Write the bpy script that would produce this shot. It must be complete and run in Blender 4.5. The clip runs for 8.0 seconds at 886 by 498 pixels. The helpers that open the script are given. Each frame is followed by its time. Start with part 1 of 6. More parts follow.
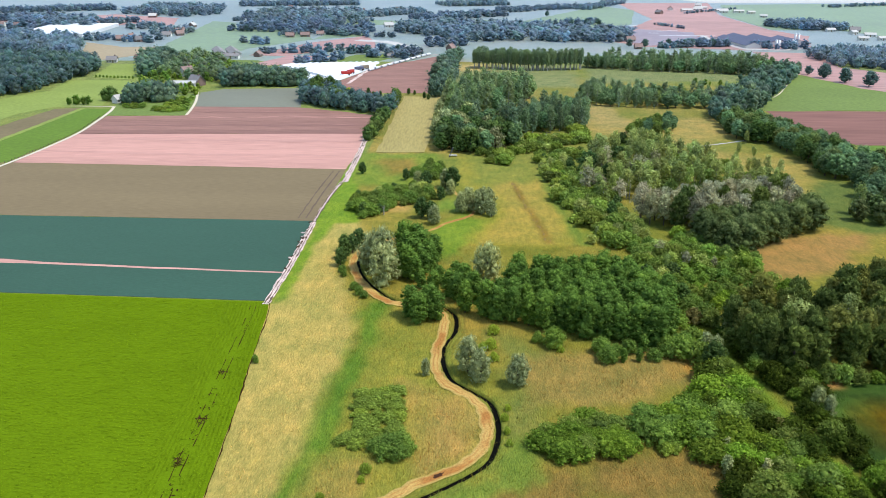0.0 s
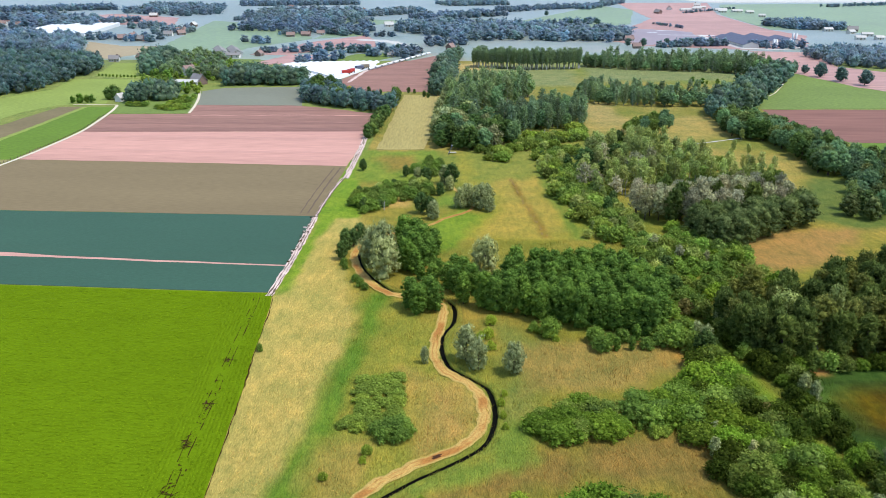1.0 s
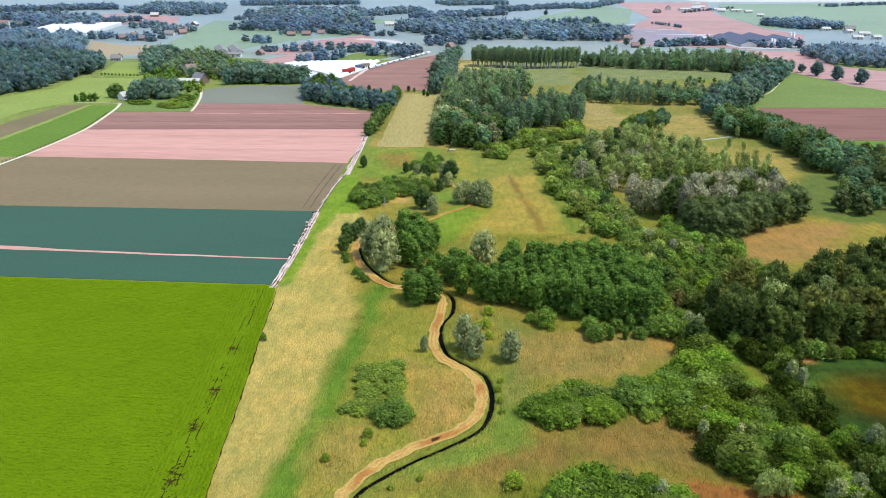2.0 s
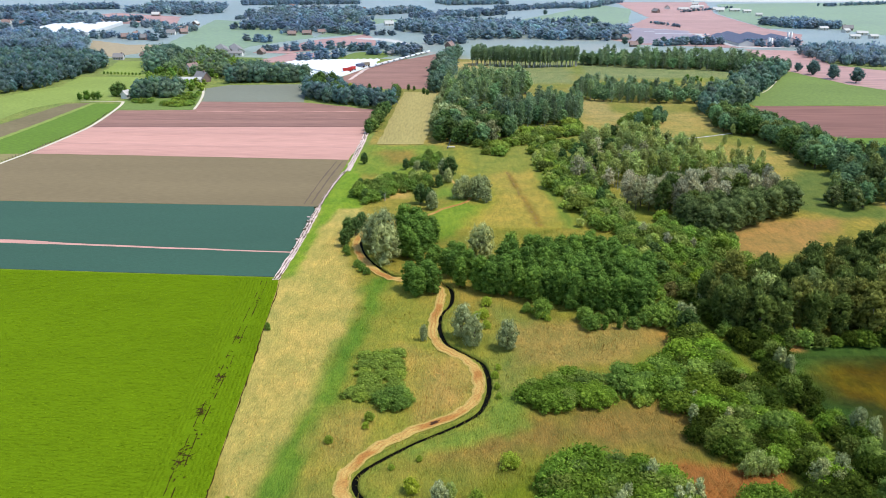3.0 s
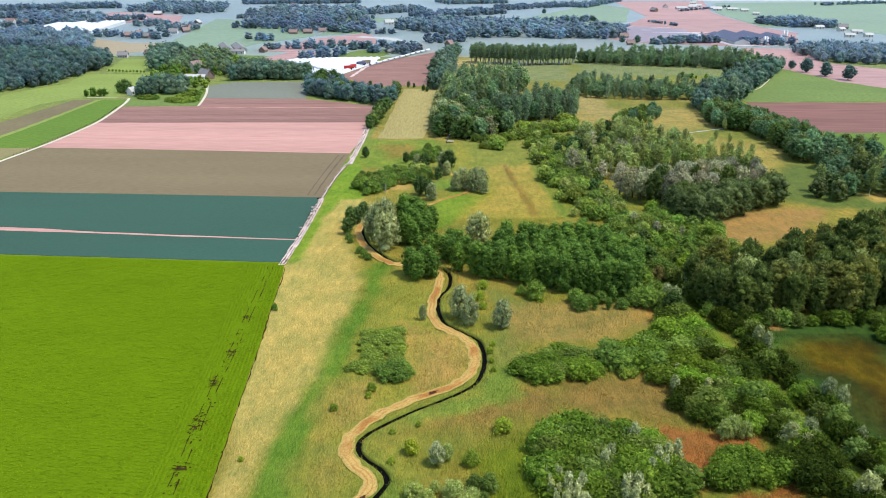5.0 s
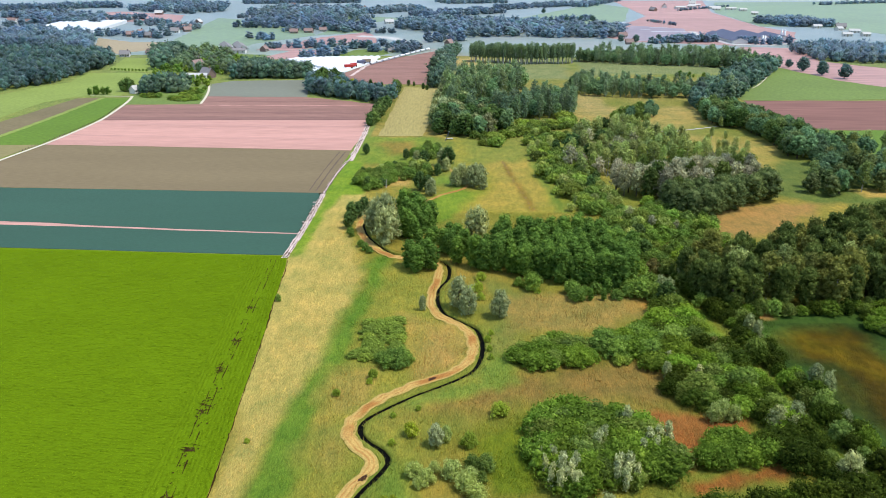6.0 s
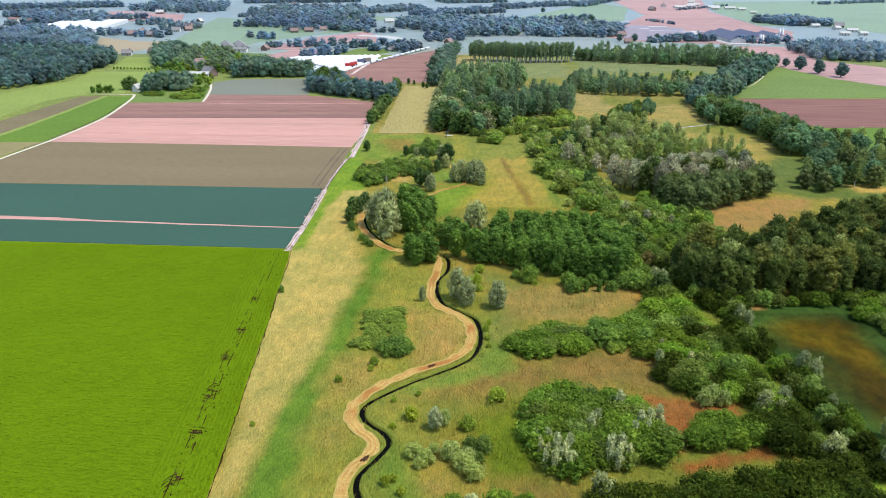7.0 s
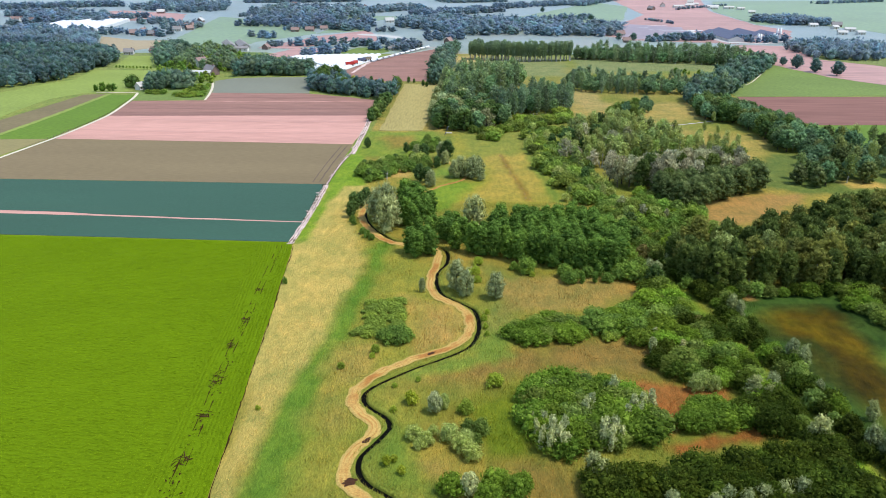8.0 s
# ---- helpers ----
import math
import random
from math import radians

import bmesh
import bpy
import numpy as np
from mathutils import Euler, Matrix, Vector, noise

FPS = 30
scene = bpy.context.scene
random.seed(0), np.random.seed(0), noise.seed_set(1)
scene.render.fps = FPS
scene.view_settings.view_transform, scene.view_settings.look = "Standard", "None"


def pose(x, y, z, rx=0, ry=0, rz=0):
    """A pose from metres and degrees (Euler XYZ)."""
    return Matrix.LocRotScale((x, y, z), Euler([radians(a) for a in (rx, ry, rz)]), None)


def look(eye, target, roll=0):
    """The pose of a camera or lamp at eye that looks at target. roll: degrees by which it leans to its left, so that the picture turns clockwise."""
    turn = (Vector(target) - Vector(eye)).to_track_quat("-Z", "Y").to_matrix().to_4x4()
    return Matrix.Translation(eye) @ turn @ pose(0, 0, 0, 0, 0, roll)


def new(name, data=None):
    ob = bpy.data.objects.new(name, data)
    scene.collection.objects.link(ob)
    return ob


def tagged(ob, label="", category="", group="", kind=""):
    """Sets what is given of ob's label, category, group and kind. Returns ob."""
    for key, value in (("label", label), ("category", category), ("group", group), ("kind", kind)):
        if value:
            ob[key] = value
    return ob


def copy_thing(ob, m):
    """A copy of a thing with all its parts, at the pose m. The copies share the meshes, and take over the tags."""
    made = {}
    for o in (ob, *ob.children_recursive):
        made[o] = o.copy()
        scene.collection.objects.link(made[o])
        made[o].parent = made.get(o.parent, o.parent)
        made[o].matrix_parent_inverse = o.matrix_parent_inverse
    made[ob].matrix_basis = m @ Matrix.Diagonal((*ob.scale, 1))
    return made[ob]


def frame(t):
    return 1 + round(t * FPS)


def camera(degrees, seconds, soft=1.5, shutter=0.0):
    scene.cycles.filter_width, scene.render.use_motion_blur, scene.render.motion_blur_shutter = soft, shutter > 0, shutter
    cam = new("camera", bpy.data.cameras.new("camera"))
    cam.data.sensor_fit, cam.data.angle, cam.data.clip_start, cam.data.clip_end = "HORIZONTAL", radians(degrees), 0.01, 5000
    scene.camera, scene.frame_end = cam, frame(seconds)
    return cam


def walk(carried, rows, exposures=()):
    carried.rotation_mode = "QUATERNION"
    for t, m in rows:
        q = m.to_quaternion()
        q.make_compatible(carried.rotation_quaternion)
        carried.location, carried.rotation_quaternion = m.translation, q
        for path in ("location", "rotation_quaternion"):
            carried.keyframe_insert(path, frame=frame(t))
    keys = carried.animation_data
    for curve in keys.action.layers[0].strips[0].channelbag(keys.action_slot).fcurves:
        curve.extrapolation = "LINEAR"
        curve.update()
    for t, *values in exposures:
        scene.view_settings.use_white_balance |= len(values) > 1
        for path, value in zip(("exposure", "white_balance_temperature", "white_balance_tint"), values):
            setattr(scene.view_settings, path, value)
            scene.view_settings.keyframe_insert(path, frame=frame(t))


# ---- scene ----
UNIT = 1.6      # the plan below is drawn on a grid of 1.6 m; the last lines bring it to metres
# ---------- the camera: a slow backward flight at about 102 m ----------
cam = camera(60.0, 8.0, soft=0.85)
# seconds, x, y, z in plan units; yaw, pitch, roll in degrees
PATH = [
    (0, -1.771, 0.583, 63.689, 1.721, -20.751, 0.0),
    (0.5, -1.596, -1.514, 63.757, 1.721, -20.76, 0.0),
    (1, -1.424, -3.604, 63.817, 1.721, -20.77, 0.0),
    (1.5, -1.257, -5.686, 63.868, 1.721, -20.779, 0.0),
    (3, -0.776, -11.892, 63.972, 1.72, -20.807, 0.0),
    (3.5, -0.624, -13.946, 63.99, 1.72, -20.817, 0.0),
    (4, -0.475, -15.993, 64.0, 1.72, -20.826, 0.0),
    (4.5, -0.329, -18.033, 64.001, 1.719, -20.836, 0.0),
    (6, 0.084, -24.11, 63.956, 1.719, -20.864, 0.0),
    (6.5, 0.215, -26.122, 63.924, 1.719, -20.873, 0.0),
    (7, 0.342, -28.126, 63.884, 1.718, -20.883, 0.0),
    (7.5, 0.465, -30.123, 63.835, 1.718, -20.892, 0.0),
    (8, 0.584, -32.113, 63.779, 1.718, -20.901, 0.0),
]
walk(cam, [(t, pose(x * UNIT, y * UNIT, z * UNIT, 90 + pitch, roll, yaw)) for t, x, y, z, yaw, pitch, roll in PATH])

# ---------- daylight ----------
SUN_EL, SUN_AZ = radians(63), radians(104)      # azimuth clockwise from +y (the flight's axis)
world = bpy.data.worlds.new("sky")
scene.world = world
world.use_nodes = True
wn = world.node_tree.nodes
sky = wn.new("ShaderNodeTexSky")
sky.sky_type, sky.sun_disc = "NISHITA", False
sky.sun_elevation, sky.sun_rotation = SUN_EL, SUN_AZ
sky.air_density, sky.dust_density, sky.ozone_density = 1.2, 0.8, 1.6
wn["Background"].inputs["Strength"].default_value = 0.15
world.node_tree.links.new(sky.outputs["Color"], wn["Background"].inputs["Color"])
sun = new("sun", bpy.data.lights.new("sun", "SUN"))
sun.data.energy, sun.data.angle, sun.data.color = 2.3, radians(9), (1.0, 0.97, 0.91)
sun_from = Vector((math.sin(SUN_AZ) * math.cos(SUN_EL), math.cos(SUN_AZ) * math.cos(SUN_EL), math.sin(SUN_EL)))
sun.matrix_world = look(sun_from * 300, (0, 0, 0))
scene.view_settings.exposure = 0.82


# ---------- materials ----------
def nodes_of(name):
    m = bpy.data.materials.new(name)
    m.use_nodes = True
    t = m.node_tree
    return m, t, t.nodes["Principled BSDF"]


def noise_node(t, scale, detail=4.0, vec=None, rough=0.6, size=None):
    n = t.nodes.new("ShaderNodeTexNoise")
    n.inputs["Scale"].default_value, n.inputs["Detail"].default_value = scale, detail
    n.inputs["Roughness"].default_value = rough
    if vec is None:
        vec = t.nodes.new("ShaderNodeTexCoord").outputs["Object"]
    if size:
        mp = t.nodes.new("ShaderNodeMapping")
        mp.inputs["Scale"].default_value = size
        t.links.new(vec, mp.inputs["Vector"])
        vec = mp.outputs["Vector"]
    t.links.new(vec, n.inputs["Vector"])
    return n.outputs["Fac"]


def ramp(t, fac, stops):
    r = t.nodes.new("ShaderNodeValToRGB")
    e = r.color_ramp.elements
    while len(e) < len(stops):
        e.new(0.5)
    for k, (p, c) in zip(e, stops):
        k.position, k.color = p, (*c, 1)
    t.links.new(fac, r.inputs["Fac"])
    return r.outputs["Color"]


def mix(t, a, b, fac, mode="MIX"):
    n = t.nodes.new("ShaderNodeMix")
    n.data_type, n.blend_type = "RGBA", mode
    for sock, v in ((n.inputs[6], a), (n.inputs[7], b)):
        if isinstance(v, tuple):
            sock.default_value = (*v, 1)
        else:
            t.links.new(v, sock)
    if isinstance(fac, (int, float)):
        n.inputs[0].default_value = fac
    else:
        t.links.new(fac, n.inputs[0])
    return n.outputs[2]


def bump(t, bsdf, height, strength=0.5, distance=0.1):
    b = t.nodes.new("ShaderNodeBump")
    b.inputs["Strength"].default_value, b.inputs["Distance"].default_value = strength, distance * UNIT
    t.links.new(height, b.inputs["Height"])
    t.links.new(b.outputs["Normal"], bsdf.inputs["Normal"])


def scaled(c, k):
    return tuple(v * k for v in c)


def haze_sheen(p, weight):
    """A bluish sheen standing in for distance haze; it shows where a surface is seen at a low angle."""
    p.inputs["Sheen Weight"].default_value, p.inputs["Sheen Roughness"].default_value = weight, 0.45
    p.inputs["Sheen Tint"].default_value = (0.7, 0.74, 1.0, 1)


def surface(name, tint, rough=0.85, vary=0.3, scales=(0.15, 3.0), relief=0.4, depth=0.08, size=None, metal=0.0, haze=0.0, gloss=0.2):
    """A mottled surface: wide stains and fine grain on one colour, with fine relief."""
    m, t, p = nodes_of(name)
    colour = scaled(tint, 0.72)
    wide, fine = noise_node(t, scales[0], 5, size=size), noise_node(t, scales[1], 4, size=size)
    c = ramp(t, wide, [(0.3, scaled(colour, 1 - 0.5 * vary)), (0.7, scaled(colour, 1 + 0.5 * vary))])
    g = ramp(t, fine, [(0.3, (1 - vary,) * 3), (0.72, (1 + vary,) * 3)])
    t.links.new(mix(t, c, g, 1.0, "MULTIPLY"), p.inputs["Base Color"])
    p.inputs["Roughness"].default_value, p.inputs["Metallic"].default_value = rough, metal
    p.inputs["Specular IOR Level"].default_value = gloss
    haze_sheen(p, haze)
    bump(t, p, fine, relief, depth)
    return m


def leafage(name, colour, other, through_light=0.46, grain=5.0, haze=0.0, gloss=0.06):
    """Leaves: a hue for each leaf clump and a tone for each plant, letting some light through."""
    m, t, p = nodes_of(name)
    geo, info, own = t.nodes.new("ShaderNodeNewGeometry"), t.nodes.new("ShaderNodeObjectInfo"), t.nodes.new("ShaderNodeAttribute")
    own.attribute_name = "tone"
    c = ramp(t, geo.outputs["Random Per Island"], [(0.0, scaled(colour, 0.68)), (0.55, colour), (1.0, other)])
    tone = ramp(t, info.outputs["Random"], [(0.0, (0.78, 0.8, 0.82)), (0.5, (1, 1, 1)), (1.0, (1.22, 1.15, 1.0))])
    c = mix(t, mix(t, c, tone, 1.0, "MULTIPLY"), own.outputs["Color"], 1.0, "MULTIPLY")
    small = noise_node(t, grain, 3, rough=0.7)
    c = mix(t, c, ramp(t, small, [(0.32, (0.76, 0.78, 0.76)), (0.5, (1, 1, 1)), (0.68, (1.22, 1.2, 1.16))]), 1.0, "MULTIPLY")
    t.links.new(c, p.inputs["Base Color"])
    p.inputs["Roughness"].default_value, p.inputs["Specular IOR Level"].default_value = 0.8 - 0.6 * gloss, gloss
    tr, sh = t.nodes.new("ShaderNodeBsdfTranslucent"), t.nodes.new("ShaderNodeMixShader")
    t.links.new(c, tr.inputs["Color"])
    sh.inputs[0].default_value = through_light
    t.links.new(p.outputs[0], sh.inputs[1])
    t.links.new(tr.outputs[0], sh.inputs[2])
    haze_sheen(p, haze)
    bump(t, p, small, 0.7, 0.12)
    t.links.new(sh.outputs[0], t.nodes["Material Output"].inputs["Surface"])
    return m


def covered(name, fine_scale=2.2, wide_scale=0.12, relief=0.9, haze=0.0, rough=0.95, gloss=0.1):
    """Ground whose plant cover is kept in the mesh's 'cover' colours, broken up by tufts and streaks."""
    m, t, p = nodes_of(name)
    a = t.nodes.new("ShaderNodeAttribute")
    a.attribute_name = "cover"
    wide, mid, fine = noise_node(t, wide_scale, 6), noise_node(t, 0.6, 5, rough=0.7, size=(1.3, 0.45, 1)), noise_node(t, fine_scale, 5, rough=0.75, size=(1.8, 0.5, 1))
    c = mix(t, a.outputs["Color"], ramp(t, wide, [(0.3, (0.72, 0.85, 0.75)), (0.7, (1.2, 1.1, 1.05))]), 1.0, "MULTIPLY")
    c = mix(t, c, ramp(t, mid, [(0.3, (0.7, 0.78, 0.72)), (0.5, (1, 1, 1)), (0.7, (1.3, 1.2, 1.15))]), 1.0, "MULTIPLY")
    c = mix(t, c, ramp(t, fine, [(0.3, (0.62, 0.66, 0.62)), (0.7, (1.34, 1.3, 1.26))]), 1.0, "MULTIPLY")
    t.links.new(c, p.inputs["Base Color"])
    p.inputs["Roughness"].default_value, p.inputs["Specular IOR Level"].default_value = rough, gloss
    haze_sheen(p, haze)
    bump(t, p, fine, relief, 0.35)
    return m


def worn_path(name, straw, rim, earth):
    """Mown straw with a paler rim and two worn, broken wheel lines of bare earth."""
    m, t, p = nodes_of(name)
    a = t.nodes.new("ShaderNodeAttribute")
    a.attribute_name = "across"
    wide, fine, patch = noise_node(t, 0.35, 4), noise_node(t, 4.5, 5, rough=0.7), noise_node(t, 0.11, 5)
    lines = ramp(t, a.outputs["Fac"], [(0.2, (0, 0, 0)), (0.33, (0.8, 0.8, 0.8)), (0.46, (0.12, 0.12, 0.12)), (0.58, (0.1, 0.1, 0.1)), (0.68, (0.75, 0.75, 0.75)), (0.8, (0, 0, 0))])
    broken = mix(t, lines, ramp(t, wide, [(0.32, (0.15,) * 3), (0.55, (1,) * 3)]), 1.0, "MULTIPLY")
    bare = ramp(t, patch, [(0.46, (0, 0, 0)), (0.58, (0.9, 0.9, 0.9))])
    middle = ramp(t, a.outputs["Fac"], [(0.08, (0, 0, 0)), (0.25, (1, 1, 1)), (0.75, (1, 1, 1)), (0.92, (0, 0, 0))])
    bare = mix(t, bare, middle, 1.0, "MULTIPLY")
    worn = mix(t, broken, bare, 1.0, "LIGHTEN")
    c = mix(t, scaled(rim, 0.72), scaled(straw, 0.72), middle)
    c = mix(t, c, scaled(earth, 0.72), worn)
    c = mix(t, c, ramp(t, fine, [(0.3, (0.6,) * 3), (0.72, (1.4,) * 3)]), 1.0, "MULTIPLY")
    t.links.new(c, p.inputs["Base Color"])
    p.inputs["Roughness"].default_value, p.inputs["Specular IOR Level"].default_value = 0.95, 0.1
    bump(t, p, fine, 0.8, 0.08)
    return m


GRASS = covered("meadow")
# bluish sheen and extra gloss imitate haze over the distant ground
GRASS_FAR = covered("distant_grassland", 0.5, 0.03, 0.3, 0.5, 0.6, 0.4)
TUFTS, _t, _p = nodes_of("grass_tufts")
_a, _tr, _sh = _t.nodes.new("ShaderNodeAttribute"), _t.nodes.new("ShaderNodeBsdfTranslucent"), _t.nodes.new("ShaderNodeMixShader")
_a.attribute_name = "cover"
_p.inputs["Roughness"].default_value, _p.inputs["Specular IOR Level"].default_value, _sh.inputs[0].default_value = 0.9, 0.1, 0.45
for _s in (_p.inputs["Base Color"], _tr.inputs["Color"]):
    _t.links.new(_a.outputs["Color"], _s)
_t.links.new(_p.outputs[0], _sh.inputs[1])
_t.links.new(_tr.outputs[0], _sh.inputs[2])
_t.links.new(_sh.outputs[0], _t.nodes["Material Output"].inputs["Surface"])
LEAF = {
    "oak": leafage("oak_leaves", (0.1, 0.172, 0.05), (0.168, 0.255, 0.072)),
    "alder": leafage("alder_leaves", (0.14, 0.25, 0.042), (0.235, 0.37, 0.07)),
    "willow": leafage("willow_leaves", (0.31, 0.35, 0.14), (0.49, 0.53, 0.25), 0.2),
    "aspen": leafage("silver_leaves", (0.45, 0.48, 0.2), (0.74, 0.76, 0.4), 0.2),
    "birch": leafage("birch_leaves", (0.35, 0.415, 0.125), (0.5, 0.565, 0.195)),
    "poplar": leafage("poplar_leaves", (0.205, 0.3, 0.145), (0.295, 0.395, 0.19), 0.55, haze=0.35),
    "thicket": leafage("thicket_leaves", (0.19, 0.305, 0.052), (0.302, 0.435, 0.088)),
    "shrub": leafage("shrub_leaves", (0.17, 0.275, 0.03), (0.272, 0.395, 0.05)),
    "sallow": leafage("sallow_leaves", (0.185, 0.268, 0.05), (0.295, 0.375, 0.088)),
    # linden and poplar leaves are made paler and bluer for distance haze
    "linden": leafage("linden_leaves", (0.16, 0.27, 0.12), (0.25, 0.37, 0.16), haze=0.08),
    "low": leafage("low_scrub_leaves", (0.285, 0.385, 0.06), (0.395, 0.5, 0.095)),
    "pale": leafage("pale_leaves", (0.42, 0.5, 0.13), (0.63, 0.69, 0.24)),
    "night": leafage("deep_green_leaves", (0.056, 0.088, 0.01), (0.1, 0.145, 0.018)),
    "lime": leafage("lime_green_leaves", (0.36, 0.46, 0.055), (0.5, 0.6, 0.09)),
    "gold": leafage("yellow_leaves", (0.40, 0.46, 0.035), (0.60, 0.62, 0.09)),
    "dark": leafage("dark_leaves", (0.108, 0.152, 0.034), (0.19, 0.242, 0.062)),
    "olive": leafage("olive_leaves", (0.18, 0.2, 0.045), (0.29, 0.3, 0.08)),
    "moss": leafage("moss_green_leaves", (0.135, 0.185, 0.058), (0.23, 0.28, 0.1)),
    "rust": leafage("rusty_leaves", (0.2, 0.185, 0.06), (0.31, 0.27, 0.1)),
    "dry": leafage("dry_leaves", (0.425, 0.41, 0.235), (0.6, 0.58, 0.35)),
    # deep, blue and far leaves have distance haze mixed into their colours
    "deep": leafage("hazy_deep_wood_leaves", (0.14, 0.235, 0.155), (0.23, 0.335, 0.205), haze=0.2),
    "blue": leafage("haze_tinted_wood_leaves", (0.115, 0.215, 0.18), (0.195, 0.305, 0.245), 0.55, haze=0.55),
    "far": leafage("haze_tinted_leaves", (0.172, 0.285, 0.365), (0.25, 0.375, 0.45), 0.6, haze=1.0, gloss=0.5),
}
BARK = surface("bark", (0.13, 0.10, 0.075), 0.95, 0.4, (0.8, 9.0), 0.8, 0.03)
PALE_BARK = surface("pale_bark", (0.46, 0.44, 0.39), 0.85, 0.35, (0.8, 7.0), 0.5, 0.02)
CROP = surface("leafy_crop", (0.143, 0.233, 0.005), 0.9, 0.13, (0.05, 2.6), 0.4, 0.15, (1, 1.5, 1), gloss=0.02)
CROP_LEAF = leafage("crop_leaves", (0.142, 0.222, 0.005), (0.164, 0.25, 0.006), 0.08, gloss=0.01)
CABBAGE = surface("blue_green_crop", (0.043, 0.108, 0.068), 0.75, 0.13, (0.03, 2.2), 0.5, 0.1, (0.4, 1.6, 1))
SOIL_GREY = surface("grey_brown_seedlings", (0.24, 0.18, 0.095), 0.95, 0.14, (0.03, 1.5), 0.4, 0.06, (0.25, 1.5, 1))
SOIL_PINK = surface("dry_pink_soil", (0.63, 0.338, 0.272), 0.95, 0.2, (0.05, 1.2), 0.4, 0.06, (0.07, 1.6, 1))
SOIL_ROSE = surface("rose_soil", (0.59, 0.32, 0.26), 0.95, 0.2, (0.05, 1.2), 0.4, 0.06, (0.07, 1.6, 1))
SOIL_DARK = surface("damp_brown_soil", (0.335, 0.176, 0.138), 0.95, 0.3, (0.06, 1.2), 0.4, 0.06, (0.07, 1.6, 1))
SOIL_OLIVE = surface("olive_brown_tilth", (0.215, 0.17, 0.085), 0.95, 0.2, (0.03, 1.2), 0.4, 0.06, (0.3, 1.6, 1))
SOIL_DAMP = surface("damp_dark_soil", (0.285, 0.15, 0.12), 0.95, 0.25, (0.06, 1.2), 0.4, 0.06, (0.07, 1.6, 1))
OLIVE_STUBBLE = surface("olive_stubble", (0.30, 0.255, 0.105), 0.95, 0.2, (0.05, 1.2), 0.4, 0.06, (0.3, 1.6, 1))
# sheen and raised gloss on the far soils and pastures stand in for haze
SOIL_FAR = surface("far_soil", (0.5, 0.27, 0.215), 0.7, 0.3, (0.012, 0.3), 0.2, 0.05, (0.15, 1.2, 1), haze=0.12, gloss=0.2)
SOIL_MAUVE = surface("mauve_soil", (0.27, 0.128, 0.1), 0.95, 0.2, (0.012, 0.3), 0.2, 0.05, (0.1, 1.2, 1))
SOIL_PLUM = surface("plum_soil", (0.3, 0.19, 0.18), 0.5, 0.25, (0.012, 0.3), 0.2, 0.05, (0.3, 1.2, 1), haze=0.2, gloss=0.6)
TEAL_PALE = surface("young_blue_green_crop", (0.225, 0.23, 0.16), 0.9, 0.15, (0.03, 1.5), 0.3, 0.06, (0.3, 1.5, 1), haze=0.06)
PASTURE = surface("pasture", (0.175, 0.245, 0.045), 0.9, 0.22, (0.03, 0.9), 0.4, 0.1, (0.6, 1, 1), haze=0.03)
PASTURE_LIME = surface("lime_pasture", (0.27, 0.34, 0.07), 0.9, 0.2, (0.03, 0.9), 0.4, 0.1, (0.6, 1, 1))
PASTURE_DEEP = surface("deep_green_grass", (0.135, 0.23, 0.022), 0.9, 0.2, (0.03, 0.9), 0.4, 0.1, (0.6, 1, 1))
PASTURE_FAR = surface("distant_pasture", (0.205, 0.29, 0.075), 0.6, 0.22, (0.01, 0.2), 0.2, 0.05, haze=0.27, gloss=0.3)
STUBBLE = surface("golden_hay_grass", (0.41, 0.335, 0.115), 0.95, 0.2, (0.05, 0.9), 0.5, 0.1, (1.4, 0.2, 1))
TAN_FAR = surface("tan_field", (0.42, 0.33, 0.19), 0.95, 0.15, (0.02, 0.4), 0.2, 0.05, haze=0.06)
SAND = surface("pale_sand", (0.74, 0.57, 0.5), 0.95, 0.45, (0.3, 2.5), 0.5, 0.05)
PATHWAY = worn_path("worn_straw_path", (0.64, 0.42, 0.125), (0.52, 0.37, 0.105), (0.43, 0.175, 0.042))
EARTH = surface("bare_earth", (0.07, 0.027, 0.01), 0.95, 0.35, (0.6, 4.0), 0.8, 0.08)
WORN = surface("worn_brown_grass", (0.27, 0.18, 0.05), 0.95, 0.3, (0.5, 3.0), 0.5, 0.06)
TYRE_SOIL = surface("dark_wheel_soil", (0.17, 0.12, 0.082), 0.95, 0.3, (0.3, 2.5), 0.4, 0.05)
RUT = surface("wet_rut_soil", (0.05, 0.027, 0.007), 0.95, 0.4, (0.6, 4.0), 0.8, 0.08, gloss=0.03)
CONCRETE = surface("pale_concrete", (0.62, 0.60, 0.56), 0.8, 0.12, (0.2, 2.0), 0.2, 0.02)
PALE_ROAD = surface("pale_road", (0.74, 0.66, 0.50), 0.9, 0.12, (0.2, 2.0), 0.2, 0.02)
FILM = surface("white_plastic_film", (0.86, 0.88, 0.90), 0.35, 0.06, (0.1, 1.2), 0.3, 0.05)
PLASTER = surface("white_plaster", (0.80, 0.78, 0.74), 0.8, 0.06, (0.4, 3.0), 0.1, 0.02)
BRICK = surface("red_brick", (0.27, 0.185, 0.16), 0.9, 0.2, (0.5, 6.0), 0.3, 0.02)
TILE_RED = surface("orange_roof_tiles", (0.33, 0.225, 0.195), 0.8, 0.2, (0.5, 5.0), 0.5, 0.04)
TILE_GREY = surface("grey_roof_sheets", (0.30, 0.28, 0.27), 0.7, 0.15, (0.3, 4.0), 0.4, 0.04)
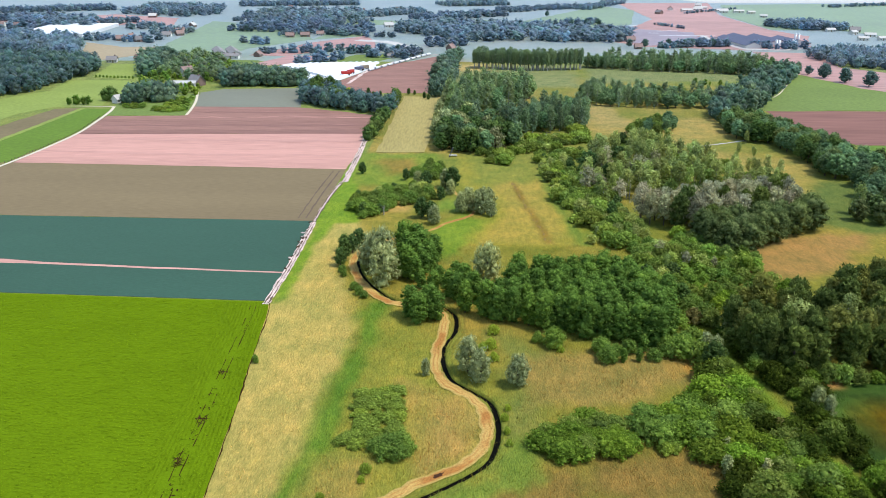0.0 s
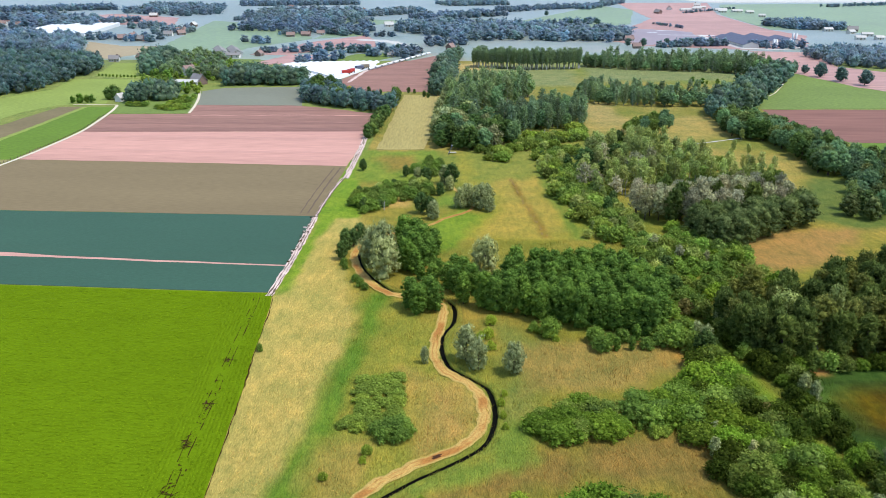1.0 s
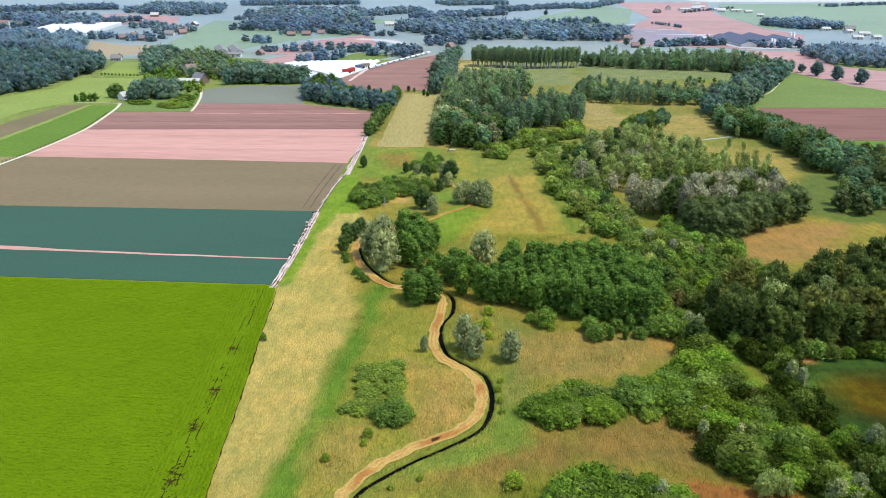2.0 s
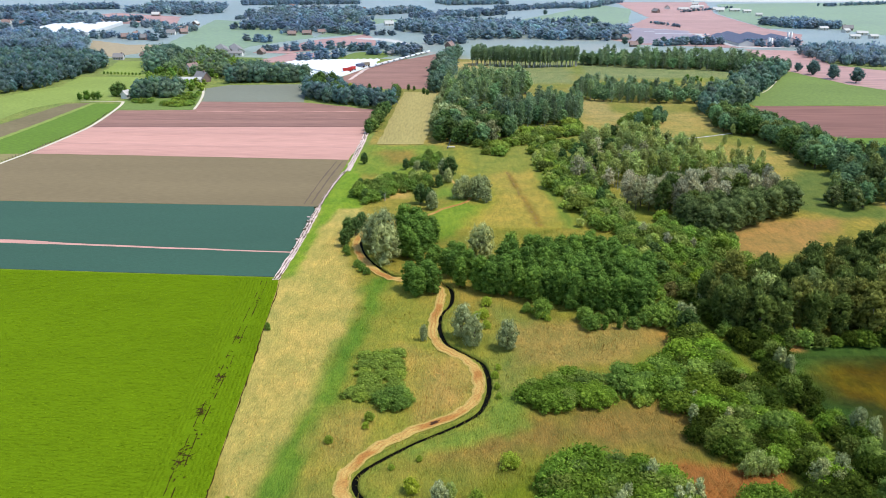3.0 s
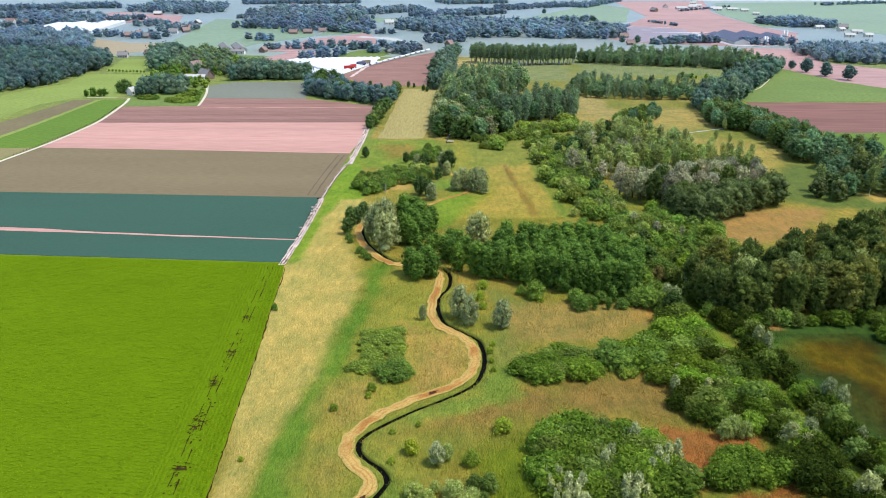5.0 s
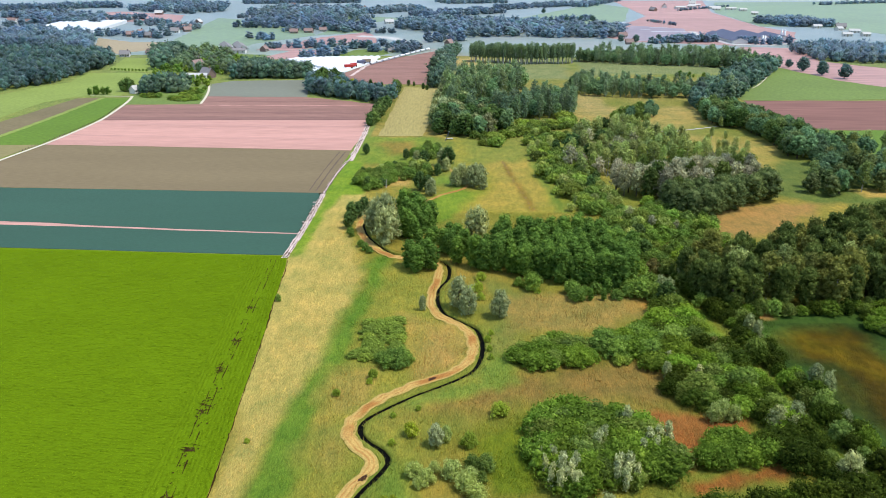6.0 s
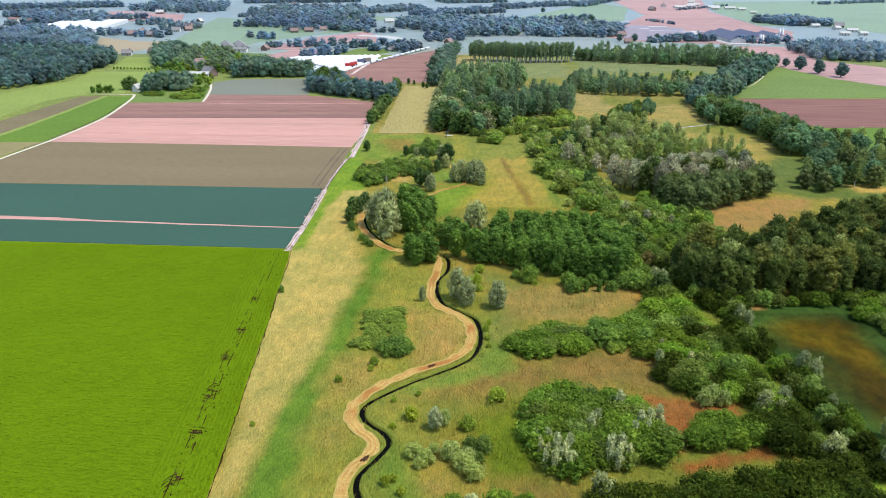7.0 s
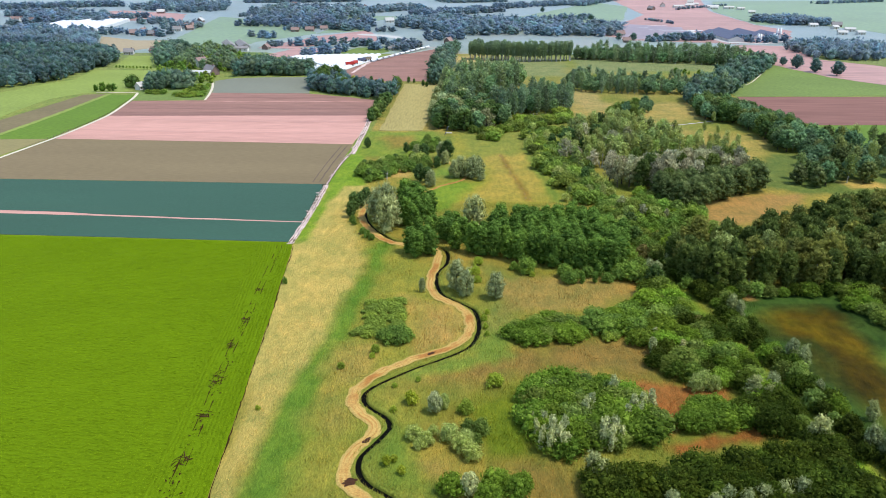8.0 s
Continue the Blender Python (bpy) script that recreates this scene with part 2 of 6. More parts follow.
TILE_BLUE = surface("blue_grey_roof_sheets", (0.125, 0.135, 0.20), 0.55, 0.15, (0.2, 3.0), 0.3, 0.04)
WOOD = surface("weathered_wood", (0.30, 0.24, 0.17), 0.9, 0.25, (0.8, 8.0), 0.5, 0.02)
RED_PAINT = surface("red_paint", (0.55, 0.05, 0.04), 0.5, 0.1, (0.5, 3.0), 0.1, 0.01)
STEEL = surface("galvanised_steel", (0.75, 0.76, 0.77), 0.45, 0.08, (0.5, 3.0), 0.1, 0.01, metal=0.3)
WATER, _t, _p = nodes_of("dark_ditch_water")
_p.inputs["Base Color"].default_value = (0.004, 0.004, 0.003, 1)
_p.inputs["Roughness"].default_value = 0.5
_p.inputs["Specular IOR Level"].default_value = 0.01
bump(_t, _p, noise_node(_t, 1.4, 3), 0.15, 0.05)
PANE, _t, _p = nodes_of("window_glass")
_p.inputs["Base Color"].default_value = (0.03, 0.04, 0.05, 1)
_p.inputs["Roughness"].default_value = 0.12


# ---------- building blocks ----------
def mesh_of(name, verts, faces, mats, index=None, smooth=False):
    me = bpy.data.meshes.new(name)
    me.from_pydata([tuple(map(float, v)) for v in verts], [], [tuple(int(i) for i in f) for f in faces])
    for m in mats if isinstance(mats, (list, tuple)) else [mats]:
        me.materials.append(m)
    if index is not None:
        me.polygons.foreach_set("material_index", np.asarray(index, dtype=np.int32))
    if smooth:
        me.polygons.foreach_set("use_smooth", np.ones(len(me.polygons), dtype=bool))
    me.update()
    return me


def part(name, me, parent, label="", at=None):
    """Link a mesh (or a bmesh with its material set) as one part under a thing or a part."""
    ob = new(name, me)
    ob.parent = parent
    if at is not None:
        ob.matrix_basis = at
    if label:
        tagged(ob, label)
    return ob


def box_mesh(name, x0, y0, z0, x1, y1, z1, mat, bevel=0.0):
    bm = bmesh.new()
    bmesh.ops.create_cube(bm, size=1.0, matrix=Matrix.Translation(((x0 + x1) / 2, (y0 + y1) / 2, (z0 + z1) / 2)) @ Matrix.Diagonal((x1 - x0, y1 - y0, z1 - z0, 1)))
    if bevel:
        bmesh.ops.bevel(bm, geom=bm.edges[:], offset=bevel, segments=1, affect="EDGES")
    me = bpy.data.meshes.new(name)
    bm.to_mesh(me)
    bm.free()
    me.materials.append(mat)
    return me


def tube(verts, faces, pts, radii, sides=6):
    """Adds a tapered tube through pts to the lists verts and faces."""
    base = len(verts)
    for i, (p, r) in enumerate(zip(pts, radii)):
        p = Vector(p)
        d = (Vector(pts[min(i + 1, len(pts) - 1)]) - Vector(pts[max(i - 1, 0)])).normalized()
        q = d.to_track_quat("Z", "Y")
        for k in range(sides):
            a = 2 * math.pi * k / sides
            verts.append(p + q @ Vector((r * math.cos(a), r * math.sin(a), 0)))
    for i in range(len(pts) - 1):
        for k in range(sides):
            a, b = base + i * sides + k, base + i * sides + (k + 1) % sides
            faces.append((a, b, b + sides, a + sides))
    faces.append(tuple(range(base + (len(pts) - 1) * sides, base + len(pts) * sides)))


def lattice(seed, n=64):
    return np.random.RandomState(seed).rand(n, n)


_LAT = [lattice(s) for s in range(6)]


def soft_noise(x, y, size, which=0):
    """Smooth noise between 0 and 1 over the plan, for numpy arrays."""
    g = _LAT[which]
    n = g.shape[0]
    u, v = np.asarray(x) / size, np.asarray(y) / size
    i, j = np.floor(u).astype(int), np.floor(v).astype(int)
    fu, fv = u - i, v - j
    fu, fv = fu * fu * (3 - 2 * fu), fv * fv * (3 - 2 * fv)
    a, b = g[i % n, j % n], g[(i + 1) % n, j % n]
    c, d = g[i % n, (j + 1) % n], g[(i + 1) % n, (j + 1) % n]
    return (a * (1 - fu) + b * fu) * (1 - fv) + (c * (1 - fu) + d * fu) * fv


def spline(points, step=0.6):
    """A smooth line through plan points (Catmull-Rom), evenly stepped."""
    p = np.array([points[0], *points, points[-1]], float)
    out = []
    for i in range(1, len(p) - 2):
        n = max(2, int(np.linalg.norm(p[i + 1] - p[i]) / step))
        for k in range(n):
            t = k / n
            out.append(0.5 * (2 * p[i] + (p[i + 1] - p[i - 1]) * t + (2 * p[i - 1] - 5 * p[i] + 4 * p[i + 1] - p[i + 2]) * t * t + (3 * p[i] - p[i - 1] - 3 * p[i + 1] + p[i + 2]) * t ** 3))
    return np.array(out + [p[-2]])


def distance_to_line(x, y, line):
    """Distance in plan from arrays x, y to a polyline."""
    best = np.full(np.shape(x), 1e9)
    for (ax, ay), (bx, by) in zip(line[:-1], line[1:]):
        dx, dy = bx - ax, by - ay
        t = np.clip(((x - ax) * dx + (y - ay) * dy) / (dx * dx + dy * dy + 1e-9), 0, 1)
        best = np.minimum(best, (x - ax - t * dx) ** 2 + (y - ay - t * dy) ** 2)
    return np.sqrt(best)


def inside(x, y, poly):
    ins = np.zeros(np.shape(x), bool)
    n = len(poly)
    for k in range(n):
        (ax, ay), (bx, by) = poly[k], poly[(k + 1) % n]
        c = (ay > y) != (by > y)
        ins ^= c & (x < (bx - ax) * (y - ay) / ((by - ay) if by != ay else 1e-9) + ax)
    return ins


def soft_area(x, y, poly, blur):
    """1 inside the outline, 0 outside, with a ragged soft edge."""
    d = distance_to_line(x, y, [*poly, poly[0]])
    d = np.where(inside(x, y, poly), d, -d)
    d = d + (soft_noise(x, y * 0.5, 2.2 * blur + 1, 1) - 0.5) * 1.5 * blur + (soft_noise(x, y * 0.4, 0.8 * blur + 0.5, 2) - 0.5) * 1.3 * blur
    return np.clip(d / blur * 0.5 + 0.5, 0, 1)


# ---------- the lie of the land ----------
TRAIL = spline([(-8.0, 40), (-11.6, 46.3), (-14.8, 50.1), (-15.1, 53.7), (-13.9, 57.5), (-12.0, 61.2), (-13.4, 64.2), (-15.7, 67.0), (-16.3, 71.5), (-13.7, 76.8),
                (-8.7, 81.6), (-2.9, 85.7), (0.8, 90.1), (1.7, 96.9), (-0.1, 103.0), (-4.6, 107.8), (-6.5, 113.7), (-6.0, 121.4), (-5.4, 129.5), (-6.4, 134.2), (-10.5, 137.0),
                (-15.1, 137.9), (-19.5, 141.3), (-24.3, 150.7), (-26.6, 158.7), (-26.0, 166), (-21, 173), (-15, 178), (-9.8, 182.1), (-6.7, 186.9), (-0.3, 193.8), (0.5, 203), (-4.4, 213.5), (-6.3, 223.3)])
DITCH = spline([(-2.5, 40), (-8.5, 46.9), (-11.4, 49.2), (-13.1, 51.9), (-13.2, 55.4), (-11.4, 58.9), (-10.0, 62.4), (-11.0, 65.0), (-13.9, 67.9), (-14.8, 70.7), (-13.8, 73.2),
                (-11.2, 76.0), (-7.1, 79.7), (-1.8, 83.8), (2.0, 88.0), (3.4, 95.0), (2.6, 101.8), (-0.4, 105.6), (-3.6, 109.0), (-5.0, 113.8), (-5.4, 118.3), (-4.9, 121.6), (-3.5, 125.4), (-3.1, 129.8),
                (-3.8, 133.8), (-7.0, 137.8), (-11.5, 139.4), (-15.9, 139.8), (-20.7, 146.5), (-23.5, 152.0), (-25.2, 157.4), (-25.6, 163), (-22, 170)])

# plant cover by area: outline in plan, colour, softness of its edge in metres
COVER = []


def cover(outline, colour, edge):
    COVER.append((outline, colour, edge))


cover([(-21, 139), (-8, 134), (-2, 120), (4, 110), (10, 100), (8, 84), (-2, 72), (-6, 60), (0, 40), (-24, 40), (-23, 70), (-20, 100)], (0.255, 0.258, 0.064), 3.0)
cover([(3, 128), (12, 118), (10, 96), (6, 92), (4, 110)], (0.2, 0.225, 0.075), 2.0)
cover([(-41, 190), (-29, 187), (-24, 172), (-30, 158), (-26, 147), (-24, 140), (-22, 128), (-22.3, 113), (-23.7, 91), (-25.9, 72), (-27.9, 58), (-28.1, 47), (-28, 20), (-28.5, 20), (-31, 46), (-41, 136)], (0.435, 0.355, 0.158), 1.2)
cover([(-21.5, 140), (-17, 138), (-17, 124), (-19.2, 103), (-21, 85), (-22, 68), (-21.8, 56), (-20.6, 20), (-28.5, 20), (-28.4, 57), (-26.4, 73), (-24.2, 92), (-22.2, 113), (-21.2, 126)], (0.125, 0.22, 0.036), 1.4)
cover([(-41, 187), (-31, 187), (-29, 205), (-34, 220), (-37, 245), (-40, 245)], (0.15, 0.27, 0.03), 1.5)
cover([(-38, 222), (-12, 222), (-9, 262), (-38, 262)], (0.18, 0.245, 0.045), 2.0)
cover([(-32, 251), (-19, 257), (-14.5, 239), (-26, 234)], (0.235, 0.185, 0.05), 3.0)
cover([(-40.2, 137), (-38.0, 137), (-37.4, 151), (-37.0, 170), (-35, 186), (-29, 187), (-37, 230), (-40.2, 230)], (0.17, 0.275, 0.035), 0.9)
cover([(-5, 258), (22, 258), (27, 174), (6, 170), (-4, 172), (-8, 180), (3.5, 190), (2, 213), (-5, 235)], (0.27, 0.26, 0.055), 2.0)
cover([(5, 236), (18, 242), (22.5, 209), (26, 175), (0, 171), (4, 182), (9, 196), (8, 216)], (0.345, 0.275, 0.08), 3.0)
cover([(11.6, 228), (13.2, 228), (16.8, 199), (19.6, 173), (17.8, 173), (15.0, 199)], (0.24, 0.165, 0.045), 0.8)
cover([(20.5, 249), (22.5, 249), (28, 172), (25.4, 172), (22.2, 209)], (0.16, 0.22, 0.05), 1.2)
cover([(-12, 160), (-4, 166), (-1, 176), (3, 190), (-2, 196), (-11, 182)], (0.17, 0.26, 0.04), 2.0)
cover([(-10, 199), (-1, 194), (-1, 206), (-9, 212)], (0.16, 0.24, 0.05), 2.0)
cover([(-27, 196), (-18, 197), (-17, 207), (-24, 206)], (0.42, 0.30, 0.13), 1.5)
cover([(8, 116), (38, 125), (38, 112), (26, 103), (9, 102)], (0.3, 0.23, 0.098), 2.0)
cover([(34, 122), (39, 124), (37.5, 111), (33, 111)], (0.42, 0.25, 0.09), 1.5)
cover([(-11.2, 108), (-4.9, 108.3), (1.0, 99), (-0.5, 90.5), (-6.4, 84), (-8, 91.6)], (0.41, 0.285, 0.125), 2.4)
cover([(-18, 86), (-13, 88), (-16, 78), (-19, 76)], (0.36, 0.27, 0.10), 1.5)
cover([(7, 84), (22, 90), (34, 92), (32, 79), (12, 78), (1, 74), (-10, 72), (-8, 77)], (0.248, 0.174, 0.07), 3.0)
cover([(-1.3, 68.8), (4, 70.9), (10, 75), (10, 56), (5.6, 54), (-0.2, 61.5)], (0.14, 0.19, 0.02), 3.0)
cover([(7.8, 54), (15, 55), (17, 46), (9, 45)], (0.25, 0.18, 0.065), 2.4)
cover([(-5.2, 54.1), (-0.5, 55), (-0.9, 51.3), (-3.6, 50.5)], (0.36, 0.27, 0.11), 1.6)
cover([(-20, 88), (-15, 86), (-13.5, 78), (-18, 74), (-21, 79)], (0.33, 0.27, 0.10), 2.6)
cover([(-20, 72), (-16, 70), (-17, 62), (-20, 62)], (0.29, 0.25, 0.085), 2.6)
cover([(-11.3, 68.5), (-6.6, 61.3), (-5, 55), (-1, 46), (-9.1, 49), (-12.3, 54.7)], (0.16, 0.235, 0.05), 2.0)
cover([(5, 92), (8, 95), (8.5, 84), (3, 80), (-8, 76), (-9, 78), (2, 84)], (0.18, 0.25, 0.06), 1.2)
cover([(29, 75), (43, 75), (40, 68), (34, 64), (30, 62)], (0.315, 0.133, 0.057), 1.2)
cover([(29, 59), (46, 64.5), (46, 62), (30, 56.5)], (0.285, 0.122, 0.046), 0.8)
cover([(50, 108), (54, 111), (62, 113), (74, 115), (90, 108), (95, 70), (88, 45), (58, 46), (55, 71.5), (52, 84), (50.5, 98)], (0.044, 0.092, 0.022), 2.0)
cover([(57, 98.5), (61.9, 104), (69.0, 105.6), (72.8, 102), (72.4, 92.2), (72.2, 84.0), (70, 68), (67, 52), (62.4, 52), (61.6, 62), (61.2, 72.9), (60.6, 79.8), (59.8, 89.6), (57.6, 93)], (0.076, 0.053, 0.003), 2.4)
cover([(33.4, 144), (36, 145), (39.6, 136), (41.4, 129.5), (43.2, 121.5), (44.4, 115), (46.2, 105.7), (49, 91.5), (51.6, 76), (53.8, 60), (56, 46), (53.4, 46), (51, 60), (48.8, 76), (46, 91.5), (43.4, 105.7), (41.6, 115), (40.4, 121.5), (38.6, 129.5), (36.8, 136)], (0.17, 0.26, 0.04), 0.8)
cover([(53, 111), (59, 112), (58, 108), (53, 108)], (0.42, 0.24, 0.12), 0.8)
cover([(72, 180), (100, 183), (80, 158), (60, 151), (56, 160)], (0.335, 0.21, 0.102), 2.2)
cover([(86, 190), (104, 234), (118, 228), (145, 200), (135, 176), (100, 183)], (0.125, 0.17, 0.055), 3.0)
cover([(112, 196), (124, 198), (126, 190), (114, 188)], (0.48, 0.33, 0.13), 1.5)
cover([(82, 272), (115, 252), (106, 228), (92, 214), (80, 235)], (0.31, 0.26, 0.085), 3.0)
cover([(78, 276), (102, 292), (108, 300), (112, 330), (60, 325), (46, 318), (46, 300)], (0.325, 0.265, 0.085), 3.5)
cover([(50, 305), (66, 312), (66, 360), (50, 365)], (0.33, 0.27, 0.10), 3.0)
cover([(-16, 380), (30, 380), (30, 408), (60, 416), (66, 500), (-14, 500)], (0.2, 0.23, 0.095), 4.0)
cover([(-12, 470), (14, 470), (12, 500), (-12, 500)], (0.46, 0.36, 0.15), 3.0)
cover([(66, 425), (160, 440), (165, 460), (125, 505), (72, 505)], (0.19, 0.225, 0.095), 4.0)
cover([(0, 225), (16, 225), (38, 262), (28, 282), (0, 262)], (0.215, 0.235, 0.058), 2.5)


def axis(breaks):
    out = [breaks[0][0]]
    for a, b, first, last in breaks:
        while out[-1] < b - 1e-6:
            f = (out[-1] - a) / (b - a)
            out.append(min(b, out[-1] + first + (last - first) * f))
    return np.array(out)


def cover_at(x, y):
    """Base colour of the plant cover and soil at plan points, tinted for haze with distance."""
    c = np.empty((len(x), 3))
    n = soft_noise(x, y, 14, 3)[:, None]
    c[:] = np.array((0.175, 0.195, 0.038)) * (1 - n) + np.array((0.265, 0.235, 0.066)) * n
    c = np.where(((x > -36) & (x < 140))[:, None], c, np.array((0.20, 0.25, 0.07)))
    n2 = ((x > -36) & (x < 140))[:, None] * np.clip(soft_noise(x, y, 45, 5) * 2.2 - 1.0, 0, 1)[:, None] * 0.6
    c = c * (1 - n2) + np.array((0.38, 0.27, 0.09)) * n2
    n3 = ((x > -36) & (x < 140))[:, None] * np.clip(soft_noise(x, y, 31, 0) * 2.2 - 1.1, 0, 1)[:, None] * 0.7
    c = c * (1 - n3) + np.array((0.15, 0.215, 0.045)) * n3
    # far ground fades to a bluer green that stands in for haze
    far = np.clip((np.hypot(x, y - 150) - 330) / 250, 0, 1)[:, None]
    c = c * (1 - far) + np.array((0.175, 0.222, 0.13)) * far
    for poly, colour, blur in COVER:
        a = np.array(poly)
        near = (x > a[:, 0].min() - 12) & (x < a[:, 0].max() + 12) & (y > a[:, 1].min() - 12) & (y < a[:, 1].max() + 12)
        if near.any():
            w = soft_area(x[near], y[near], poly, blur)[:, None]
            c[near] = c[near] * (1 - w) + np.array(colour) * w
    marsh = (x > 52) & (x < 96) & (y > 45) & (y < 107)
    p, q = x[marsh] * 0.6 - y[marsh] * 0.8, x[marsh] * 0.8 + y[marsh] * 0.6
    c[marsh] *= (0.4 + 1.7 * soft_noise(p * 0.5, q, 6, 1) ** 2 * (0.4 + soft_noise(p * 0.6, q, 1.6, 3)) + 0.4 * soft_noise(p, q, 0.8, 2))[:, None]
    # blue rises along y, a haze tint put into the cover colours
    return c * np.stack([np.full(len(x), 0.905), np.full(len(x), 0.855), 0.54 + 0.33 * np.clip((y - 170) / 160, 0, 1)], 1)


gx = axis([(-4000, -400, 900, 60), (-400, -60, 40, 3), (-60, -32, 2, 0.6), (-32, 6, 0.52, 0.52), (6, 60, 0.7, 1.0), (60, 130, 0.9, 2), (130, 400, 3, 40), (400, 4000, 60, 900)])
gy = axis([(-300, 20, 60, 3), (20, 40, 2, 0.45), (40, 172, 0.55, 0.55), (172, 330, 0.9, 1.6), (330, 700, 2, 20), (700, 4600, 40, 900)])
GX, GY = np.meshgrid(gx, gy)
fx, fy = GX.ravel(), GY.ravel()
fz = np.zeros(len(fx))
near = (fx > -34) & (fx < 12) & (fy > 30) & (fy < 180)
dd = np.full(len(fx), 99.0)
dd[near] = distance_to_line(fx[near], fy[near], DITCH[::2])
fz -= 0.8 * np.clip(1 - (dd - 0.75) / 0.4, 0, 1)
rough = (fx > -28) & (fx < 130) & (fy < 300)
fz += np.where(rough & (dd > 2), (soft_noise(fx, fy, 2.6, 5) - 0.5) * 0.22, 0)
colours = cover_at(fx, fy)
bank = np.clip(1.6 - dd, 0, 1)[:, None] * 0.75
colours = colours * (1 - bank) + np.array((0.12, 0.17, 0.045)) * bank
nx, ny = len(gx), len(gy)
I = np.arange(nx * ny).reshape(ny, nx)
quads = np.stack([I[:-1, :-1], I[:-1, 1:], I[1:, 1:], I[1:, :-1]], -1).reshape(-1, 4)
me = bpy.data.meshes.new("ground")
me.vertices.add(len(fx))
me.vertices.foreach_set("co", np.stack([fx, fy, fz], 1).astype(np.float32).ravel())
me.loops.add(quads.size)
me.loops.foreach_set("vertex_index", quads.astype(np.int32).ravel())
me.polygons.add(len(quads))
me.polygons.foreach_set("loop_start", np.arange(0, quads.size, 4, dtype=np.int32))
me.update(calc_edges=True)
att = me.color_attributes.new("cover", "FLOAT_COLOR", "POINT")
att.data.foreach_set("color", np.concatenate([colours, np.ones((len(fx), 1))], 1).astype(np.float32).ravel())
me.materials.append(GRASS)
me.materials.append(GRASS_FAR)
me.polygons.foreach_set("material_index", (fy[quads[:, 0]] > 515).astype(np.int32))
me.polygons.foreach_set("use_smooth", np.ones(len(quads), dtype=bool))
tagged(new("ground", me), "rough meadow ground of mixed grass, sedge and reed", "ground", kind="structure")


def ribbon(name, line, widths, z, mat, label, category, rows=5, ragged=0.0, crown=0.0, seed=1):
    """A strip of given half widths (left, right) along a plan line, with ragged edges."""
    line = np.asarray(line, float)
    d = np.gradient(line, axis=0)
    d /= np.linalg.norm(d, axis=1)[:, None] + 1e-9
    nrm = np.stack([-d[:, 1], d[:, 0]], 1)
    s = np.cumsum(np.r_[0, np.linalg.norm(np.diff(line, axis=0), axis=1)])
    verts, faces = [], []
    for i, p in enumerate(line):
        l = max(0.02, widths[0] + ragged * (soft_noise(s[i], 3.1 + seed, 1.3, 0) - 0.5) * 2)
        r = max(0.02, widths[1] + ragged * (soft_noise(s[i], 17.7 + seed, 1.3, 1) - 0.5) * 2)
        for k in range(rows):
            f = k / (rows - 1)
            q = p + nrm[i] * (l * (1 - f) - r * f)
            verts.append((q[0], q[1], z + crown * math.sin(math.pi * f) + 0.02 * soft_noise(q[0], q[1], 0.6, 2)))
    for i in range(len(line) - 1):
        for k in range(rows - 1):
            a = i * rows + k
            faces.append((a, a + rows, a + rows + 1, a + 1))
    me = mesh_of(name, verts, faces, mat, smooth=True)
    f = np.tile(np.linspace(0, 1, rows), len(line))
    me.color_attributes.new("across", "FLOAT_COLOR", "POINT").data.foreach_set("color", np.stack([f, f, f, f * 0 + 1], 1).astype(np.float32).ravel())
    return tagged(new(name, me), label, category, kind="structure")


def ditch_bank(line):
    """The grassy lips and steep sides of the ditch, along its line."""
    d = np.gradient(line, axis=0)
    d /= np.linalg.norm(d, axis=1)[:, None] + 1e-9
    nrm = np.stack([-d[:, 1], d[:, 0]], 1)
    profile = ((-1.4, -0.03), (-1.05, 0.04), (-0.7, 0.1), (-0.45, 0.02), (-0.36, -0.34), (-0.32, -0.6), (0.32, -0.6), (0.36, -0.34), (0.45, 0.02), (0.7, 0.1), (1.05, 0.04), (1.4, -0.03))
    verts, faces = [], []
    for (x, y), (u, v) in zip(line, nrm):
        for k, z in profile:
            w = k * (0.85 + 0.45 * soft_noise(x * 1.3 + 5 * (k > 0), y * 1.3, 1.0, 4))
            verts.append((x + u * w, y + v * w, z + 0.05 * (soft_noise(x + k, y, 0.5, 2) - 0.5) * (z > -0.1)))
    m = len(profile)
    for i in range(len(line) - 1):
        for k in range(m - 1):
            a = i * m + k
            faces.append((a, a + 1, a + m + 1, a + m))
    me = mesh_of("ditch_bank", verts, faces, GRASS, smooth=True)
    v = np.array(verts)
    c = cover_at(v[:, 0], v[:, 1]) * 0.6 + np.array((0.15, 0.19, 0.03)) * 0.4
    me.color_attributes.new("cover", "FLOAT_COLOR", "POINT").data.foreach_set("color", np.concatenate([c, np.ones((len(v), 1))], 1).astype(np.float32).ravel())
    tagged(new("ditch_bank", me), "green grassy banks of a narrow winding ditch", "ditch bank", kind="structure")


ditch_bank(DITCH)
ribbon("ditch_water", DITCH, (0.4, 0.4), -0.3, WATER, "dark still water in a narrow winding ditch", "ditch", 3)
ribbon("footpath", TRAIL[TRAIL[:, 1] < 168], (0.98, 0.98), 0.10, PATHWAY, "winding mown footpath of golden straw beside a ditch", "footpath", 11, 0.34, 0.06)
ribbon("footpath", TRAIL[TRAIL[:, 1] >= 166], (0.5, 0.55), 0.10, PATHWAY, "narrow mown footpath through middle meadow", "footpath", 7, 0.15, 0.04)


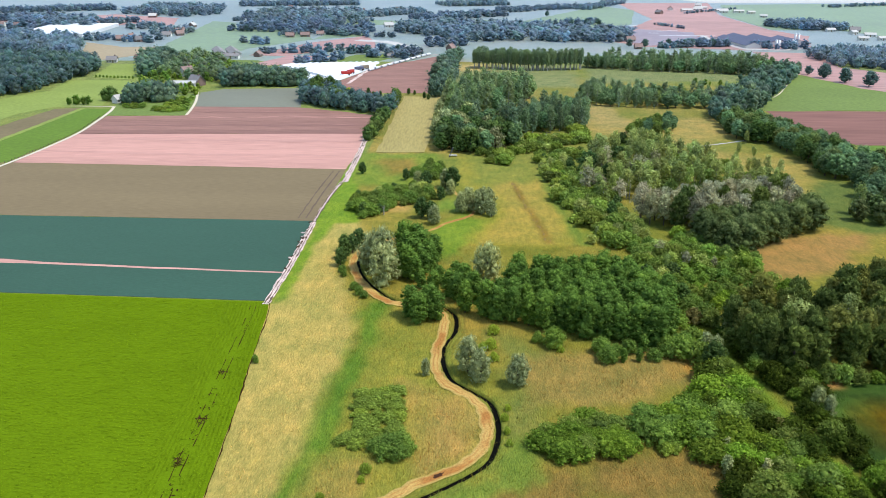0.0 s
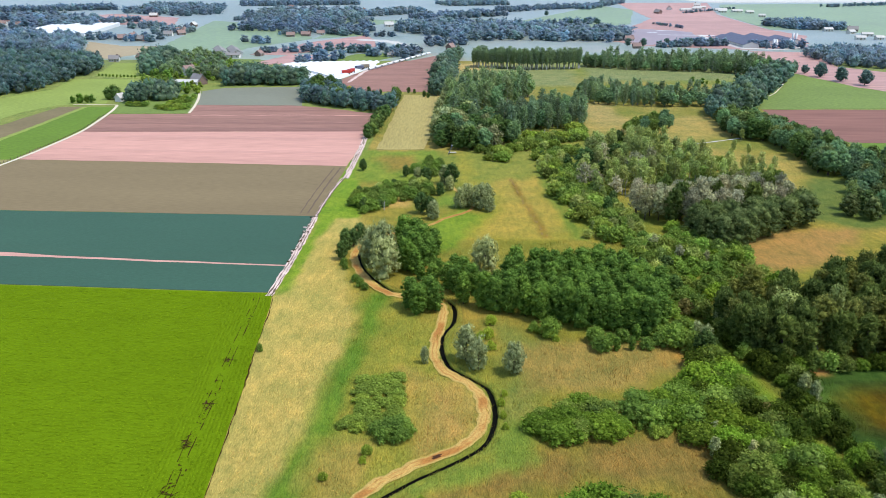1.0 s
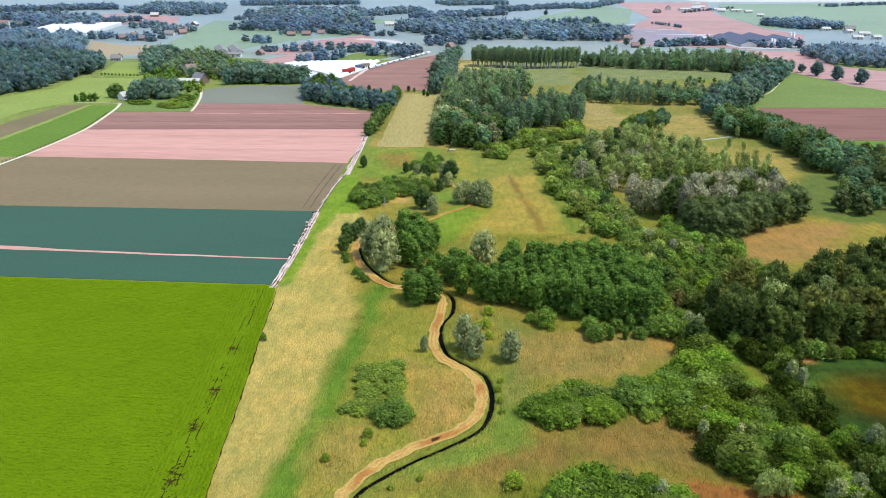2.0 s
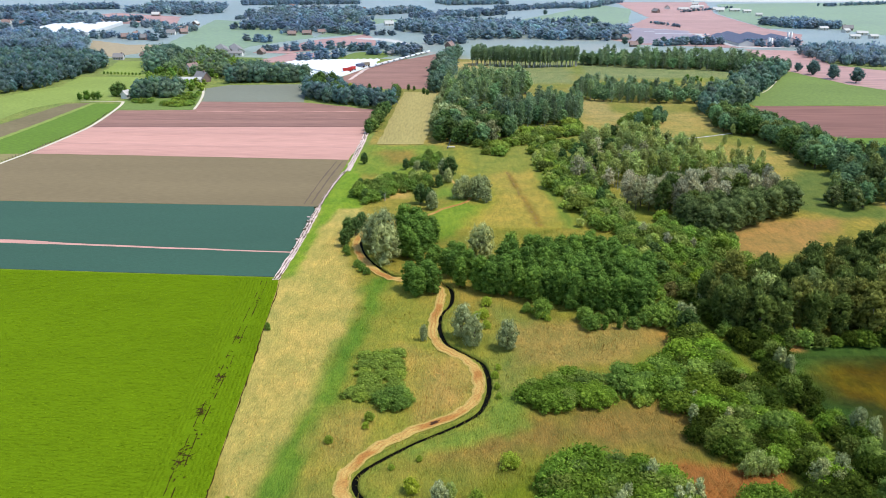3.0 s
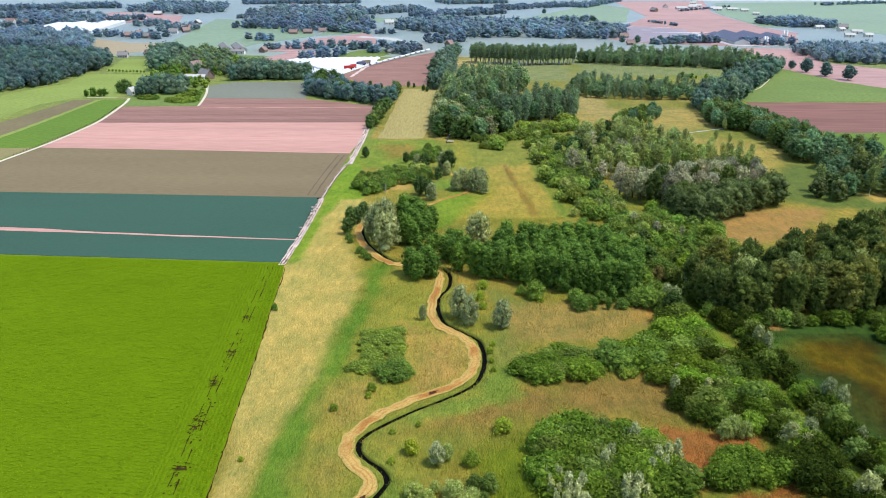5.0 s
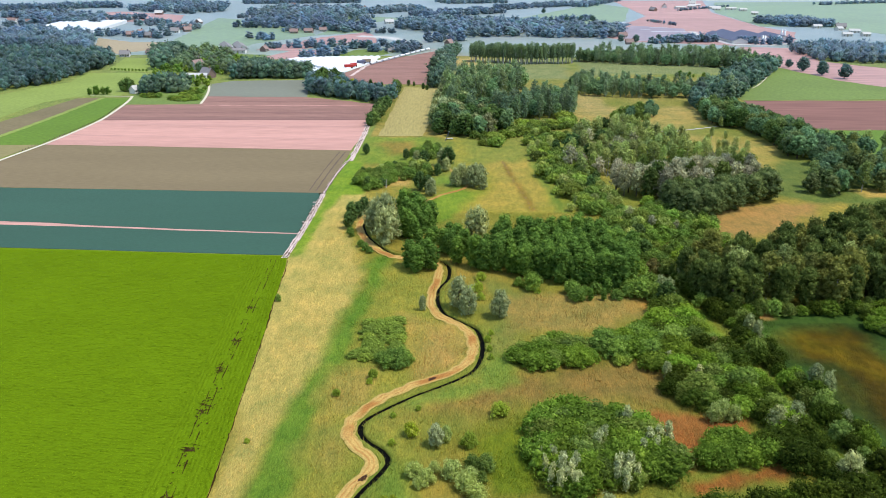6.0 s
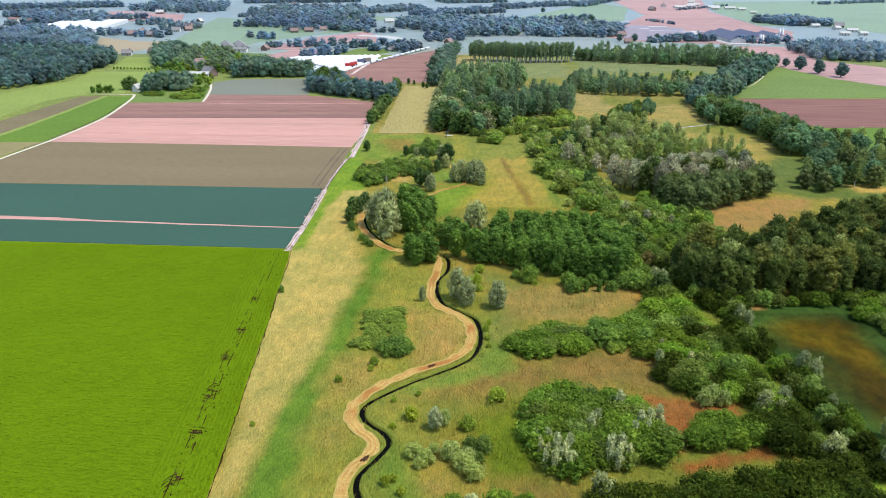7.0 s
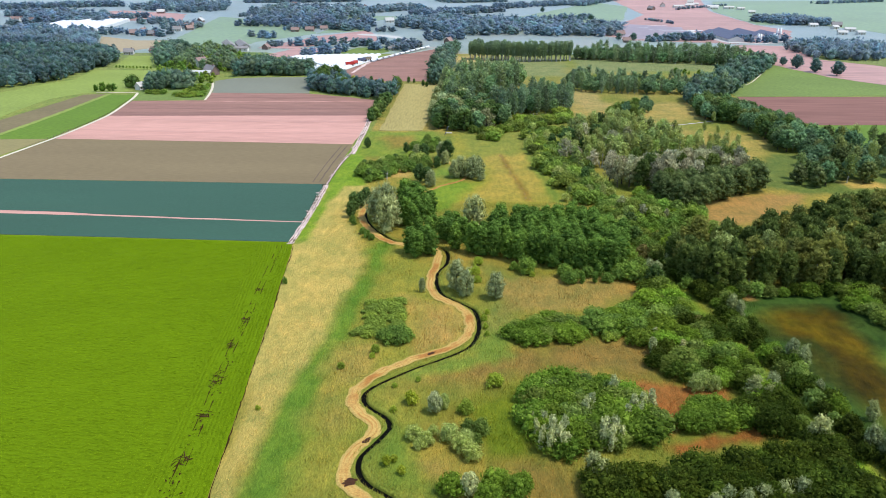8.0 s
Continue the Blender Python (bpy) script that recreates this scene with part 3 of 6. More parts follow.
def earth_patch(x, y, rx, ry, turn, mat=EARTH, z=0.19, label="patch of bare reddish earth on the mown path"):
    verts, faces = [(0, 0, 0.03)], []
    phase = random.uniform(0, 99)
    for k in range(36):
        a = 2 * math.pi * k / 36
        r = 0.45 + 0.75 * soft_noise(phase + 3 * math.cos(a), 3 * math.sin(a), 1.0, 2) + random.uniform(-0.12, 0.12)
        verts.append((rx * r * math.cos(a), ry * r * math.sin(a), 0))
        faces.append((0, k + 1, (k + 1) % 36 + 1))
    ob = new("earth_patch", mesh_of("earth_patch", verts, faces, mat))
    ob.matrix_basis = pose(x, y, z, 0, 0, turn)
    return tagged(ob, label, "bare earth", kind="structure")


earth_patch(-13.9, 49.6, 1.3, 0.75, 35)
earth_patch(-12.9, 58.6, 1.0, 0.5, 50)
earth_patch(-4.9, 84.2, 0.9, 0.4, 35)


def field(name, poly, z, mat, label, category="field", ragged=0.0, step=3.0, wave=7.0):
    """A flat field: its outline stepped and slightly ragged, with a low edge down to the ground."""
    pts = []
    for (ax, ay), (bx, by) in zip(poly, [*poly[1:], poly[0]]):
        n = max(1, int(math.hypot(bx - ax, by - ay) / step)) if ragged else 1
        for k in range(n):
            x, y = ax + (bx - ax) * k / n, ay + (by - ay) * k / n
            pts.append((x + ragged * (soft_noise(x, y, wave, 0) - 0.5) * 2, y + ragged * (soft_noise(x, y, wave, 1) - 0.5) * 2))
    bm = bmesh.new()
    vs = [bm.verts.new((x, y, z)) for x, y in pts]
    f = bm.faces.new(vs)
    f.normal_update()
    if f.normal.z < 0:
        f.normal_flip()
    low = [bm.verts.new((x, y, -0.05)) for x, y in pts]
    for k in range(len(vs)):
        bm.faces.new((vs[k], vs[(k + 1) % len(vs)], low[(k + 1) % len(vs)], low[k]))
    bmesh.ops.triangulate(bm, faces=bm.faces[:], ngon_method="EAR_CLIP")
    me = bpy.data.meshes.new(name)
    bm.to_mesh(me)
    bm.free()
    me.materials.append(mat)
    return tagged(new(name, me), label, category, kind="structure")


# arable fields beside the nature strip
FIELD_EDGE = [(-40.3, 138.1), (-39.2, 131), (-37.8, 115), (-36.5, 103), (-35.4, 91), (-34.4, 79), (-33.0, 64), (-31.6, 48), (-29.0, 20)]
field("field_1", [*FIELD_EDGE, (-320, 20), (-320, 150)], 0.06, CROP, "bright green field of a low leafy crop in rows", ragged=0.15)
field("field_2", [(-320, 150.4), (-40.9, 138.5), (-40.7, 152.8), (-72, 154.6), (-97, 156.6), (-320, 167)], 0.06, CABBAGE, "dark blue-green cabbage field", ragged=0.12)
field("field_3", [(-320, 167), (-97, 156.6), (-72, 154.6), (-40.7, 152.8), (-40.7, 153.5), (-72, 155.6), (-96, 157.7), (-106, 159.4), (-118, 160.0), (-320, 173)], 0.05, SOIL_PINK, "narrow bare strip of pink soil between blue-green crops", ragged=0.15)
field("field_4", [(-320, 173), (-118, 160.0), (-106, 159.4), (-96, 157.7), (-72, 155.6), (-40.7, 153.5), (-40.6, 187.9), (-320, 196)], 0.06, CABBAGE, "dark blue-green cabbage field", ragged=0.12)
field("field_5", [(-163, 191.8), (-40.6, 188.0), (-40.2, 240.2), (-152.6, 245.6), (-156, 218)], 0.04, SOIL_GREY, "grey-brown field with fine seedling rows", ragged=0.2)
field("field_6", [(-152.6, 245.8), (-40.2, 240.4), (-39.6, 294), (-152.5, 290)], 0.05, SOIL_PINK, "dry pink ploughed field in sunshine", ragged=0.3)
field("field_7", [(-152.5, 290.2), (-39.6, 294.2), (-40.5, 331), (-77, 349), (-126.6, 349), (-122.8, 328.6), (-157, 326)], 0.045, SOIL_DARK, "damp brown ploughed field", ragged=0.8)
field("field_8", [(-126, 349.3), (-77, 349.3), (-87, 404), (-128, 400), (-137, 388)], 0.05, TEAL_PALE, "pale grey-green field of young plants", ragged=0.5)
# sandy track between fields and nature strip
ribbon("farm_track", spline([(-40.7, 136.6), (-40.4, 148), (-40.3, 159), (-40.6, 187)]), (0.8, 0.7), 0.12, SAND, "rutted farm track of pale sand", "track", 5, 0.22, 0.03)
ribbon("farm_track", spline([(-38.4, 225), (-38.5, 238), (-38.7, 252), (-39.0, 270), (-39.8, 291)]), (0.95, 0.95), 0.12, SAND, "wide pale sand end of the farm track", "track", 5, 0.3, 0.03)
ribbon("farm_track", spline([(-40.9, 187), (-40.4, 210), (-39.4, 226)]), (0.35, 0.35), 0.1, SAND, "thin pale sandy line along the field edge", "track", 3, 0.3)
ribbon("farm_track", spline([(-158, 200), (-156.6, 216.5), (-155, 231), (-152.9, 251.5), (-152.1, 278), (-153, 296.6), (-158.8, 332), (-163, 348)], 2.0), (0.65, 0.65), 0.14, PALE_ROAD, "pale concrete farm road between fields", "track", 3)
ribbon("farm_track", spline([(-123, 329), (-126, 345), (-131, 366), (-138, 389)], 2.0), (0.6, 0.6), 0.14, PALE_ROAD, "pale sandy track along a field edge", "track", 3)
for side in (-0.35, 0.3):
    ribbon("wheel_track", spline([(-40.7, 137), (-40.4, 148), (-40.3, 159), (-40.6, 187), (-40.3, 210), (-39.0, 226), (-38.5, 238), (-38.7, 252), (-39.0, 270), (-39.8, 290)]) + (side, 0), (0.1, 0.1), 0.16, TYRE_SOIL, "dark broken wheel mark on a sandy track", "wheel track", 3, 0.22, 0.0, int(40 * side))
# strips and pastures west of the road
field("field_10", [(-159, 216), (-154, 252), (-153.5, 262), (-176, 262), (-185, 240)], 0.05, OLIVE_STUBBLE, "olive-brown stubble corner beside a farm road", ragged=0.5)
field("field_11", [(-177.6, 244), (-175.7, 265.3), (-175, 290.9), (-175, 342.5), (-162, 342.9), (-154, 296.6), (-154.1, 272.5), (-154.7, 245.7)], 0.07, PASTURE_DEEP, "deep green mown grass strip beside a farm road", ragged=0.5)
field("field_12", [(-190.6, 252.4), (-193, 279.4), (-189.7, 314.5), (-187, 342.2), (-176, 344.2), (-176.3, 293.3), (-176.9, 267.4), (-179.2, 234)], 0.06, SOIL_OLIVE, "brown tilled strip between grass fields", ragged=0.5)
ribbon("grass_strip", spline([(-178.6, 234), (-176.6, 267), (-175.7, 293), (-175.5, 343)], 2.0), (1.3, 1.3), 0.1, PASTURE_LIME, "yellow-green grass margin between field strips", "grass", 3, 0.3)
ribbon("farm_track", spline([(-184, 348.6), (-172, 348.4), (-163, 348)], 2.0), (0.5, 0.5), 0.14, PALE_ROAD, "pale concrete yard lane beside a hut", "track", 3)
field("field_13", [(-186, 255), (-197, 283), (-198, 330), (-190, 347), (-170, 348), (-176, 384), (-186, 428), (-222, 428), (-216, 392), (-226, 369), (-233, 345), (-230, 300), (-215, 250)], 0.04, PASTURE_LIME, "sunlit yellow-green pasture", ragged=0.8)
field("field_14", [(-216, 440), (-184, 430), (-203, 498), (-230, 498)], 0.05, PASTURE_LIME, "light green paddock", ragged=0.8)
field("field_15", [(-257, 511), (-310, 632), (-267, 600), (-235, 601), (-232, 548), (-250, 512)], 0.06, TAN_FAR, "tan stubble field among farms", ragged=0.8)
field("field_16", [(-163, 348), (-158, 327.5), (-123.5, 329.5), (-136, 386), (-150, 380), (-166, 356)], 0.06, PASTURE, "weedy green corner beside a farm", ragged=0.8)
# behind the fields
field("field_17", [(-72.9, 427), (-58, 486), (-20, 548), (-17, 520), (-20.5, 389), (-38, 391), (-56, 387)], 0.06, SOIL_DARK, "brown ploughed field behind a hedge", ragged=0.8)
field("field_18", [(-235, 588), (-277, 858), (-166, 783), (-131, 661), (-167, 590), (-168, 560), (-214, 567)], 0.06, PASTURE_FAR, "wide green pasture", ragged=1.0)
field("field_19", [(-155, 548), (-127, 636), (-90, 692), (-78, 652), (-70, 600), (-100, 590), (-128, 545)], 0.08, SOIL_FAR, "pink bare field among trees", ragged=1.0)
field("field_20", [(-94, 510), (-62, 511), (-50, 540), (-52, 565), (-80, 552)], 0.06, PASTURE, "small green field", ragged=0.8)
field("field_21", [(-168, 486), (-142, 489), (-140, 520), (-160, 522), (-178, 505)], 0.06, PASTURE, "green paddock beside a farmyard", ragged=0.8)
field("field_22", [(-142, 489), (-112, 500), (-96, 545), (-126, 548)], 0.07, SOIL_FAR, "pink soil field", ragged=0.8)
ribbon("farm_track", spline([(-66, 420), (-58.3, 486), (-35, 542), (-22, 556)], 3.0), (1.1, 1.1), 0.16, SAND, "pale road beside a brown field", "track", 3, 0.6)
ribbon("sandy_bend", spline([(-93, 655), (-72, 645), (-58, 628), (-50, 600), (-51, 566)], 4.0), (6, 6), 0.15, CONCRETE, "pale sandy area curving past trees", "sand", 3, 2.0)
field("field_23", [(-131, 661), (-125, 750), (-95, 720), (-90, 692)], 0.05, PASTURE_FAR, "green meadow behind trees", ragged=1.0)
field("strip_meadow", [(-33, 263), (-15.8, 264), (-14.5, 379), (-32.5, 379)], 0.15, STUBBLE, "golden hay meadow between hedges", "meadow", ragged=0.7)
# fields beyond the woods
field("field_24", [(132, 358), (192, 465), (205, 411), (222, 383), (206, 351), (131, 346)], 0.06, PASTURE, "green pasture with a tree row", ragged=0.6)
field("field_25", [(131, 345.6), (400, 352), (340, 286), (141, 279), (129, 306)], 0.05, SOIL_MAUVE, "bare mauve-brown field", ragged=0.6)
field("field_26", [(206, 350.6), (222, 383), (420, 384), (400, 352)], 0.05, PASTURE, "green pasture", ragged=0.6)
field("field_27", [(141, 278.6), (340, 285), (300, 240), (128, 240)], 0.03, PASTURE_DEEP, "green meadow beside a bare field", ragged=0.6)
field("field_28", [(205, 411), (192, 465), (200, 525), (206, 581), (246, 571), (231, 495), (260, 455), (420, 455), (420, 384), (222, 383.5)], 0.07, SOIL_FAR, "pale pink ploughed field", ragged=1.0)
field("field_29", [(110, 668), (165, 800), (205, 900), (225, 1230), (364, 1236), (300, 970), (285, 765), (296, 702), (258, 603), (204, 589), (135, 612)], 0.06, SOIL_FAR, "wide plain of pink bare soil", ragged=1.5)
field("field_30", [(118, 670), (163, 770), (205, 735), (190, 640), (140, 620)], 0.09, SOIL_PLUM, "mauve tilled field", ragged=1.5)
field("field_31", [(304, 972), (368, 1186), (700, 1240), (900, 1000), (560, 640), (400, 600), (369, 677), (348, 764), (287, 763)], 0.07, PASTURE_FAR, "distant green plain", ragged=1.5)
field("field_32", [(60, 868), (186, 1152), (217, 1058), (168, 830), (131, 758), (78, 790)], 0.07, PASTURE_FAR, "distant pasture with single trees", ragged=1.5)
field("field_33", [(-520, 852), (-430, 960), (-330, 900), (-300, 800), (-400, 800)], 0.08, SOIL_FAR, "distant pink field", ragged=2.0)
field("field_34", [(370, 1240), (700, 1250), (900, 1500), (500, 1700), (240, 1600)], 0.08, CONCRETE, "distant pale plain", ragged=3.0)
field("field_35", [(-235, 790), (-130, 755), (-60, 860), (-150, 900)], 0.07, PASTURE_FAR, "distant green field", ragged=2.0)
field("field_36", [(-40, 780), (60, 800), (70, 860), (-20, 900)], 0.07, PASTURE_FAR, "distant green field", ragged=2.0)
ribbon("gravel_path", spline([(70, 277), (78, 275), (86, 277.5), (98, 283.5), (104, 287)], 2.0), (0.4, 0.4), 0.1, CONCRETE, "pale gravel path across a meadow", "path", 3, 0.3)
ribbon("farm_track", spline([(148, 382), (158, 398), (188, 458)], 3.0), (0.35, 0.35), 0.12, PALE_ROAD, "pale lane beside a pasture", "track", 3, 0.2)
for q in range(46):
    f = random.random()
    earth_patch(12.5 + 6.2 * f - 0.4 * math.sin(3.1 * f) + random.gauss(0, 0.25), 227 - 54 * f, random.uniform(0.12, 0.3), random.uniform(0.4, 1.3), -7 + random.uniform(-6, 6), WORN, 0.11, "brown worn streak in a golden meadow")
ribbon("tilled_band", spline([(-153, 294), (-100, 296), (-40.2, 298)], 4.0), (3.6, 3.6), 0.08, SOIL_DAMP, "darker damp band across ploughed soil", "field", 3, 0.8)
ribbon("tilled_band", spline([(-120, 324), (-80, 326), (-40.6, 326)], 4.0), (0.5, 0.5), 0.08, SOIL_PINK, "pale dry band across ploughed soil", "field", 3, 0.8)
ribbon("tilled_band", spline([(-150, 306), (-100, 308), (-40.2, 309)], 4.0), (1.6, 1.6), 0.075, SOIL_DAMP, "darker damp band across ploughed soil", "field", 3, 0.9)
ribbon("tilled_band", spline([(-122, 336), (-80, 336), (-62, 338)], 4.0), (1.2, 1.2), 0.075, SOIL_DAMP, "darker damp band across ploughed soil", "field", 3, 0.9)
ribbon("tilled_band", spline([(-151, 283), (-95, 281), (-40, 280)], 4.0), (2.2, 2.2), 0.075, SOIL_ROSE, "slightly darker band across dry soil", "field", 3, 1.4)
ribbon("tilled_band", spline([(-151, 262), (-95, 259), (-40, 258)], 4.0), (1.4, 1.4), 0.075, SOIL_ROSE, "slightly darker band across dry soil", "field", 3, 1.2)
for k, (a, b) in enumerate((((163, 727), (172, 727)), ((176, 748), (195, 752)), ((168, 705), (216, 700)), ((150, 800), (170, 812)))):
    ribbon("film_strip", spline([a, b], 4.0), (1.6, 1.6), 0.2, FILM, "white plastic film strip on bare soil", "plastic strip", 3, 0.5)


# ---------- trees and shrubs ----------
_ICO = None


def ico():
    global _ICO
    if _ICO is None:
        bm = bmesh.new()
        bmesh.ops.create_icosphere(bm, subdivisions=1, radius=1.0)
        _ICO = (np.array([v.co[:] for v in bm.verts]), np.array([[v.index for v in f.verts] for f in bm.faces]))
        bm.free()
    return _ICO


OCTA_V = np.array([(1, 0, 0), (-1, 0, 0), (0, 1, 0), (0, -1, 0), (0, 0, 1), (0, 0, -1)], float)
OCTA_F = np.array([(0, 2, 4), (2, 1, 4), (1, 3, 4), (3, 0, 4), (2, 0, 5), (1, 2, 5), (3, 1, 5), (0, 3, 5)])


def lobes_of(rs, n, r, z0, z1, lobe, shape):
    """Centres and radii of the leafy lobes of a crown."""
    out = []
    for i in range(n):
        f = (i + 0.5) / n
        z = z0 + (z1 - z0) * f
        if shape == "dome":
            ring = r * math.sqrt(max(0.0, 1 - f * f))
        elif shape == "column":
            ring = r * (0.75 + 0.25 * math.sin(math.pi * f)) * (1 - 0.55 * max(0, f - 0.7) / 0.3)
        else:
            ring = r * math.sin(math.pi * (0.18 + 0.76 * f)) ** 0.8
        a = i * 2.4 + rs.rand() * 0.9
        k = ring * (0.35 + 0.6 * rs.rand() ** 0.6)
        out.append((k * math.cos(a), k * math.sin(a), z, lobe * (0.75 + 0.5 * rs.rand())))
    return np.array(out)


def crown_data(seed, n, r, z0, z1, lobe, shape, leaves, leaf, upright=0.0, core=0.88, split=1.8):
    """Vertices and faces of a crown: many small uneven lobes round a shaded heart, each covered with leaf sprays."""
    rs = np.random.RandomState(seed)
    n = max(4, int(n * split))
    L = lobes_of(rs, n, r + 0.16 * lobe, z0, z1, lobe * 0.72, shape)
    L[:, 3] *= rs.uniform(0.75, 1.3, n)
    iv, iff = ico()
    V, Fc = [], []
    count = 0
    small = split > 1.0
    heart = L[::4] * (0.5, 0.5, 0.7 if shape == "dome" else 0.92, 1.25) if small else L[:0]
    for i, (x, y, z, q) in enumerate(np.concatenate([L * (1, 1, 1, core * (0.9 if small else 1.3)), heart * (1, 1, 1, core)])):
        cv, cf = (OCTA_V, OCTA_F) if small and i < n else (iv, iff)
        v = cv * q * (1 + 0.5 * (rs.rand(len(cv), 1) - 0.5)) + (x, y, z)
        v[:, 2] = np.maximum(v[:, 2], 0.05)
        V.append(v)
        Fc.append(np.concatenate([cf, cf[:, 2:]], 1) + count)
        count += len(v)
    k = rs.randint(0, n, leaves * 3)
    d = rs.normal(size=(leaves * 3, 3))
    d[:, 2] = d[:, 2] * 0.9 + 0.25
    d /= np.linalg.norm(d, axis=1)[:, None]
    p = L[k, :3] + d * L[k, 3:4] * (0.72 + 0.3 * rs.rand(leaves * 3, 1) + 0.42 * rs.rand(leaves * 3, 1) ** 3)
    deep = np.zeros(len(p), bool)
    for j in range(n):
        deep |= (((p - L[j, :3]) ** 2).sum(1) < (L[j, 3] * 0.66) ** 2) & (k != j)
    p, d = p[~deep & (p[:, 2] > 0.1)][:leaves], d[~deep & (p[:, 2] > 0.1)][:leaves]
    m = len(p)
    nrm = d + rs.normal(size=(m, 3)) * 0.75
    nrm /= np.linalg.norm(nrm, axis=1)[:, None]
    up = rs.normal(size=(m, 3)) + np.array((0, 0, upright + 0.8))
    u = np.cross(nrm, up)
    u /= np.linalg.norm(u, axis=1)[:, None] + 1e-9
    w = np.cross(u, nrm)
    s = leaf * (0.5 + 0.9 * rs.rand(m, 1) ** 1.3)
    lon = s * (1.15 + 0.3 * upright)
    q = np.stack([p - w * lon * 0.5 - u * s * 0.55, p + u * s * 0.62 - w * lon * 0.4 + nrm * s * 0.25, p + w * lon * 1.1 + nrm * s * 0.3], 1).reshape(-1, 3)
    q[:, 2] = np.maximum(q[:, 2], 0.03)
    V.append(q)
    tri = np.arange(m * 3).reshape(-1, 3)
    Fc.append(np.concatenate([tri, tri[:, 2:]], 1) + count)
    return np.concatenate(V), np.concatenate(Fc)


def quick_mesh(name, verts, quads, mat, index=None, tone=None):
    """A mesh from arrays; a quad whose last corner repeats is a triangle."""
    tri = quads[:, 2] == quads[:, 3]
    sizes = np.where(tri, 3, 4).astype(np.int32)
    keep = np.ones(quads.shape, bool)
    keep[tri, 3] = False
    loops = quads[keep].astype(np.int32)
    me = bpy.data.meshes.new(name)
    me.vertices.add(len(verts))
    me.vertices.foreach_set("co", np.asarray(verts, np.float32).ravel())
    me.loops.add(len(loops))
    me.loops.foreach_set("vertex_index", loops)
    me.polygons.add(len(quads))
    me.polygons.foreach_set("loop_start", np.concatenate([[0], np.cumsum(sizes)[:-1]]).astype(np.int32))
    me.update(calc_edges=True)
    for m in mat if isinstance(mat, (list, tuple)) else [mat]:
        me.materials.append(m)
    if index is not None:
        me.polygons.foreach_set("material_index", np.asarray(index, dtype=np.int32))
    tones = np.ones((len(verts), 4), np.float32) if tone is None else np.concatenate([tone, np.ones((len(verts), 1))], 1)
    me.color_attributes.new("tone", "FLOAT_COLOR", "POINT").data.foreach_set("color", tones.astype(np.float32).ravel())
    return me


def trunk_mesh(seed, height, radius, limbs, spread, mat, lean=0.4, fork=0.35):
    rs = np.random.RandomState(seed + 77)
    v, f = [], []
    top = (lean * (rs.rand() - 0.5), lean * (rs.rand() - 0.5), height)
    tube(v, f, [(0, 0, -0.15), (0, 0, 0.25), (top[0] * 0.4, top[1] * 0.4, height * 0.5), top], [radius * 1.5, radius, radius * 0.7, radius * 0.2], 7)
    for i in range(limbs):
        a, z = i * 2.4 + rs.rand(), height * (fork + (0.8 - fork) * i / max(1, limbs))
        e = (spread * math.cos(a), spread * math.sin(a), z + spread * (0.5 + 0.5 * rs.rand()))
        b = (top[0] * z / height * 0.8, top[1] * z / height * 0.8, z)
        tube(v, f, [b, tuple((p + q) / 2 + 0.1 * rs.randn() for p, q in zip(b, e)), e], [radius * 0.5, radius * 0.35, radius * 0.1], 5)
    return mesh_of("trunk", v, f, mat, smooth=True)


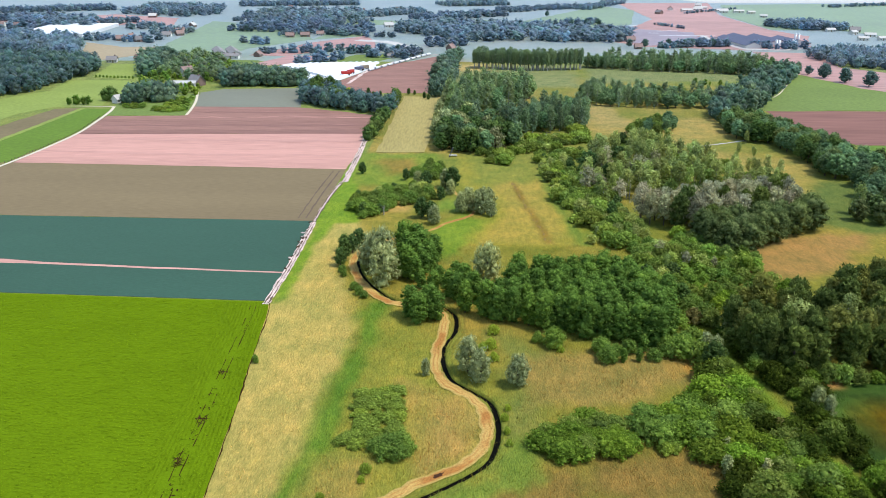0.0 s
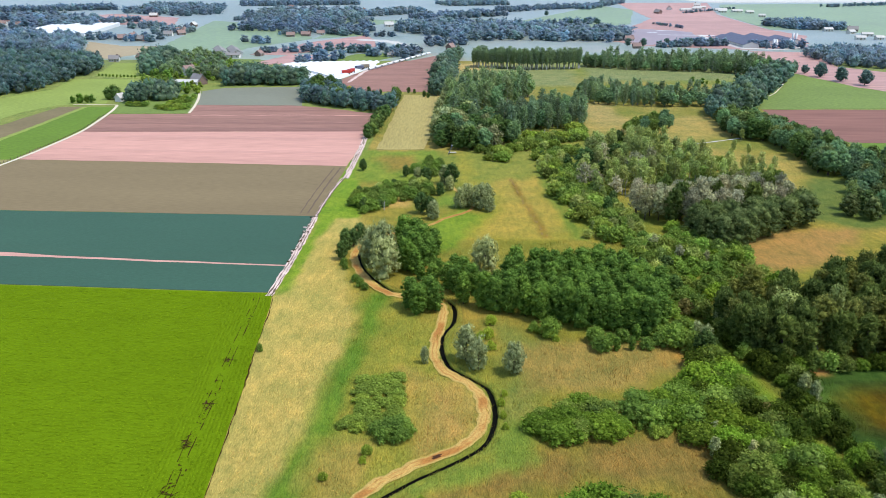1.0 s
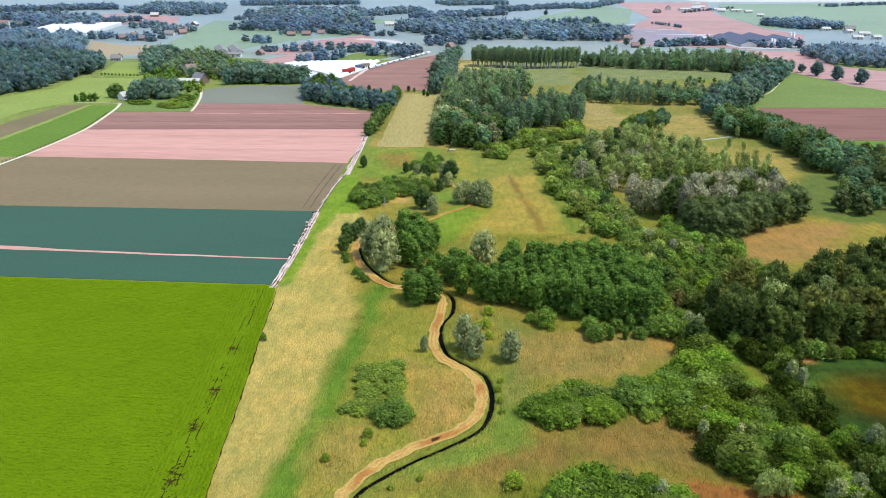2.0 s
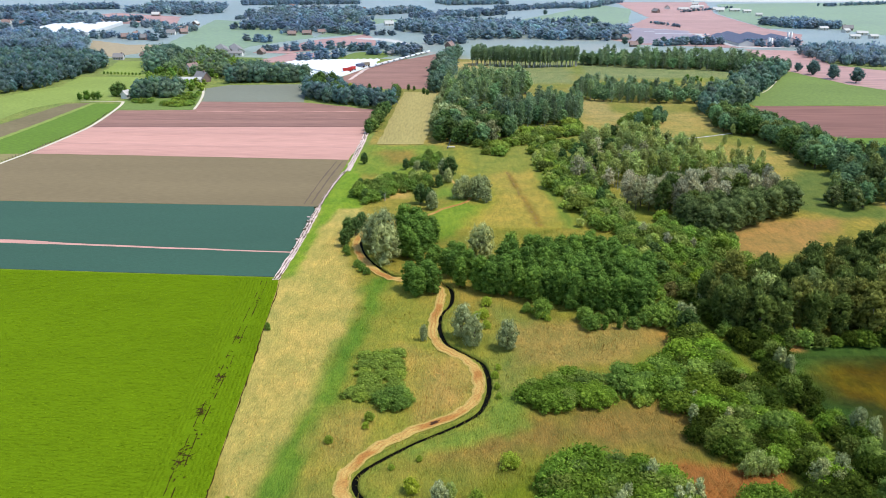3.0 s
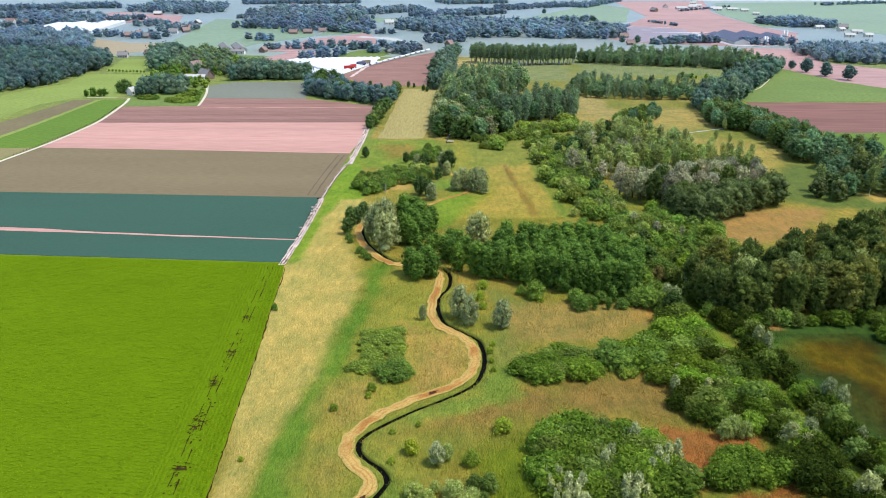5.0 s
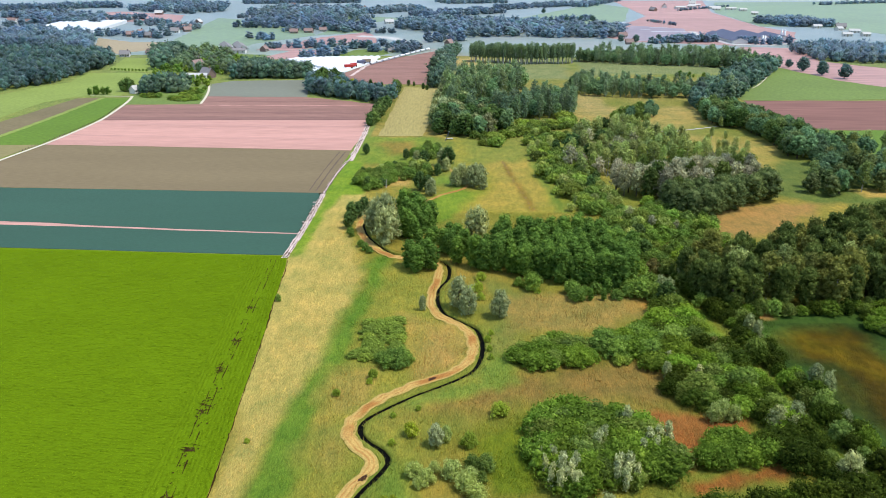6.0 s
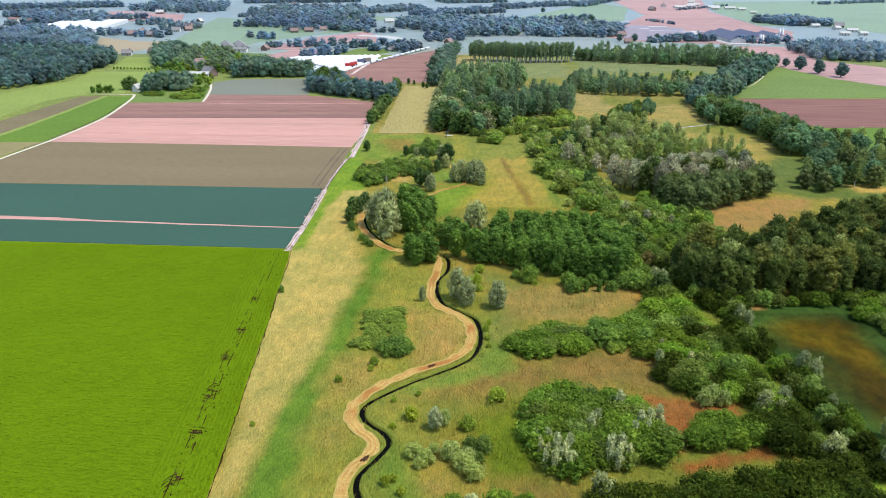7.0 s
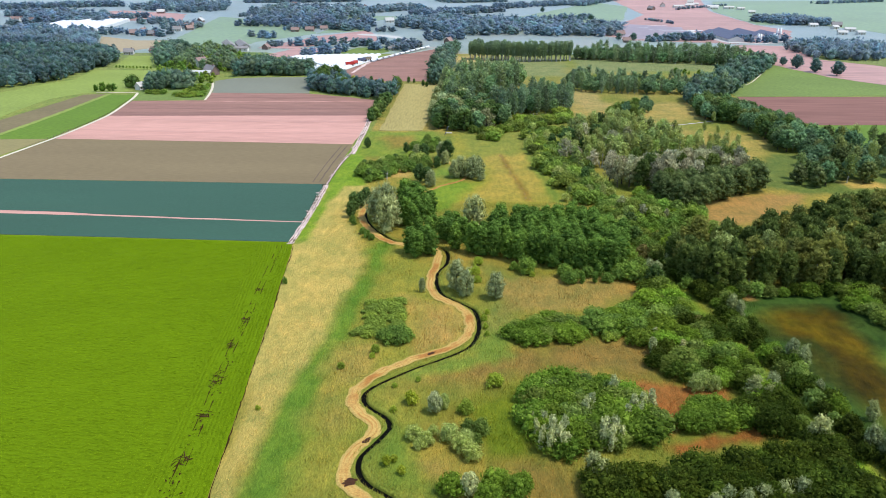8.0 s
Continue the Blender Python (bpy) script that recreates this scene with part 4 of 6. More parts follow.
# kind: leaves, bark, height, lobes, radius, crown from, to, lobe, shape, leaf clumps, leaf size, upright, trunk radius, label, category
KINDS = {
    "oak": ("oak", BARK, 9.0, 26, 2.7, 1.2, 7.8, 1.12, "round", 1600, 0.23, 0.0, 0.22, "dark green broadleaf tree with a rounded crown", "tree"),
    "linden": ("linden", BARK, 9.0, 22, 2.6, 2.0, 7.7, 1.2, "round", 1600, 0.24, 0.0, 0.22, "grey-green broadleaf tree with a rounded crown", "tree"),
    "alder": ("alder", BARK, 8.5, 27, 1.6, 0.7, 7.6, 0.9, "column", 1600, 0.2, 0.0, 0.16, "dense green alder tree in a planted block", "tree"),
    "willow": ("willow", BARK, 9.0, 19, 2.7, 0.7, 7.8, 1.3, "round", 2200, 0.19, 2.2, 0.26, "silver-grey willow with a rounded feathery crown", "willow tree"),
    "birch": ("birch", PALE_BARK, 10.0, 15, 1.3, 3.0, 9.2, 0.95, "column", 1100, 0.22, 1.5, 0.12, "slender olive-green birch with a pale trunk", "birch tree"),
    "poplar": ("poplar", PALE_BARK, 13.0, 15, 1.4, 1.5, 12.2, 1.1, "column", 1100, 0.28, 0.8, 0.17, "tall grey-green poplar with a pale trunk", "poplar tree"),
    "rowpoplar": ("poplar", PALE_BARK, 13.0, 17, 1.2, 3.8, 12.2, 0.9, "column", 900, 0.28, 0.8, 0.24, "tall slender poplar with a bare pale trunk", "poplar tree"),
    "wood": ("dark", BARK, 9.5, 23, 1.75, 1.4, 8.8, 0.86, "column", 1250, 0.22, 2.4, 0.17, "dark olive woodland tree with an uneven crown", "tree"),
    "olivewood": ("olive", PALE_BARK, 9.5, 20, 1.7, 1.8, 8.8, 0.86, "column", 1250, 0.2, 2.4, 0.15, "olive-brown woodland tree with upright twigs", "tree"),
    "greyoak": ("moss", BARK, 8.5, 24, 2.5, 0.9, 7.6, 1.15, "round", 1700, 0.19, 1.4, 0.22, "grey-green broadleaf tree with a full rounded crown", "tree"),
    "roadtree": ("blue", BARK, 8.6, 22, 2.7, 1.6, 7.6, 1.2, "round", 900, 0.28, 0.0, 0.24, "dark round-crowned roadside tree beside a pasture", "tree"),
    "greywood": ("dry", BARK, 10.0, 15, 2.0, 2.6, 9.0, 1.1, "round", 1300, 0.22, 1.4, 0.16, "greyish tree with sparse dull leaves", "tree"),
    "shrub": ("shrub", BARK, 3.2, 20, 1.9, 0.5, 2.5, 0.78, "dome", 1350, 0.16, 0.5, 0.05, "dense green scrub bush in rough meadow", "bush"),
    "sallow": ("sallow", BARK, 3.4, 19, 1.6, 0.6, 2.7, 0.72, "dome", 1350, 0.155, 0.25, 0.05, "grey-green sallow bush in rough meadow", "bush"),
    "aspen": ("aspen", PALE_BARK, 4.5, 13, 0.5, 0.3, 4.1, 0.45, "column", 700, 0.13, 3.0, 0.05, "upright bush with silvery white leaves", "bush"),
    "palebush": ("pale", BARK, 3.4, 13, 1.4, 0.6, 2.7, 0.75, "dome", 1500, 0.14, 0.5, 0.05, "pale grey-green bush in rough meadow", "bush"),
    "deepbush": ("night", BARK, 3.6, 19, 1.9, 0.6, 2.9, 0.82, "dome", 1400, 0.165, 0.6, 0.06, "dark green scrub bush", "bush"),
    "silverbush": ("aspen", BARK, 3.4, 19, 1.05, 0.6, 2.9, 0.55, "round", 1500, 0.125, 2.4, 0.05, "silvery pale green bush with upright shoots", "bush"),
    "lowscrub": ("low", BARK, 2.2, 20, 1.7, 0.35, 1.7, 0.62, "dome", 1500, 0.13, 0.0, 0.04, "low pale green scrub bush in rough meadow", "bush"),
    "limebush": ("lime", BARK, 2.2, 18, 1.6, 0.3, 1.8, 0.62, "dome", 1500, 0.13, 0.2, 0.04, "small lime-green bush in rough meadow", "bush"),
    "gold": ("gold", BARK, 2.4, 11, 1.0, 0.5, 1.9, 0.6, "dome", 800, 0.13, 0.0, 0.04, "bright yellow-green bush in grass", "bush"),
    "brownbush": ("rust", BARK, 3.4, 19, 1.6, 0.6, 2.7, 0.72, "dome", 1350, 0.155, 0.6, 0.05, "brownish olive bush among green scrub", "bush"),
    "thicket": ("thicket", BARK, 4.0, 18, 1.9, 0.6, 3.2, 0.9, "dome", 1350, 0.18, 0.0, 0.07, "leafy green thicket bush", "bush"),
}
AIRY = {"birch": 0.5, "greywood": 0.6, "poplar": 0.62, "rowpoplar": 0.4, "willow": 0.72, "aspen": 0.6, "sallow": 0.74, "palebush": 0.7, "shrub": 0.8, "deepbush": 0.74, "thicket": 0.8, "limebush": 0.75}   # how full the crown is inside
PROTO = {}


def plant(kind, x, y, height, wide=1.0, group="", z=0.0):
    """Plants one tree or bush of a kind, one of five shapes, scaled to its height."""
    leaves, bark, h, n, r, z0, z1, lobe, shape, count, leaf, upright, trunk, label, category = KINDS[kind]
    which = random.randrange(5)
    s = height / h
    m = pose(x, y, z, 0, 0, random.uniform(0, 360)) @ Matrix.Diagonal((s * wide, s * wide, s, 1))
    if (kind, which) not in PROTO:
        seed = 10 * list(KINDS).index(kind) + which
        root = new(category.replace(" ", "_"))
        root.empty_display_size = 0.3
        tagged(root, label, category)
        v, f = crown_data(seed, n, r, z0, z1, lobe, shape, count, leaf, upright, AIRY.get(kind, 0.88))
        low = category == "bush"
        part("stem" if low else "trunk", trunk_mesh(seed, z1 * 0.8, trunk, 5, r * 0.7, bark, fork=0.1 if low else 0.35), root)
        part("foliage" if low else "crown", quick_mesh("crown", v, f, LEAF[leaves]), root)
        root.matrix_basis = m
        PROTO[kind, which] = root
        ob = root
    else:
        ob = copy_thing(PROTO[kind, which], Matrix.Identity(4))
        ob.matrix_basis = m
    if group:
        tagged(ob, group=group)
    return ob


GAP_LINE = [(34.6, 145), (38.2, 136), (40.0, 129.5), (41.8, 121.5), (43.0, 115), (44.8, 105.7), (47.5, 91.5), (50.2, 76), (52.4, 60), (54.6, 48)]
SHAPES = {}


def shape_of(kind, which, share):
    """Crown and trunk of one shape of a kind as arrays, with the share of its leaf clumps that is kept."""
    if (kind, which, share) not in SHAPES:
        leaves, bark, h, n, r, z0, z1, lobe, shape, count, leaf, upright, trunk, label, category = KINDS[kind]
        v, f = crown_data(10 * list(KINDS).index(kind) + which, n, r, z0, z1, lobe, shape, int(count * share), leaf * share ** -0.4, upright, AIRY.get(kind, 0.88), 1.8 if share > 0.4 else 1.25)
        tv, tf = [], []
        tube(tv, tf, [(0, 0, -0.2), (0.1, 0, z1 * 0.4), (0.2, 0.1, z1 * 0.8)], [trunk * 1.2, trunk * 0.8, trunk * 0.3], 5)
        tf = np.array([q for q in tf if len(q) == 4])
        SHAPES[kind, which, share] = (np.concatenate([v, np.array(tv)]), np.concatenate([f, tf + len(v)]), len(f))
    return SHAPES[kind, which, share]


def scatter(poly, gap, kinds, heights, group, wide=(0.9, 1.2), seed=0, joined="", share=0.6, label="", open_share=0.0):
    """Fills an outline in plan with plants no closer than gap; kinds is a mapping of kind to share.
    joined: the name of one mesh for a stand too dense to count."""
    rs = random.Random(seed)
    a = np.array(poly)
    (x0, y0), (x1, y1) = a.min(0), a.max(0)
    pts = []
    for _ in range(int(14 * (x1 - x0) * (y1 - y0) / gap ** 2) + 20):
        x, y = rs.uniform(x0, x1), rs.uniform(y0, y1)
        if inside(np.array([x]), np.array([y]), poly)[0] and all((x - p) ** 2 + (y - q) ** 2 > gap * gap for p, q in pts):
            if soft_noise(x, y, 9, 2) >= open_share and (y > 145 or distance_to_line(np.array([x]), np.array([y]), GAP_LINE)[0] > (2.0 if y < 96 else 2.9)):
                pts.append((x, y))
    names, shares = list(kinds), list(kinds.values())
    V, Fc, mats, tones, c = [], [], [], [], 0
    slots = list(dict.fromkeys([LEAF[KINDS[k][0]] for k in names] + [KINDS[k][1] for k in names]))
    for x, y in sorted(pts, key=lambda p: p[1]):
        kind = rs.choices(names, shares)[0]
        k = KINDS[kind][2] / KINDS[names[0]][2] if KINDS[kind][14] != KINDS[names[0]][14] else 1.0
        h, w = rs.uniform(*heights) * min(1.3, max(0.6, k)), rs.uniform(*wide)
        if not joined:
            plant(kind, x, y, h, w, group)
            continue
        v, f, leafy = shape_of(kind, rs.randrange(3), share)
        s, t = h / KINDS[kind][2], rs.uniform(0, 6.28)
        q = v * (s * w, s * w, s)
        q[:, :2] = q[:, :2] @ np.array([[math.cos(t), math.sin(t)], [-math.sin(t), math.cos(t)]])
        V.append(q + (x, y, 0))
        Fc.append(f + c)
        c += len(v)
        mats.append(np.where(np.arange(len(f)) < leafy, slots.index(LEAF[KINDS[kind][0]]), slots.index(KINDS[kind][1])))
        g = rs.uniform(0.66, 1.34)
        tones.append(np.tile((g * rs.uniform(0.92, 1.1), g, g * rs.uniform(0.85, 1.1)), (len(v), 1)))
    if joined and V:
        tagged(new(joined, quick_mesh(joined, np.concatenate(V), np.concatenate(Fc), slots, np.concatenate(mats), np.concatenate(tones))), label or group, "trees" if "wood" in joined else "bushes", kind="stuff")


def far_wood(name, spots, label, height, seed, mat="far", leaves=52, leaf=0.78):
    """A distant wood too dense to count: many low-detail crowns on short trunks, in one mesh."""
    rs = np.random.RandomState(seed)
    kinds = []
    for k in range(3):
        v, f = crown_data(900 + k, 6, 1.9, 1.2 if leaves < 60 else 1.8, 6.6, 2.2, "round", leaves, leaf, split=1.3)
        t, tf = [], []
        tube(t, tf, [(0, 0, -0.2), (0, 0, 3)], [0.25, 0.18], 4)
        tf = np.array([q for q in tf if len(q) == 4])
        kinds.append((np.concatenate([v, np.array(t)]), np.concatenate([f, tf + len(v)])))
    V, Fc, T, c = [], [], [], 0
    for x, y in spots:
        v, f = kinds[rs.randint(3)]
        s = height / 8.3 * rs.uniform(0.65, 1.2)
        a, w = rs.rand() * 6.28, rs.uniform(1.3, 1.95) if leaves < 60 else rs.uniform(0.95, 1.4)
        r = np.array([[math.cos(a), -math.sin(a)], [math.sin(a), math.cos(a)]])
        q = v.copy()
        q[:, :2] = v[:, :2] @ r.T * w
        V.append(q * s + (x, y, 0))
        g = rs.uniform(0.7, 1.2) * (1.35 if rs.rand() < 0.12 else 1.0)
        T.append(np.tile((g * rs.uniform(0.88, 1.18), g, g * rs.uniform(0.8, 1.12)), (len(v), 1)))
        Fc.append(f + c)
        c += len(v)
    if V:
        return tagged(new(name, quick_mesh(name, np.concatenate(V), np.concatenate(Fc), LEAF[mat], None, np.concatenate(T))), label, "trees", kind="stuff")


def spread_spots(poly, gap, seed):
    rs = np.random.RandomState(seed)
    a = np.array(poly)
    (x0, y0), (x1, y1) = a.min(0), a.max(0)
    gx, gy = np.meshgrid(np.arange(x0, x1, gap), np.arange(y0, y1, gap))
    x, y = (gx + rs.uniform(-0.45, 0.45, gx.shape) * gap).ravel(), (gy + rs.uniform(-0.45, 0.45, gx.shape) * gap).ravel()
    k = inside(x, y, poly)
    return np.stack([x[k], y[k]], 1)


_belts = [0]


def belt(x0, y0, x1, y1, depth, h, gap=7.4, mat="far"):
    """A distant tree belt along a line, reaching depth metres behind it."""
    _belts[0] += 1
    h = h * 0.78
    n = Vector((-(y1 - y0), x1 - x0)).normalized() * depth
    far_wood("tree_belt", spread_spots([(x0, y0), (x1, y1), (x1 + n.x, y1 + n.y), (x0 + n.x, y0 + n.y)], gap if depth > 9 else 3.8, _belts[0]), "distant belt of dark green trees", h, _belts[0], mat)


# single trees along the winding ditch
G1 = "trees along the winding ditch"
plant("willow", -18.6, 147.5, 9.6, 1.08, G1)
plant("willow", -19.5, 153.5, 11.2, 0.9, G1)
plant("willow", -22.0, 156.0, 8.8, 1.05, G1)
plant("alder", -13.4, 154.5, 9.6, 1.35, G1)
plant("alder", -11.2, 158.4, 8.8, 1.35, G1)
plant("alder", -10.6, 152.6, 6.4, 1.3, G1)
plant("alder", -15.0, 160.5, 10.2, 1.1, G1)
for x, y, h in ((-12.2, 149.6, 6.0), (-9.4, 155.6, 7.2), (-12.6, 161.4, 9.2), (-8.6, 160.8, 7.0), (-13.8, 151.0, 8.0)):
    plant("alder", x, y, h, 1.25, G1)
for x, y, h in ((-29.2, 157.5, 4.6), (-28.8, 161.5, 5.6), (-27.6, 165.5, 5.0), (-29.6, 166.5, 4.6), (-26.5, 169, 5.2)):
    plant("oak", x, y, h, 0.95, G1)
for x, y, h in ((-27.6, 151.5, 1.6), (-23.0, 142.2, 2.0), (-24.4, 144.6, 1.9), (-21.8, 140.6, 1.7), (-28.2, 153.8, 1.9)):
    plant("thicket", x, y, h, 0.9, G1)
plant("alder", -8.4, 132.2, 7.2, 1.3, G1)
plant("alder", -11.8, 132.4, 6.8, 1.3, G1)
plant("alder", -10.2, 129.8, 6.6, 1.3, G1)
plant("alder", -7.0, 130.8, 6.6, 1.1, G1)
plant("willow", 3.0, 149.0, 9.4, 0.98, G1)
plant("willow", -1.0, 111.4, 7.2, 0.9, G1)
plant("willow", 1.0, 108.4, 6.2, 0.9, G1)
plant("willow", 6.9, 107.4, 6.0, 0.98, G1)
plant("willow", -7.9, 110.2, 3.4, 0.7, G1)
for x, y, h in ((3.0, 120.0, 2.6), (1.6, 119.4, 2.0), (3.6, 125.4, 2.6), (3.4, 115.4, 2.2), (14.4, 120.2, 2.3), (15.0, 119.0, 1.6)):
    plant("limebush", x, y, h * 0.75, 0.75, G1)
for x, y, h in ((4.4, 97.5, 2.0), (4.6, 94.2, 1.7), (4.8, 91.4, 1.5), (5.0, 100.2, 1.6)):
    plant("limebush", x, y, h * 0.7, 0.6, G1)

# domes of scrub in the front meadow
G2 = "scrub bushes in the front meadow"
scatter([(-18.6, 104), (-11.8, 105), (-10.6, 94.6), (-9.6, 92), (-15, 90), (-18.6, 91), (-16.8, 96)], 1.6, {"lowscrub": 1}, (0.9, 1.4), G2, (1.35, 1.75), seed=21)
for x, y, h, w in ((-12.6, 88.2, 2.3, 1.25), (-10.4, 88.0, 2.3, 1.25), (-13.6, 89.8, 2.1, 1.2), (-9.2, 89.4, 2.1, 1.15), (-11.6, 89.8, 2.6, 1.4), (-10.6, 91.0, 2.2, 1.3)):
    plant("thicket", x, y, h, w, G2)
plant("limebush", -14.6, 84.6, 1.6, 0.7, G2)
plant("limebush", -14.9, 82.8, 1.0, 0.7, G2)
plant("limebush", 5.6, 74.4, 2.2, 0.85, G2)
plant("gold", -7.3, 68.7, 2.3, 0.95, G2)
plant("silverbush", -3.6, 66.2, 3.8, 0.8, G2)
plant("palebush", -2.2, 67.4, 2.8, 0.7, G2)
plant("limebush", 1.0, 66.6, 2.1, 0.75, G2)
for x, y, h, w in ((-6.2, 59.4, 2.4, 0.9), (-4.4, 58.0, 2.5, 0.8), (-1.2, 59.5, 2.7, 0.95), (0.6, 57.0, 2.7, 0.95), (2.0, 55.0, 2.6, 0.9), (-3.6, 60.4, 1.8, 0.8), (-5.4, 57.2, 1.8, 0.8), (1.2, 58.6, 2.4, 0.9)):
    plant("palebush", x, y, h, w * 1.2, G2)
for x, y, h, w in ((3.2, 61.0, 2.7, 1.0), (1.4, 61.2, 2.4, 0.9), (2.6, 58.4, 2.0, 0.8)):
    plant("sallow", x, y, h, w, G2)
plant("silverbush", 1.6, 47.8, 3.4, 0.95, G2)
for x, y, h, w in ((-0.8, 48.2, 3.0, 1.0), (5.0, 48.6, 3.2, 1.1), (7.4, 47.6, 3.0, 1.0), (4.0, 46.0, 3.0, 1.1), (8.4, 49.2, 2.6, 0.8)):
    plant("shrub", x, y, h, w, G2)
for x, y, h in ((-9.6, 53.6, 1.5), (-7.4, 51.6, 1.4), (-8.6, 54.2, 1.2)):
    plant("gold", x, y, h, 0.9, G2)
for x, y, h in ((-6.6, 75.2, 0.9), (-19.6, 79.0, 1.2), (-30.2, 66.2, 0.8), (-9.8, 66.4, 1.0), (-10.2, 73.2, 0.9)):
    plant("limebush", x, y, h, 0.7, G2)
plant("thicket", -36.7, 113.6, 1.7, 0.6, G2)

# the planted alder block
G3 = "planted block of alders"
rs3 = random.Random(3)
for row in range(8):
    for i in range(18):
        f = i / 17
        x = -9 + 46 * f + rs3.uniform(-0.7, 0.7)
        y = 121.5 + 22 * (1 - f) ** 1.5 * 0.75 + 3.6 * row + rs3.uniform(-0.7, 0.7)
        if not inside(np.array([x]), np.array([y]), [(-2.6, 133.5), (6.6, 126), (17, 121), (30, 120), (36, 125), (38, 140), (31, 152), (21, 149), (6, 149), (-5, 141)])[0] or math.hypot(x - 3, y - 149) < 4.4 or (abs(x - 2.2) < 5 and y > 135.5):
            continue
        plant("alder", x, y, rs3.uniform(6.4, 8.4), rs3.uniform(1.0, 1.25), G3)
for x, y, h in ((-8, 144, 5.0), (-4.6, 142, 6.0), (-10.6, 146, 3.6), (-3.4, 147.5, 5.6), (-7, 148.5, 4.2), (0, 140, 6.6), (-1.5, 144.5, 6.4)):
    plant("alder", x, y, h, 1.3, G3)
scatter([(10, 119), (17, 115.4), (30, 114.8), (37, 119), (36, 123), (28, 119.5), (17, 120), (11, 123)], 2.0, {"thicket": 3, "alder": 1}, (1.8, 4.2), G3, (0.9, 1.3), seed=31, open_share=0.36)

# scrub islands in the reed meadow
G4 = "scrub islands in the reed meadow"
scatter([(8.6, 91), (11.4, 88.6), (16.8, 89), (21, 90.2), (21.6, 92.6), (19.4, 96.8), (17, 98.4), (14, 95.4), (9.6, 93.6)], 1.7, {"shrub": 3, "sallow": 1}, (2.1, 2.7), G4, (1.3, 1.65), seed=41)
scatter([(23.6, 94.4), (26, 92.8), (29, 93), (33, 93), (35, 99), (37, 102.5), (33, 101.5), (27.5, 98.6), (24.2, 98)], 2.0, {"shrub": 2, "thicket": 2}, (2.4, 3.3), G4, (1.25, 1.6), seed=42)
for x, y, h in ((26.2, 90.4, 1.7), (27.4, 90.8, 1.5)):
    plant("lowscrub", x, y, h, 0.9, G4)
scatter([(31.6, 80), (32, 90), (34.6, 100), (37.4, 109), (40, 113.5), (44, 114), (46, 102), (49.5, 86), (51, 72), (46, 70), (43, 75), (37, 76.5)], 2.1, {"shrub": 4, "deepbush": 2.6, "sallow": 3, "thicket": 0.6, "aspen": 0.4}, (2.2, 3.6), G4, (1.15, 1.6), seed=43, joined="scrub", share=1.0, label="dense rolling scrub of green willow bushes", open_share=0.12)
scatter([(10.8, 70), (13, 74.5), (18, 74.6), (24, 73), (28, 68), (29.2, 63), (26, 59.5), (20, 57.6), (15, 56.4), (11.2, 60)], 1.9, {"shrub": 3, "sallow": 1}, (2.9, 3.6), G4, (1.25, 1.6), seed=44, joined="scrub", share=1, label="domed mound of dense green scrub")
for x, y, h in ((11.0, 61.0, 3.4), (11.8, 58.8, 3.8), (13.0, 57.6, 4.6), (14.2, 58.6, 4.6), (13.4, 60.4, 4.2), (12.0, 62.8, 3.6), (15.0, 57.0, 4.0), (20.0, 57.8, 4.2), (21.4, 58.6, 4.4), (20.8, 60.0, 4.6), (22.2, 60.4, 4.2),
                (23.6, 70.6, 5.2), (18.6, 64.6, 5.0), (19.6, 66.2, 4.8), (25.6, 65.6, 5.0), (27.2, 66.6, 4.8), (26.4, 64.0, 4.6), (24.4, 63.6, 4.6), (28.6, 67.2, 5.0), (10.6, 64.4, 3.0)):
    plant("aspen", x, y, h * 0.86, 0.95, G4)
for x, y, h in ((13.8, 57.2, 4.9), (12.6, 56.6, 4.4), (14.8, 59.4, 5.0), (13.0, 59.2, 5.0), (11.4, 57.2, 3.6), (12.2, 61.6, 4.2), (14.4, 56.4, 4.2), (21.0, 57.2, 4.6), (20.2, 59.0, 4.9), (21.8, 59.6, 4.9), (22.6, 58.4, 4.2), (11.0, 59.6, 3.6), (10.6, 62.6, 3.2)):
    plant("aspen", x, y, h * 0.9, 0.9, G4)
scatter([(31.8, 63), (33.6, 66), (37.5, 68.2), (41, 67.8), (42, 64.6), (37, 62.8)], 1.9, {"shrub": 1}, (2.4, 3.2), G4, (1.0, 1.3), seed=45)
scatter([(17, 49.2), (26, 51.2), (36, 53), (45, 56.4), (50, 54), (54, 48), (56, 40), (20, 40)], 2.0, {"deepbush": 1}, (3.0, 4.2), G4, (1.0, 1.35), seed=46, joined="scrub", share=0.9, label="dense dark green scrub mound")
for x, y in ((17.6, 51.6), (18.4, 49.8), (33, 45.2), (35, 44.6), (37.4, 45.6), (40, 46.2), (42.6, 47), (26, 44.2), (31, 43.6)):
    plant("willow", x, y, 4.2, 0.9, G4)
scatter([(41, 66), (45, 69), (50, 70), (53, 62), (55, 52), (51, 55), (46, 61)], 2.1, {"deepbush": 6, "shrub": 0.4, "sallow": 1}, (2.4, 3.8), G4, (1.0, 1.3), seed=47)

